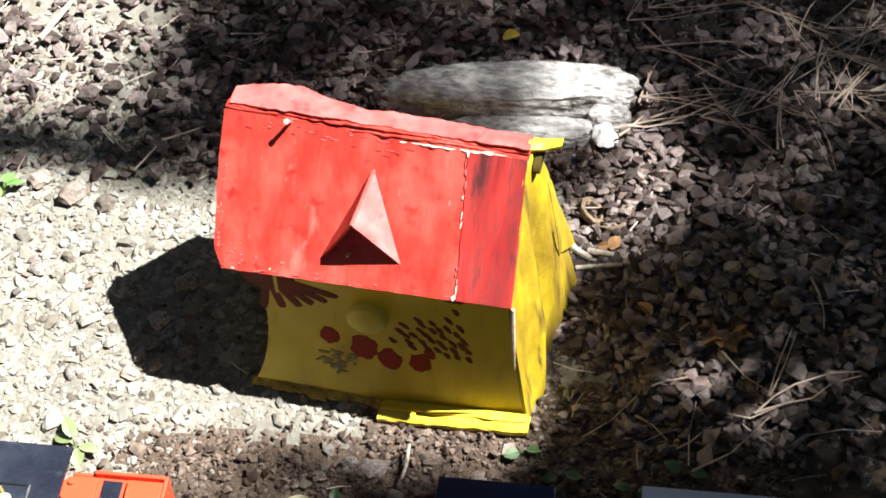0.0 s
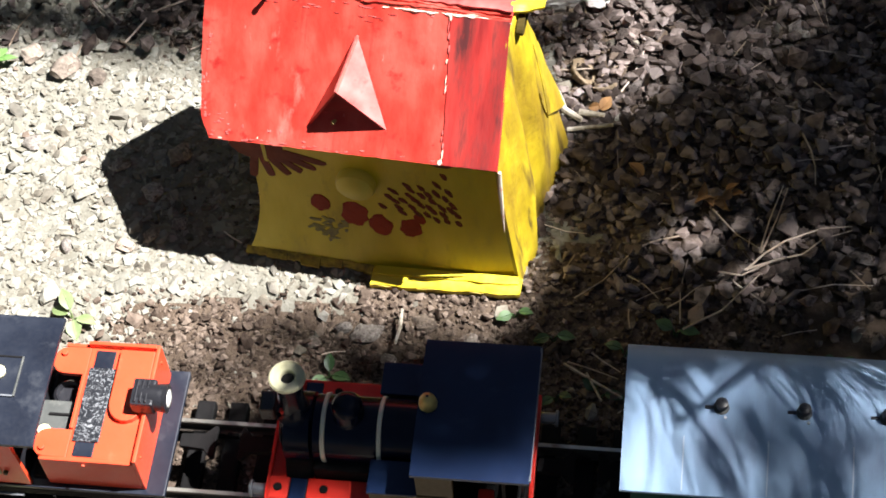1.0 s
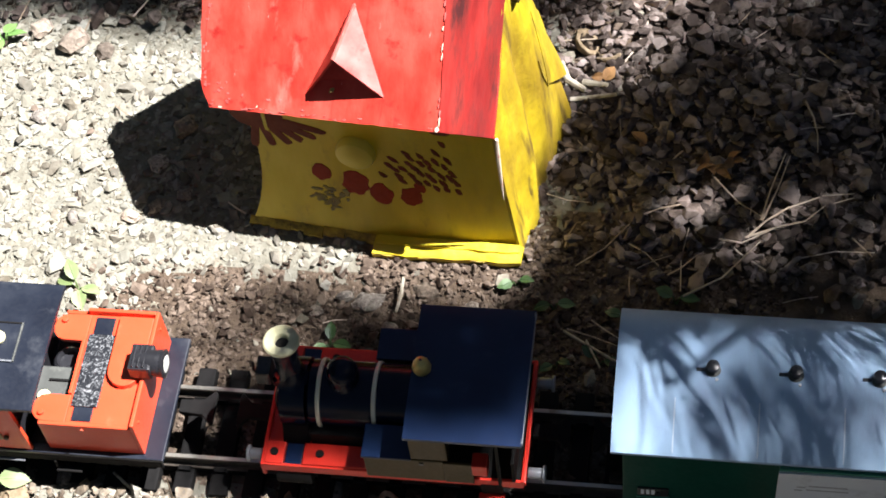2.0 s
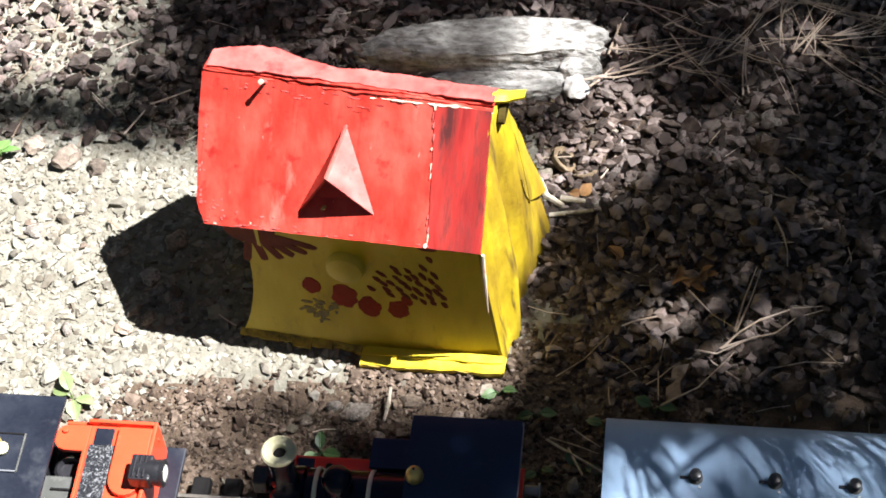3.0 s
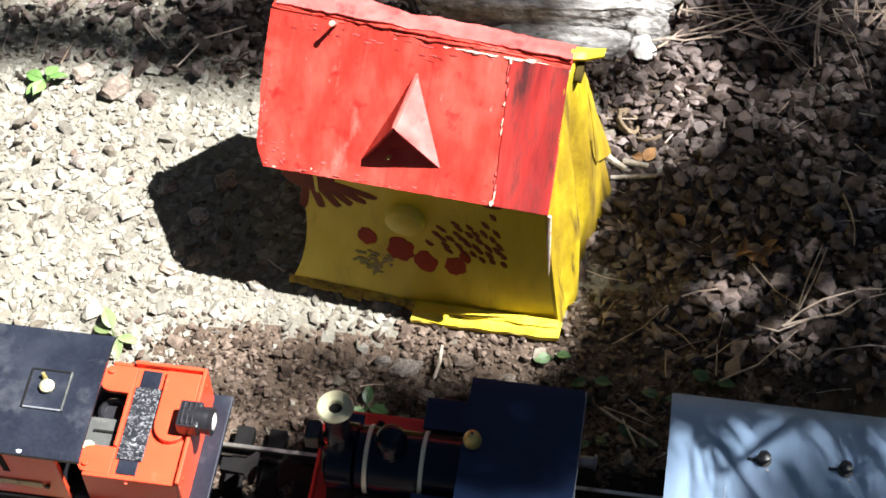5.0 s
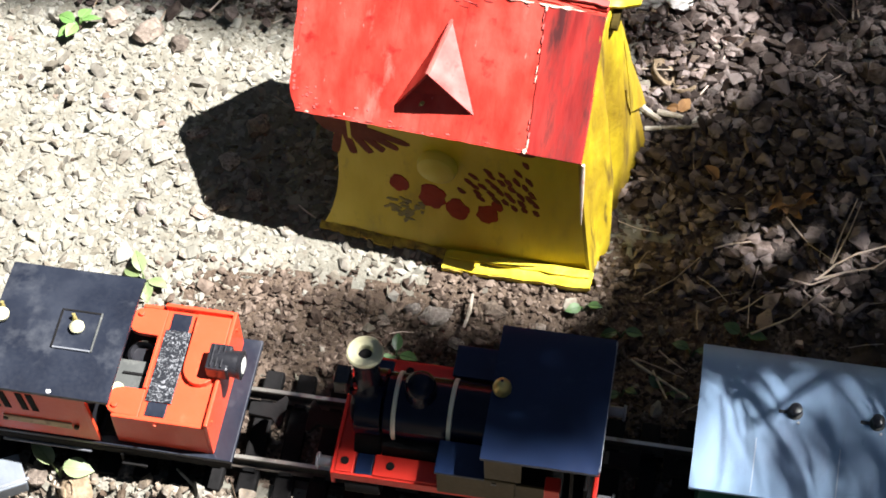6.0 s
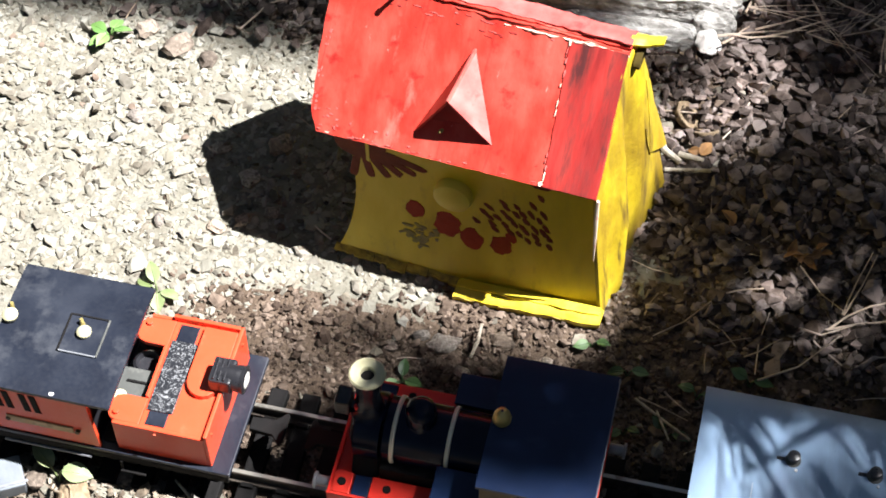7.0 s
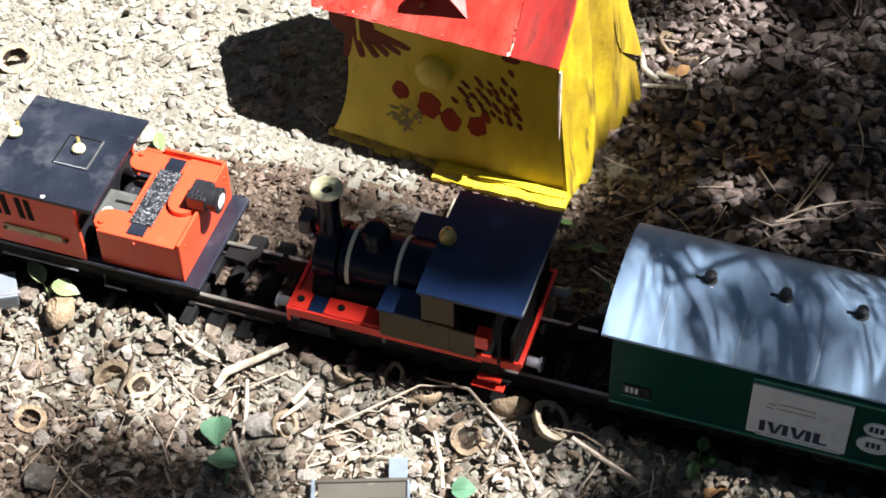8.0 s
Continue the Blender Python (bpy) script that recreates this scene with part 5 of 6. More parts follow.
    part("lamp_pad", prism(pad, "z", 0.0553, 0.0590, 0.0006), M_ORANGE, bon, "rounded raised orange pad")
    # engine in the open recess
    part("recess_floor", box(-0.0790, -0.0545, -0.0345, 0.0345, 0.0268, 0.0300, 0.0005), M_MATTBLACK, loco)
    eng = part("engine_block", box(-0.0800, -0.0575, -0.0200, 0.0040, 0.0300, 0.0480, 0.0012), M_GREYPLASTIC, loco, "dusty grey engine block")
    part("engine_groove", box(-0.0720, -0.0590, -0.0060, -0.0045, 0.0480, 0.0492, 0.0003), M_MATTBLACK, eng)
    part("engine_plug", cyl((-0.0720, -0.0165, 0.0480), (-0.0720, -0.0165, 0.0510), 0.0038, seg=18, bevel=0.0008), M_CREAM, eng, "pale round plug", True)
    part("exhaust_bend", lathe([(0.0085, 0.0), (0.0088, 0.006), (0.0070, 0.0075), (0.0060, 0.0040)], (-0.0660, 0.0120, 0.0360), 22), M_BLACK, loco, "", True)
    # headlamp
    lamp = part("headlamp", cyl((-0.0190, 0.0010, 0.0650), (-0.0040, 0.0010, 0.0640), 0.0064, 0.0080, 26, 0.0008), M_BLACK, loco, "black round headlamp", True)
    part("lamp_shell", box(-0.0220, -0.0090, -0.0072, 0.0095, 0.0590, 0.0700, 0.0015), M_BLACK, lamp)
    part("lamp_ring", lathe([(0.0080, 0.0), (0.0083, 0.0018), (0.0066, 0.0024)], (-0.0045, 0.0010, 0.0640), 28, axis="x"), M_BLACK, lamp)
    part("lamp_lens", lathe([(0.0056, 0.0), (0.0050, 0.0014), (0.0028, 0.0022), (0.0003, 0.0026)], (-0.0034, 0.0010, 0.0640), 24, axis="x"), M_LENS, lamp, "white lamp lens", True)
    for x in (-0.0195, -0.0165, -0.0135):
        part("lamp_fin", box(x, x + 0.0010, -0.0060, 0.0080, 0.0695, 0.0714, 0.0003), M_BLACK, lamp)
    # cab
    cab = empty("cab")
    cab.parent = loco
    xa, xb = -0.1400, -0.0815
    for s in (-1, 1):
        y0, y1 = sorted((s * 0.0370, s * 0.0390))
        side = part("cab_side", box(xa, xb, y0, y1, 0.0268, 0.0745, 0.0006), M_ORANGE, cab, "orange cab side with slit windows")
        for x in (-0.1340, -0.1280, -0.1180, -0.1120):
            a = part("slit_window", prism([(x - 0.0016, 0.0525), (x + 0.0022, 0.0525), (x + 0.0008, 0.0700), (x - 0.0030, 0.0700)], "y", *sorted((s * 0.0388, s * 0.0394)), 0.0002), M_MATTBLACK, side)
        part("name_strip", box(-0.1325, -0.0930, *sorted((s * 0.0389, s * 0.0400)), 0.0385, 0.0440, 0.0004), M_TAN, side, "dull yellow-brown strip")
        for x in (-0.1315, -0.0905):
            part("strip_stud", cyl((x, s * 0.0390, 0.0412), (x, s * 0.0408, 0.0412), 0.0014, seg=10), M_BROWN, side)
        part("door_frame", prism([(-0.0830, 0.0268), (-0.0790, 0.0268), (-0.0812, 0.0745), (-0.0830, 0.0745)], "y", *sorted((s * 0.0368, s * 0.0392)), 0.0004), M_ORANGE, cab)
    part("cab_front", box(-0.0835, -0.0815, -0.0370, 0.0370, 0.0268, 0.0745, 0.0005), M_BLACK, cab)
    part("cab_back", box(xa, xa + 0.002, -0.0370, 0.0370, 0.0268, 0.0745, 0.0005), M_ORANGE, cab)

    def roof(s, t):
        y = -0.0405 + 0.0810 * t
        return (-0.1430 + 0.0765 * s, y, 0.0785 - 0.0010 * (y / 0.0405) ** 2 - 0.0012 * (abs(y) / 0.0405) ** 10)
    rf = part("cab_roof", sheet(6, 24, roof, (0, 0, -0.0024)), M_ROOFBLACK, cab, "dusty black cab roof", True)
    hatch = part("hatch", box(-0.1055, -0.0835, -0.0125, 0.0125, 0.0785, 0.0792, 0.0003), M_ROOFBLACK, rf, "square roof hatch")
    # the two grey edges stand in for glints on the dark hatch rim
    for a, b, c, d, m in ((-0.0838, -0.0828, -0.0125, 0.0125, M_GREYPLASTIC), (-0.1062, -0.1052, -0.0125, 0.0125, M_MATTBLACK), (-0.1052, -0.0838, 0.0115, 0.0125, M_MATTBLACK), (-0.1052, -0.0838, -0.0128, -0.0118, M_GREYMETAL)):
        part("hatch_edge", box(a, b, c, d, 0.0786, 0.0798, 0.0002), m, hatch)
    wh = part("whistle", lathe([(0.0026, 0.0), (0.0040, 0.0012), (0.0042, 0.0028), (0.0026, 0.0048), (0.0006, 0.0054)], (-0.0945, 0.0010, 0.0790), 22), M_CREAM, cab, "round pale brass bell", True)
    part("whistle_stem", cyl((-0.0975, 0.0065, 0.0790), (-0.0980, 0.0075, 0.0835), 0.0016, 0.0010, 10), M_BRASS, wh)
    wh = part("whistle", lathe([(0.0030, 0.0), (0.0044, 0.0014), (0.0046, 0.0034), (0.0028, 0.0056), (0.0006, 0.0062)], (-0.1385, 0.0025, 0.0785), 20), M_CREAM, cab, "", True)
    part("whistle_stem", cyl((-0.1395, 0.0080, 0.0785), (-0.1395, 0.0090, 0.0835), 0.0014, 0.0010, 10), M_BRASS, wh)
    part("roof_scuff", cyl((-0.1000, -0.0385, 0.0764), (-0.1000, -0.0385, 0.0770), 0.0014, seg=10), M_WHITE, rf, "small white scuff")
    for x in (-0.1180, -0.0350):
        wheel_set(loco, x, 0.0130)
    part("chassis", box(-0.1350, -0.0180, -0.0190, 0.0190, 0.0050, 0.0236, 0.001), M_MATTBLACK, loco)
    for s in (-1, 1):
        for x in (-0.1180, -0.0350):
            part("axle_box", box(x - 0.0070, x + 0.0070, *sorted((s * 0.0300, s * 0.0340)), 0.0060, 0.0200, 0.0012), M_MATTBLACK, loco)
    coupler(loco, -0.0035, 1)
    coupler(loco, -0.1480, -1)


build_orange_loco()

# ---- green covered goods wagon ----


M_SILVERSEAM = mat("pale_roof_seam", [(0.50, 0.56, 0.62), (0.60, 0.66, 0.72)], 0.4, 80, 5, 0.1, 400)


def build_wagon():
    wag = tagged(empty("toy_goods_wagon"), "dark green toy goods wagon with silver-grey roof and white sign", "toy wagon")
    xa, xb = 0.2525, 0.4690
    for s in (-1, 1):
        y0, y1 = sorted((s * 0.0385, s * 0.0408))
        part("side_wall", box(xa, xb, y0, y1, 0.0215, 0.0800, 0.0007), M_GREEN, wag, "dark green side")
        part("lower_ledge", box(xa + 0.001, xb - 0.001, *sorted((s * 0.0405, s * 0.0420)), 0.0205, 0.0222, 0.0004), M_LIGHTGREEN, wag, "worn light green lower edge")
        part("door_runner", box(0.3330, 0.4300, *sorted((s * 0.0405, s * 0.0432)), 0.0728, 0.0752, 0.0005), M_LIGHTGREEN, wag, "worn light green door runner")
    for x in (xa, xb - 0.0022):
        part("end_wall", box(x, x + 0.0022, -0.0385, 0.0385, 0.0215, 0.0855, 0.0006), M_GREEN, wag)
    part("underframe", box(xa + 0.002, xb - 0.002, -0.0330, 0.0330, 0.0150, 0.0216, 0.0008), M_MATTBLACK, wag)

    def arch(y, top=0.0960, drop=0.0140):
        return top - drop * (y / 0.0438) ** 2 * (0.82 + 0.18 * (y / 0.0438) ** 6)

    def roof(s, t):
        y = -0.0438 + 0.0876 * t
        return (0.2465 + 0.2270 * s, y, arch(y))
    rf = part("roof", sheet(10, 36, roof, (0, 0, -0.0020)), M_SILVERROOF, wag, "silver-grey curved roof", True)
    for x in (0.2965, 0.3388, 0.3810, 0.4232):
        v = part("roof_vent", cyl((x, 0.0005, 0.0955), (x, 0.0005, 0.0990), 0.0026, 0.0022, 14, 0.0003), M_BLACK, rf, "small black roof vent")
        part("vent_cap", lathe([(0.0030, 0.0), (0.0036, 0.0008), (0.0032, 0.0026), (0.0012, 0.0034)], (x, 0.0005, 0.0988), 16), M_BLACK, v, "", True)
        part("vent_catch", box(x - 0.0085, x - 0.0040, -0.0006, 0.0012, 0.0952, 0.0968, 0.0004), M_BLACK, v)
        # small white disc paints the glint beside the vent
        part("vent_glint", cyl((x + 0.0022, -0.0052, 0.0955), (x + 0.0022, -0.0052, 0.0966), 0.0008, seg=8), M_WHITE, v, "tiny white disc as a painted glint")
        part("vent_ring", lathe([(0.0042, 0.0), (0.0042, 0.0005), (0.0028, 0.0008)], (x, 0.0005, 0.0957), 16), M_GREYPLASTIC, v)
    for x in (0.2780, 0.3210, 0.3640, 0.4070, 0.4500):
        def seam(s, t, x=x):
            y = -0.0425 + 0.026 * t
            return (x + 0.0005 * (s - 0.5), y, arch(y) + 0.0003)
        part("roof_seam", sheet(1, 10, seam, (0, 0, -0.0004)), M_SILVERSEAM, rf, "", True)
    # black number plate: pale bars
    ys = -0.0408
    pl = part("number_plate", box(0.2605, 0.2770, ys - 0.0009, ys + 0.0002, 0.0310, 0.0395, 0.0002), M_BLACK, wag, "black plate with pale markings")
    for x in (0.2632, 0.2660, 0.2688):
        part("plate_mark", box(x - 0.0009, x + 0.0009, ys - 0.0012, ys - 0.0008, 0.0332, 0.0380), M_SIGN, pl)
    part("plate_line", box(0.2600, 0.2780, ys - 0.0013, ys - 0.0004, 0.0296, 0.0304), M_LIGHTGREEN, wag)
    # white sign with dark printed shapes that cannot be read
    sg = part("sign", box(0.3330, 0.3890, ys - 0.0016, ys + 0.0002, 0.0262, 0.0690, 0.0004), M_SIGN, wag, "greyed white sign with dark printed shapes")
    part("sign_edge", box(0.3385, 0.3870, ys - 0.0026, ys - 0.0014, 0.0262, 0.0275, 0.0003), M_WHITE, sg, "bright lower edge")
    yp = ys - 0.0017
    x = 0.3400
    for kind_, wd in (("i", 0.0042), ("v", 0.0088), ("i", 0.0042), ("v", 0.0088), ("i", 0.0045), ("l", 0.0085)):
        if kind_ == "v":
            poly = [(x, 0.0392), (x + 0.0032, 0.0392), (x + wd / 2, 0.0318), (x + wd - 0.0018, 0.0392), (x + wd, 0.0392), (x + wd / 2 + 0.0014, 0.0296), (x + wd / 2 - 0.0014, 0.0296)]
        elif kind_ == "i":
            poly = [(x, 0.0296), (x + 0.0032, 0.0296), (x + 0.0032, 0.0392), (x, 0.0392)]
        else:
            poly = [(x, 0.0296), (x + 0.0080, 0.0296), (x + 0.0080, 0.0312), (x + 0.0036, 0.0312), (x + 0.0036, 0.0392), (x, 0.0392)]
        part("print_block", prism(poly, "y", yp, yp + 0.0004), M_INK, sg)
        x += wd
    for z, a, b in ((0.0560, 0.3490, 0.3690), (0.0518, 0.3480, 0.3695), (0.0545, 0.3430, 0.3475), (0.0510, 0.3420, 0.3460)):
        part("print_line", box(a, b, yp, yp + 0.0004, z, z + 0.0011), M_GREYINK, sg)
    for z, s_ in ((0.0535, 1.0), (0.0395, 1.25)):
        disc = [(0.4035 + 0.0078 * s_ * math.cos(a), z + 0.0058 * s_ * math.sin(a)) for a in (2 * math.pi * k / 22 for k in range(22))]
        st = part("sticker", prism(disc, "y", ys - 0.0010, ys + 0.0002), M_SIGN, wag, "worn pale oval sticker")
        for k in range(3):
            part("sticker_print", box(0.3990 + 0.0030 * k, 0.4010 + 0.0030 * k, ys - 0.0014, ys - 0.0009, z - 0.002, z + 0.0025), M_INK, st)
    for x in (0.2960, 0.4250):
        wheel_set(wag, x, 0.0140)
        for s in (-1, 1):
            part("axle_box", box(x - 0.0090, x + 0.0090, *sorted((s * 0.0295, s * 0.0335)), 0.0060, 0.0152, 0.0012), M_MATTBLACK, wag)
    coupler(wag, 0.2545, -1)
    coupler(wag, 0.4670, 1)
    for y in (-0.0270, 0.0270):
        part("buffer", cyl((0.2535, y, 0.0200), (0.2445, y, 0.0200), 0.0030, seg=14, bevel=0.0005), M_MATTBLACK, wag)


build_wagon()

# ---- stones, plants and litter on the ground ----


def ground_z(x, y):
    return ground_height(x, y)


def stone_mesh(seed, rough=0.22):
    """A worn stone, about one unit across, with uneven faces."""
    bm = bmesh.new()
    bmesh.ops.create_icosphere(bm, subdivisions=2, radius=0.5)
    rnd = random.Random(seed)
    sx, sy, sz = rnd.uniform(0.9, 1.1), rnd.uniform(0.6, 0.9), rnd.uniform(0.4, 0.62)
    cut = [(Vector((rnd.gauss(0, 1), rnd.gauss(0, 1), rnd.gauss(0, 0.8))).normalized(), rnd.uniform(0.28, 0.42)) for _ in range(7)]
    for v in bm.verts:
        for n, d in cut:
            over = v.co.dot(n) - d
            if over > 0:
                v.co -= n * over * 0.6
        v.co += v.co.normalized() * rough * noise.noise(v.co * 3.1 + Vector((seed * 1.7, 0, 0)))
        v.co = Vector((v.co.x * sx, v.co.y * sy, v.co.z * sz))
    return mesh_of("stone", bm, M_STONE, True)


M_CHIP_SINGLE = mat("single_stone_chip", [(0.038, 0.030, 0.026), (0.098, 0.080, 0.073), (0.215, 0.187, 0.175)], 0.88, 3.5, 10, 1.0, 14, rand="object", amount=0.26, spec=0.2, tint=(1.0, 0.94, 0.90), dirt=(0.06, 0.046, 0.038), dirt_scale=4.0, dirt_low=0.50, bump_dist=0.0012)


def build_stones():
    meshes = [stone_mesh(k) for k in range(10)]
    angular = []
    for v, f in chip_variants(12, 31, 16, 0.62, slim=0.55):
        me = bpy.data.meshes.new("stone")
        me.from_pydata(v.tolist(), [], f.tolist())
        me.polygons.foreach_set("use_smooth", [False] * len(f))
        me.materials.append(M_CHIP_SINGLE)
        angular.append(me)
    rnd = random.Random(77)

    def stone(x, y, size, label, sink=0.12, squash=1.0, sharp=False):
        if ((x - 0.143) / 0.105) ** 2 + ((y - 0.418) / 0.045) ** 2 < 1 or in_house(x, y) or any((x - a) ** 2 + (y - b) ** 2 < r * r * 1.6 for a, b, r in KEEP_CLEAR[:-1]):
            return
        o = new("stone", angular[rnd.randrange(12)] if sharp else meshes[rnd.randrange(10)])
        o.matrix_world = pose(x, y, ground_z(x, y) + size * 0.22 * squash - sink * size * 0.3, rnd.uniform(-14, 14), rnd.uniform(-14, 14), rnd.uniform(0, 360)) @ Matrix.Diagonal((size, size, size * squash, 1))
        tagged(o, label, "stone", "loose stones")
    for x, y, s in ((-35, 505, 16), (348, 368, 17), (341, 352, 14)):
        stone(x * MM, y * MM, s * MM, "pale rounded stone on dark gravel")
    white = mat("white_quartz_stone", [(0.62, 0.60, 0.56), (0.74, 0.72, 0.69), (0.82, 0.80, 0.77)], 0.8, 3.5, 8, 0.8, 14, dirt=(0.45, 0.42, 0.37), dirt_scale=4.0, dirt_low=0.6, spec=0.25)
    bm = bmesh.new()
    bmesh.ops.create_icosphere(bm, subdivisions=3, radius=0.5)
    for v in bm.verts:
        v.co += v.co.normalized() * (0.26 * noise.noise(v.co * 2.6) + 0.07 * noise.noise(v.co * 7))
        v.co.z *= 0.62
    o = new("stone", mesh_of("stone", bm, white, True))
    o.matrix_world = pose(0.2095, 0.3875, ground_z(0.2095, 0.3875) + 0.009, 8, -6, 20) @ Matrix.Scale(0.0175, 4)
    tagged(o, "bright white rounded stone at the foot of the rock", "stone", "loose stones")
    for x, y, s in ((-151, 306, 27), (-178, 316, 20), (-128, 300, 16), (-139, 330, 15), (-64, 172, 15), (-80, 163, 15), (-48, 182, 13), (-118, 160, 12), (-160, 240, 14), (-70, 205, 16), (-96, 225, 14), (-58, 236, 20)):
        stone(x * MM, y * MM, s * MM, "grey-brown stone half sunk in pale grit")
    for x, y, s in ((52, -90, 24), (-57, -165, 24), (-1, -94, 17), (-121, -50, 16), (-73, -34, 17), (104, -35, 17), (-5, -107, 16), (84, -30, 18), (87, -52, 15), (256, -46, 15), (150, -90, 16), (20, -52, 18), (-30, -60, 15), (66, -44, 15), (130, -60, 16), (200, -60, 15), (-100, -90, 18), (-40, -115, 16)):
        stone(x * MM, y * MM, s * MM, "worn grey-beige stone among pebbles")
    for x, y, s in ((85, 108, 18), (120, 118, 15), (70, 112, 13), (150, 108, 14), (52, 100, 11), (100, 92, 12)):
        stone(x * MM, y * MM, s * MM, "grey-brown stone on dark soil")
    for _ in range(190):
        x, y = rnd.uniform(0.20, 0.44), rnd.uniform(0.13, 0.52)
        if rnd.random() < coarse_share(x, y):
            stone(x, y, rnd.uniform(0.011, 0.018), "dark angular stone among coarse chips", -0.6, 0.9, True)
    for _ in range(105):
        x, y = rnd.uniform(-0.14, 0.30), rnd.uniform(-0.15, -0.046)
        stone(x, y, rnd.uniform(0.007, 0.014), "worn pebble shard among sunlit pebbles", -0.3, 0.9)
    for _ in range(64):
        x, y = rnd.uniform(-0.24, 0.06), rnd.uniform(0.36, 0.52)
        stone(x, y, rnd.uniform(0.010, 0.020), "grey-brown stone among shaded gravel", -0.4, 0.9, True)


def rock_lump(bm, cx, cy, lx, ly, top, foot, seed, turn=0.0):
    """One flattened, pitted lump of rock."""
    own = bmesh.new()
    bmesh.ops.create_icosphere(own, subdivisions=5, radius=0.5)
    off = Vector((seed * 3.7, seed * 1.3, 0))
    for v in own.verts:
        c = v.co.copy()
        n = c.normalized()
        p = Vector((math.copysign(abs(c.x * 2) ** 0.8 / 2, c.x), math.copysign(abs(c.y * 2) ** 0.75 / 2, c.y), min(c.z, 0.30)))
        p += n * (0.075 * noise.noise(c * 2.6 + off) + 0.045 * noise.noise(c * 7.0 + off) + 0.022 * noise.noise(c * 19.0 + off) + 0.012 * noise.noise(c * 44.0 + off))
        x, y = p.x * lx, p.y * ly
        z = foot + (p.z + 0.5) / 0.8 * (top - foot)
        z -= 0.0022 * max(0.0, noise.noise(Vector((x * 60, y * 190, seed))))
        v.co = Vector((cx + x * math.cos(turn) - y * math.sin(turn), cy + x * math.sin(turn) + y * math.cos(turn), z))
    return add(bm, own)


def build_rock():
    """The long grey rock behind the house: a main lump, and a lower ledge before it across a deep crack."""
    bm = rock_lump(None, -0.003, 0.0065, 0.182, 0.044, 0.0150, -0.020, 1, 0.06)
    rock_lump(bm, 0.002, -0.0300, 0.122, 0.025, 0.0060, -0.020, 2, 0.06)
    rock_lump(bm, 0.066, -0.0130, 0.032, 0.022, 0.0075, -0.020, 3, 0.5)
    rock = part("rock", bm, M_ROCK, None, "", True)
    rock.matrix_world = pose(0.143, 0.418, -0.030, 0, 0, 2)
    tagged(rock, "long pale grey rock with a deep crack half sunk in gravel", "rock")


def needle(parent, pts, r, rnd):
    lifted = []
    for k, (x, y) in enumerate(pts):
        lifted.append((x, y, ground_z(x, y) + 0.0135 + 0.002 * math.sin(2.0 * k + x * 90)))
    if len(lifted) == 2:
        a, b = Vector(lifted[0]), Vector(lifted[1])
        side = Vector((-(b - a).y, (b - a).x, 0)) * rnd.uniform(-0.07, 0.07)
        lifted = [a, a.lerp(b, 0.35) + side, a.lerp(b, 0.7) + side * 0.8 + Vector((0, 0, 0.002)), b]
    n = len(lifted)
    return part("needle", tube(lifted, [r * (1.0 - 0.55 * k / (n - 1)) for k in range(n)], 5), M_NEEDLE, parent)


def needle_group(label, rows, r, seed):
    e = tagged(empty("pine_needles"), label, "pine needles", "fallen needles")
    rnd = random.Random(seed)
    for row in rows:
        needle(e, [(row[i] * MM, row[i + 1] * MM) for i in range(0, len(row), 2)], r, rnd)
    return e


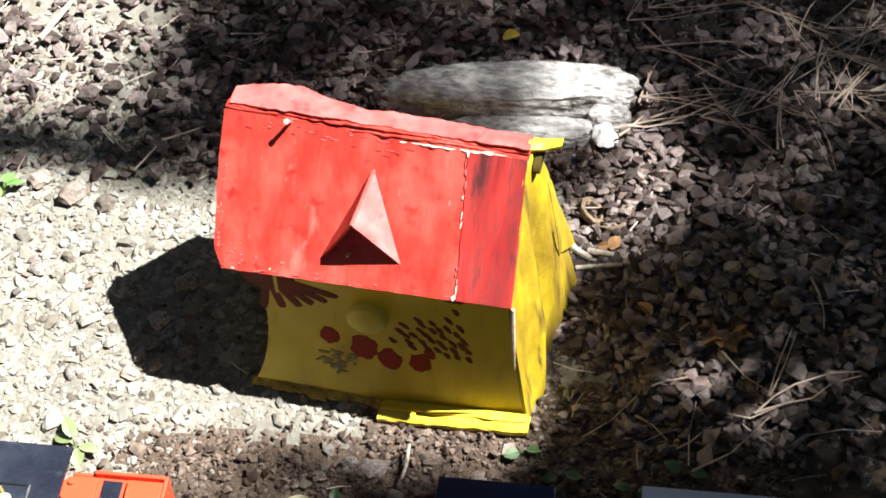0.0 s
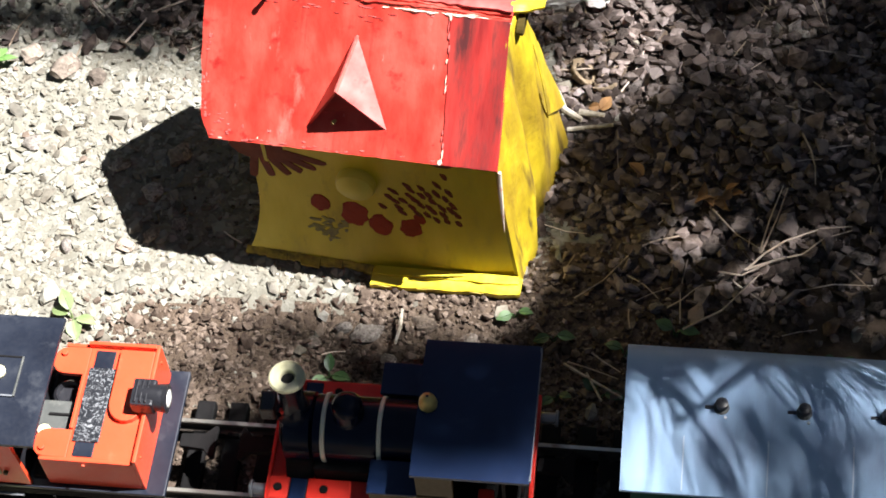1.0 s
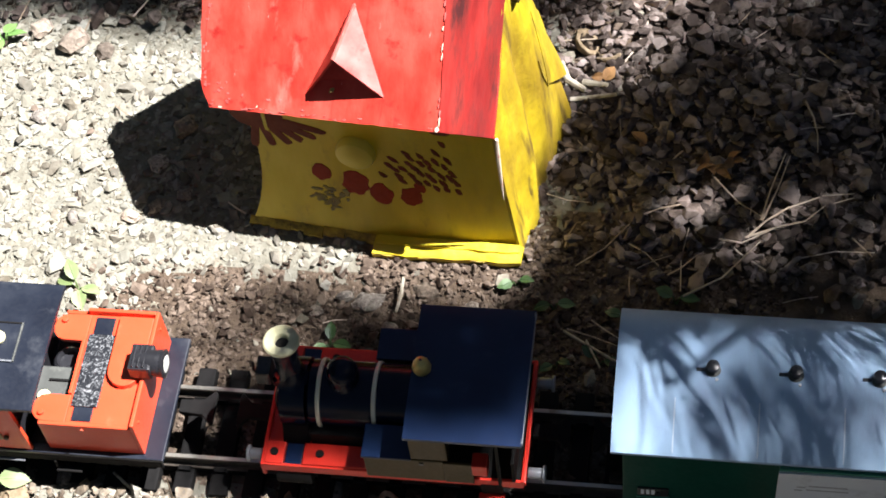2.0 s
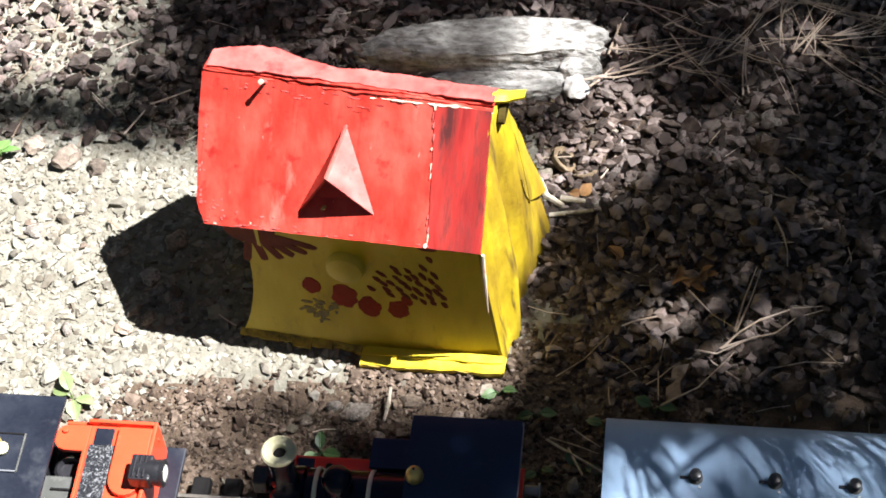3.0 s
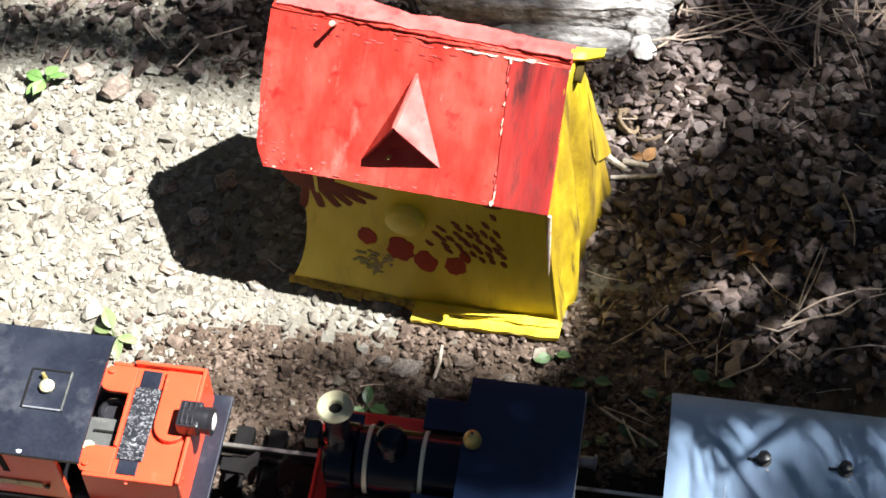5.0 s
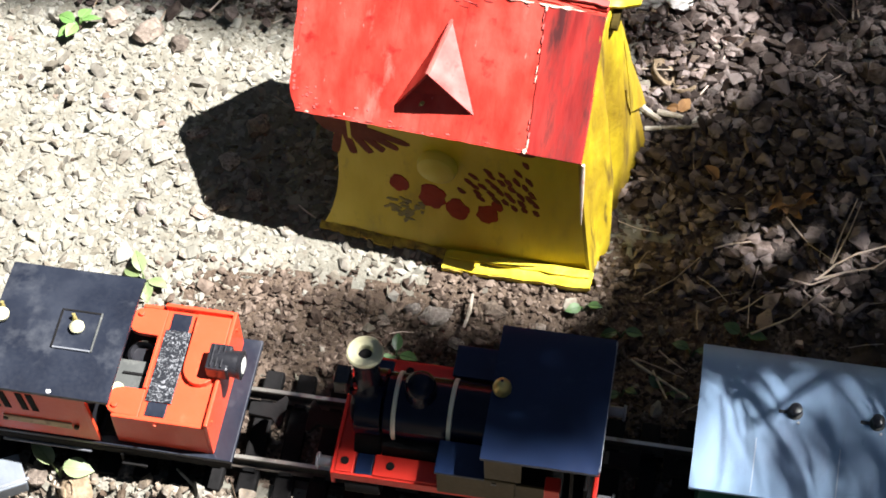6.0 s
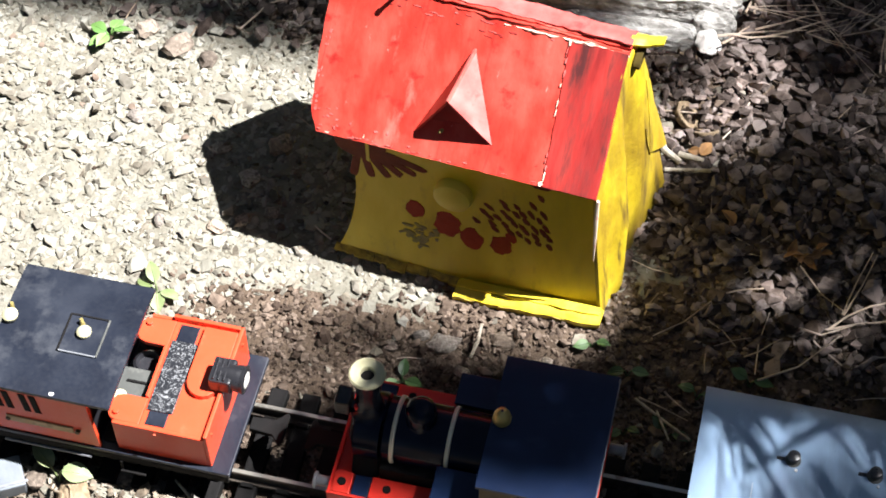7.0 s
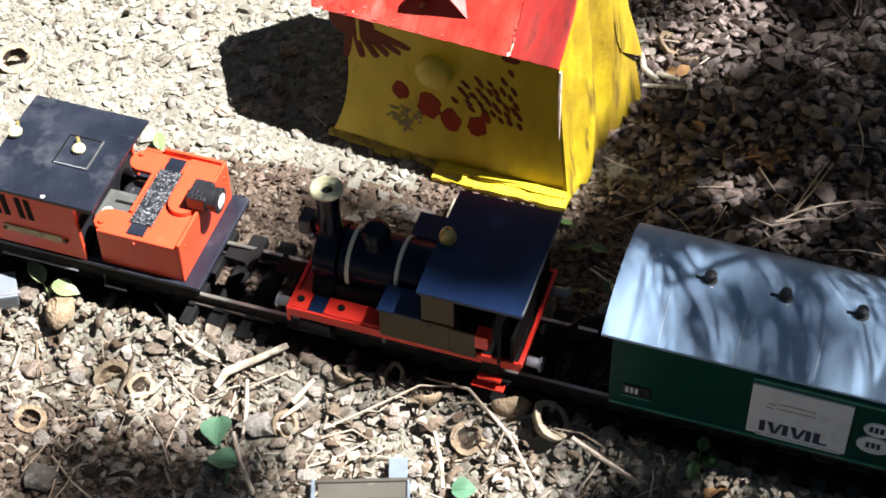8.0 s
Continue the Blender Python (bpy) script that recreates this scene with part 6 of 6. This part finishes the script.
def build_needles():
    needle_group("bunch of long dry pine needles on dark gravel", ((228, 496, 293, 437), (231, 470, 297, 448), (226, 467, 312, 483), (277, 447, 336, 425), (336, 463, 404, 509),
                 (309, 417, 352, 476), (327, 382, 329, 440), (331, 384, 330, 438), (358, 488, 356, 427), (362, 480, 353, 430), (401, 520, 336, 446), (287, 528, 344, 503), (267, 496, 272, 468), (361, 540, 340, 486)), 0.0008, 1)
    needle_group("dry forked pine needles lying on dark chips", ((278, 118, 301, 135, 323, 160), (323, 179, 329, 204, 337, 229), (324, 179, 333, 203, 340, 228), (315, 164, 326, 178, 339, 189, 361, 198, 380, 203),
                 (314, 164, 334, 174, 350, 181, 362, 190, 380, 200), (295, 160, 312, 161, 330, 171), (349, 272, 357, 231)), 0.0008, 2)
    needle_group("thin dry needles on shaded brown soil", ((293, 207, 309, 192, 323, 180), (268, 134, 289, 151), (210, 91, 225, 87, 241, 80), (224, 97, 232, 93, 242, 85)), 0.0006, 4)
    needle_group("sunlit dry pine needles beside the grey rock", ((214, 390, 243, 403, 274, 411), (218, 383, 235, 407), (239, 402, 285, 426), (247, 398, 293, 424), (236, 416, 236, 454), (230, 415, 242, 460), (222, 392, 262, 400)), 0.0009, 3)
    # thin thatch of needles that come in pairs
    rnd = random.Random(52)
    for _ in range(26):
        x, y = rnd.uniform(0.215, 0.43), rnd.uniform(0.395, 0.545)
        rows = []
        for _ in range(2):
            a = radians(rnd.gauss(15, 38))
            ln = rnd.uniform(40, 95)
            for k in range(2):
                b = a + k * rnd.uniform(0.04, 0.12)
                rows.append((x * 1000, y * 1000, x * 1000 + ln * math.cos(b), y * 1000 + ln * math.sin(b)))
        needle_group("loose pair of long dry pine needles on dark gravel", rows, 0.00046, rnd.randrange(9999))
    # loose litter of short needles and straws
    rnd = random.Random(8)
    bm = bmesh.new()
    for _ in range(420):
        x, y = rnd.uniform(-0.27, 0.46), rnd.uniform(-0.19, 0.54)
        if in_house(x, y) or abs(y) < 0.05 or (x < 0.0 and 0.1 < y < 0.33 and rnd.random() < 0.8) or (0.04 < y < 0.16 and x < 0.22 and rnd.random() < 0.85):
            continue
        a, ln = rnd.uniform(0, 6.28), rnd.uniform(0.006, 0.026)
        z = ground_z(x, y) + 0.0045
        dx, dy = math.cos(a) * ln, math.sin(a) * ln
        tube([(x - dx, y - dy, z + rnd.uniform(-0.001, 0.003)), (x + 0.1 * dy, y - 0.1 * dx, z + 0.001), (x + dx, y + dy, z + rnd.uniform(-0.001, 0.003))], rnd.uniform(0.0003, 0.0007), 4, bm)
    brown = bmesh.new()
    for _ in range(80):
        x, y = rnd.uniform(-0.15, 0.30), rnd.uniform(-0.16, -0.05)
        a, ln, bend = rnd.uniform(0, 6.28), rnd.uniform(0.005, 0.018), rnd.uniform(-0.5, 0.5)
        z = ground_z(x, y) + 0.0075
        dx, dy = math.cos(a) * ln, math.sin(a) * ln
        tube([(x - dx, y - dy, z), (x + bend * dy, y - bend * dx, z + rnd.uniform(0.0, 0.003)), (x + dx, y + dy, z - 0.001)], rnd.uniform(0.0003, 0.0008), 4, brown)
    tagged(part("dry_fibres", brown, M_HUSK), "brown dry fibres and stalks among the pebbles", "litter", kind="stuff")
    tagged(part("straw_litter", bm, M_NEEDLE), "short dry straws and needle bits on the ground", "litter", kind="stuff")


def stick(name, rows, radii, m, label):
    pts = [(rows[i] * MM, rows[i + 1] * MM) for i in range(0, len(rows), 2)]
    bm = tube([(x, y, ground_z(x, y) + 0.0095 + 0.002 * math.sin(3 * k)) for k, (x, y) in enumerate(pts)], radii, 8)
    o = part(name, bm, m, None, "", True)
    tagged(o, label, "stick", "fallen sticks")


def build_sticks():
    stick("stick", (17, -76, 21, -66, 36, -56, 53, -44), [0.0019, 0.0029, 0.0024, 0.0020], M_STICK, "bleached pale stick on pebbles beside the track")
    stick("stick", (-42, -32, -10, -56, 2, -59, 14, -61), [0.0009, 0.0012, 0.0016, 0.0012], M_STICK, "thin pale forked stick on pebbles")
    stick("stem", (35, -68, 41, -84, 46, -103), [0.0011, 0.0013, 0.0010], M_STICK, "thin pale plant stem on pebbles")
    stick("stem", (140, -39, 169, -44, 199, -60, 227, -90), [0.0007, 0.0010, 0.0010, 0.0008], M_NEEDLE, "long dry brown stem across the pebbles")
    stick("stem", (91, -84, 115, -65, 140, -49, 159, -46), [0.0006, 0.0007, 0.0007, 0.0005], M_NEEDLE, "long dry brown stem across the pebbles")
    stick("stem", (236, -55, 258, -61, 281, -67), [0.0014, 0.0014, 0.0012], M_NEEDLE, "dry straw on shaded pebbles")
    stick("stem", (156, -70, 166, -88, 172, -103), [0.0013, 0.0015, 0.0012], M_STICK, "thin pale plant stem on pebbles")
    stick("husk", (75, -69, 70, -77, 64, -86), [0.0010, 0.0016, 0.0009], M_NEEDLE, "dry curled husk on pebbles")
    stick("husk", (67, -74, 75, -58), [0.0018, 0.0014], M_NEEDLE, "dry curled husk on pebbles")
    stick("stem", (-25, -105, -27, -99, -18, -91, -14, -79), [0.0009, 0.0011, 0.0012, 0.0008], M_STICK, "pale hooked stem on sunlit pebbles")
    stick("stem", (40, -103, 51, -120, 68, -140), [0.0012, 0.0014, 0.0012], M_NEEDLE, "dry brown stem on dark soil")
    stick("stick", (-209, 442, -195, 485), [0.0024, 0.0018], M_STICK, "pale straight stick on sunlit gravel")
    stick("stem", (-145, 364, -122, 342), [0.0008, 0.0006], M_STICK, "thin dry stem on shaded gravel")
    stick("stem", (-112, 325, -98, 353, -69, 371), [0.0007, 0.0007, 0.0005], M_NEEDLE, "thin bent dry stem on shaded gravel")
    stick("stick", (106, 122, 106, 110, 104, 99), [0.0010, 0.0013, 0.0009], M_STICK, "short pale twig on dark soil")
    stick("root", (189, 301, 194, 287, 206, 280), [0.0018, 0.0026, 0.0020], M_STICK, "short white root beside the house wall")
    stick("root", (204, 286, 221, 283), [0.0024, 0.0016], M_STICK, "short white root on dark chips")
    stick("root", (197, 271, 227, 275), [0.0016, 0.0013], M_STICK, "short pale root on dark chips")
    stick("stem", (208, 92, 244, 66), [0.0009, 0.0008], M_STICK, "thin dry stem beside the track")
    stick("stem", (222, 86, 232, 62), [0.0008, 0.0007], M_STICK, "thin dry stem beside the track")


def build_shell(x, y, r, tilt, turn, label, dark=True, deep=0.45):
    """Half of a broken nut: a wrinkled bowl whose broken face shows a thick rim and two hollow chambers beside a wavy ridge."""
    e = tagged(empty("nut_shell", pose(x, y, ground_z(x, y) + r * 0.55, tilt, 0, turn)), label, "nut shell", "nut shells")
    own = random.Random(int(x * 1e4) + int(y * 1e4))
    seed, seg = own.uniform(0, 50), 30

    def rim_at(t):
        return 1 + 0.16 * noise.noise(Vector((math.cos(t) * 1.3, math.sin(t) * 1.3, seed))) + 0.06 * noise.noise(Vector((math.cos(t) * 5, math.sin(t) * 5, seed + 9)))

    def face(rad, t):
        """The height of the broken face at rad, t."""
        px, py = rad * math.cos(t), rad * math.sin(t)
        bend = 0.10 * math.sin(3.0 * px + seed)
        ridge = math.exp(-((py - bend) / 0.11) ** 2)
        side = 0.5 + 0.5 * noise.noise(Vector((px * 1.8, py * 1.8, seed + 4)))
        hollow = smoothstep(0.68, 0.42, rad) * (1 - 0.85 * ridge) * (0.55 + 0.75 * side)
        return 0.10 * noise.noise(Vector((px * 2.2, py * 2.2, seed + 2))) - 2.0 * deep * hollow
    bm = bmesh.new()
    rows = []
    for rad, z in ((0.12, -0.80), (0.52, -0.70), (0.82, -0.45), (0.99, -0.14)):
        rows.append([bm.verts.new((1.14 * r * rad * rim_at(t) * math.cos(t), r * rad * rim_at(t) * math.sin(t), r * (z + 0.05 * noise.noise(Vector((math.cos(t) * 4, math.sin(t) * 4, z * 6 + seed)))))) for t in (2 * math.pi * i / seg for i in range(seg))])
    for rad in (0.97, 0.88, 0.78, 0.66, 0.54, 0.40, 0.26, 0.12):
        rows.append([bm.verts.new((1.14 * r * rad * rim_at(t) * math.cos(t), r * rad * rim_at(t) * math.sin(t), r * face(rad, t))) for t in (2 * math.pi * i / seg for i in range(seg))])
    for a, b in zip(rows, rows[1:]):
        for i in range(seg):
            bm.faces.new((a[i], a[(i + 1) % seg], b[(i + 1) % seg], b[i]))
    bm.faces.new(rows[0][::-1])
    bm.faces.new(rows[-1])
    shell = part("shell", bm, M_SHELL, e, "", True)
    if dark:
        shell.data.materials.append(M_SHELLSHADE)
        # deep faces take a darker colour: shade painted into the hollows
        for f in shell.data.polygons:
            if math.hypot(f.center.x / 1.14, f.center.y) < 0.75 * r and f.center.z < -0.42 * deep * r and f.normal.z > 0.05:
                f.material_index = 1


def leaf(parent, length, width, m, place, cup=0.25):
    def shape(s, t):
        x = length * s
        w = width * math.sin(math.pi * min(1, 0.06 + 0.94 * s) ** 0.8) * (t - 0.5)
        return (x, w, cup * abs(w) * 0.8 + length * 0.10 * math.sin(2.6 * s))
    o = part("leaf", sheet(8, 6, shape, (0, 0, -0.0003)), m, parent, "", True)
    o.matrix_local = place
    vein = part("leaf_vein", tube([Vector(shape(s, 0.5)) + Vector((0, 0, 0.0002)) for s in (0.02, 0.3, 0.6, 0.95)], [0.0004, 0.0003, 0.0002, 0.0001], 4), m, o)
    return o


def build_plant(x, y, leaves, m, label, size=0.018, seed=0, up=0.008):
    """A seedling: thin stalks, each with a leaf."""
    rnd = random.Random(seed)
    size *= 0.66
    e = tagged(empty("seedling", pose(x, y, ground_z(x, y))), label, "plant", "seedlings")
    for k in range(leaves):
        a = 360.0 * k / leaves + rnd.uniform(-35, 35)
        h = up * rnd.uniform(0.6, 1.2)
        tip = Vector((0.25 * size * math.cos(radians(a)), 0.25 * size * math.sin(radians(a)), h))
        part("stalk", tube([(0, 0, -0.002), tip * 0.6 + Vector((0, 0, h * 0.2)), tip], [0.0008, 0.0006, 0.0005], 5), m, e)
        leaf(e, size * rnd.uniform(0.8, 1.1), size * rnd.uniform(0.55, 0.75), m, Matrix.Translation(tip) @ pose(0, 0, 0, rnd.uniform(-20, 20), rnd.uniform(-15, 25), a))


def big_leaf(x, y, length, width, turn, label):
    """A single broad leaf on a bent stalk."""
    e = tagged(empty("seedling", pose(x, y, ground_z(x, y))), label, "plant", "seedlings")
    part("stalk", tube([(0.004, -0.010, 0.001), (0.003, -0.004, 0.007), (0, 0, 0.010)], [0.0010, 0.0009, 0.0007], 6), M_BLUELEAF, e)
    leaf(e, length, width * 1.25, M_BLUELEAF, Matrix.Translation((0, 0, 0.010)) @ pose(-0.4 * length * math.cos(radians(turn)), -0.4 * length * math.sin(radians(turn)), 0, 12, 4, turn), 0.35)


def build_litter():
    build_shell(-0.0480, -0.0860, 0.0110, 34, 35, "broken walnut shell half lying on sunlit pebbles")
    build_shell(-0.0290, -0.0850, 0.0085, 30, 80, "small pale nut with a dark hole on pebbles", True, 0.30)
    build_shell(0.2220, -0.0480, 0.0125, 36, 100, "brown walnut shell half with dark chambers beside the track")
    build_shell(0.176, -0.066, 0.0105, 24, 50, "pale cracked nut with a dark hole on pebbles", True, 0.25)
    build_shell(0.195, -0.041, 0.0110, 75, 200, "grey weathered nut shell tipped on its side", False)
    build_shell(0.120, -0.041, 0.0085, 40, 300, "brown curled nut shell beside the track")
    build_shell(0.067, -0.086, 0.0085, 42, 70, "tan curled husk with a dark hollow on pebbles", True, 0.6)
    build_shell(0.092, -0.048, 0.0075, 30, 150, "brown broken husk on pebbles", True, 0.5)
    build_shell(-0.084, -0.128, 0.0090, 25, 10, "brown broken husk on sunlit pebbles", True, 0.5)
    build_shell(0.145, -0.050, 0.0080, 50, 210, "grey-brown broken husk on pebbles", True, 0.5)
    build_shell(-0.2417, 0.1629, 0.0120, 30, 40, "brown walnut shell half on sunlit grit")
    build_shell(0.2050, 0.3230, 0.0105, 36, 105, "pale walnut shell half on dark chips")
    build_shell(0.2190, 0.3130, 0.0075, 40, 200, "broken nut shell on dark chips", False)
    build_shell(0.1930, 0.3850, 0.0065, 20, 0, "small pale ring-like shell beside the grey rock", False, 0.3)
    build_shell(0.1820, 0.3660, 0.0065, 20, 60, "small pale ring-like shell beside the grey rock", False, 0.3)
    build_shell(-0.0950, -0.0560, 0.0115, 150, 120, "grey ridged nut shell lying face down on pale pebbles", False)
    big_leaf(0.0300, -0.1030, 0.0210, 0.0160, -70, "broad bluish green leaf over dark soil")
    big_leaf(0.0430, -0.1240, 0.0190, 0.0150, 190, "round bluish green leaf over dark soil")
    big_leaf(0.1830, -0.1010, 0.0150, 0.0110, 20, "small bluish green leaf on pebbles")
    build_plant(0.310, -0.050, 3, M_LEAF, "small green seedling beside the track", 0.020, 3, 0.012)
    build_plant(-0.1010, 0.1050, 4, M_PALELEAF, "pale green sunlit seedling beside the orange locomotive", 0.023, 4, 0.007)
    build_plant(-0.1075, -0.0475, 2, M_PALELEAF, "pale green sunlit seedling beside the track", 0.026, 5, 0.012)
    build_plant(-0.201, 0.3035, 5, M_FRESHLEAF, "leafy green weed at the edge of sunlit grit", 0.021, 6, 0.008)
    build_plant(0.231, 0.074, 2, M_LEAF, "heart-leaved green seedling behind the track", 0.019, 7)
    build_plant(0.205, 0.067, 2, M_LEAF, "small green seedling behind the track", 0.014, 8)
    build_plant(0.175, 0.129, 2, M_LEAF, "dark green seedling beside the house foot", 0.016, 9)
    build_plant(0.200, 0.113, 2, M_LEAF, "dark green seedling on shaded soil", 0.017, 10)
    build_plant(0.274, 0.121, 2, M_LEAF, "dark green seedling on shaded soil", 0.017, 11)
    build_plant(0.244, 0.105, 2, M_LEAF, "dark green seedling behind the wagon", 0.016, 12)
    build_plant(0.066, 0.076, 3, M_LEAF, "dark green seedling behind the steam locomotive", 0.018, 13, 0.004)
    build_plant(0.372, 0.110, 2, M_LEAF, "dark green seedling behind the wagon", 0.015, 14)
    # dead leaves and a yellow petal
    for x, y, s, turn, label in ((0.248, 0.238, 0.013, 140, "small brown dead leaf on dark chips"), (0.218, 0.290, 0.012, 60, "dry brown leaf scrap on dark chips"),
                                 (0.324, -0.060, 0.012, 250, "tan dead leaf on shaded pebbles")):
        e = tagged(empty("dead_leaf", pose(x, y, ground_z(x, y) + 0.007, 8, -6, turn)), label, "dead leaf", "dead leaves")
        leaf(e, s, s * 0.7, M_DEADLEAF, pose(0, 0, 0, 10, 0, 0), 0.6)
        leaf(e, s * 0.7, s * 0.5, M_DEADLEAF, pose(0.002, 0.002, 0.001, -35, 10, 130), 0.7)
    e = tagged(empty("dead_leaf", pose(0.282, 0.214, ground_z(0.282, 0.214) + 0.012, 4, -4, 8)), "crumpled lacy amber dead leaf on dark chips", "dead leaf", "dead leaves")
    rnd = random.Random(77)
    for k in range(9):
        u = k / 8
        leaf(e, rnd.uniform(0.009, 0.014) * (1 - 0.35 * u), rnd.uniform(0.006, 0.009) * (1 - 0.3 * u), M_DEADLEAF,
             pose(0.024 * u, rnd.uniform(-0.004, 0.005), rnd.uniform(-0.001, 0.003), rnd.uniform(-50, 50), rnd.uniform(-25, 20), rnd.uniform(-70, 70)), 0.7)
    e = tagged(empty("petal", pose(0.1346, 0.4771, ground_z(0.1346, 0.4771) + 0.010, 0, -10, 10)), "bright yellow fallen petal on dark gravel", "petal")
    leaf(e, 0.014, 0.010, M_YELLOWLEAF, pose(-0.006, 0, 0), 0.6)
    # broken blue-grey block beside the track
    bm = box(-0.014, 0.014, -0.0095, 0.0095, -0.006, 0.008, 0.0012)
    for v in bm.verts:
        v.co += Vector((0.0012 * wob(v.co.x, v.co.y, 90), 0.0012 * wob(v.co.y, v.co.z, 90, 2), 0.0006 * wob(v.co.x, v.co.z, 90, 5)))
    block = part("slate_block", bm, M_SLATE)
    block.matrix_world = pose(-0.1400, -0.0560, ground_z(-0.1400, -0.0560) + 0.010, 6, 4, 32)
    tagged(block, "broken blue-grey slate block on pebbles beside the track", "block")
    groove = part("groove", box(-0.015, 0.015, -0.0085, -0.0068, 0.0078, 0.0086, 0.0002), M_GREYMETAL, block)



def build_lid():
    """A clear plastic lid lying on the pebbles, with a grey-blue rim."""
    clear = bpy.data.materials.new("clear_plastic")
    clear.use_nodes = True
    b = clear.node_tree.nodes["Principled BSDF"]
    b.inputs["Base Color"].default_value = (0.14, 0.13, 0.11, 1)
    b.inputs["Transmission Weight"].default_value = 0.55
    b.inputs["Roughness"].default_value = 0.42
    b.inputs["IOR"].default_value = 1.3
    rim = mat("grey_blue_plastic_rim", [(0.11, 0.14, 0.17), (0.18, 0.21, 0.25)], 0.4, 80, 5, 0.2, 400)
    x, y = 0.1325, -0.1325
    lid = tagged(empty("plastic_lid", pose(x, y, ground_z(x, y) + 0.008, 2, -2, 18)), "clear plastic lid with grey-blue rim on pebbles", "lid")
    part("lid_pane", box(-0.026, 0.026, -0.022, 0.019, 0.0, 0.0012, 0.0004), clear, lid).visible_shadow = False
    for a, c, d, f in ((-0.028, 0.028, 0.019, 0.0212), (-0.028, 0.028, -0.0242, -0.022)):
        part("rim", box(a, c, d, f, -0.003, 0.0026, 0.0006), clear, lid)
    for a, c in ((-0.0302, -0.028), (0.026, 0.0275)):
        part("rim", box(a, c, -0.024, 0.021, -0.003, 0.0026, 0.0006), rim, lid, "grey-blue rim")
    part("lid_tab", box(0.015, 0.026, 0.0215, 0.036, -0.001, 0.0012, 0.0004), rim, lid, "grey-blue tab")


build_lid()
build_rock()
build_stones()
build_needles()
build_sticks()
build_litter()
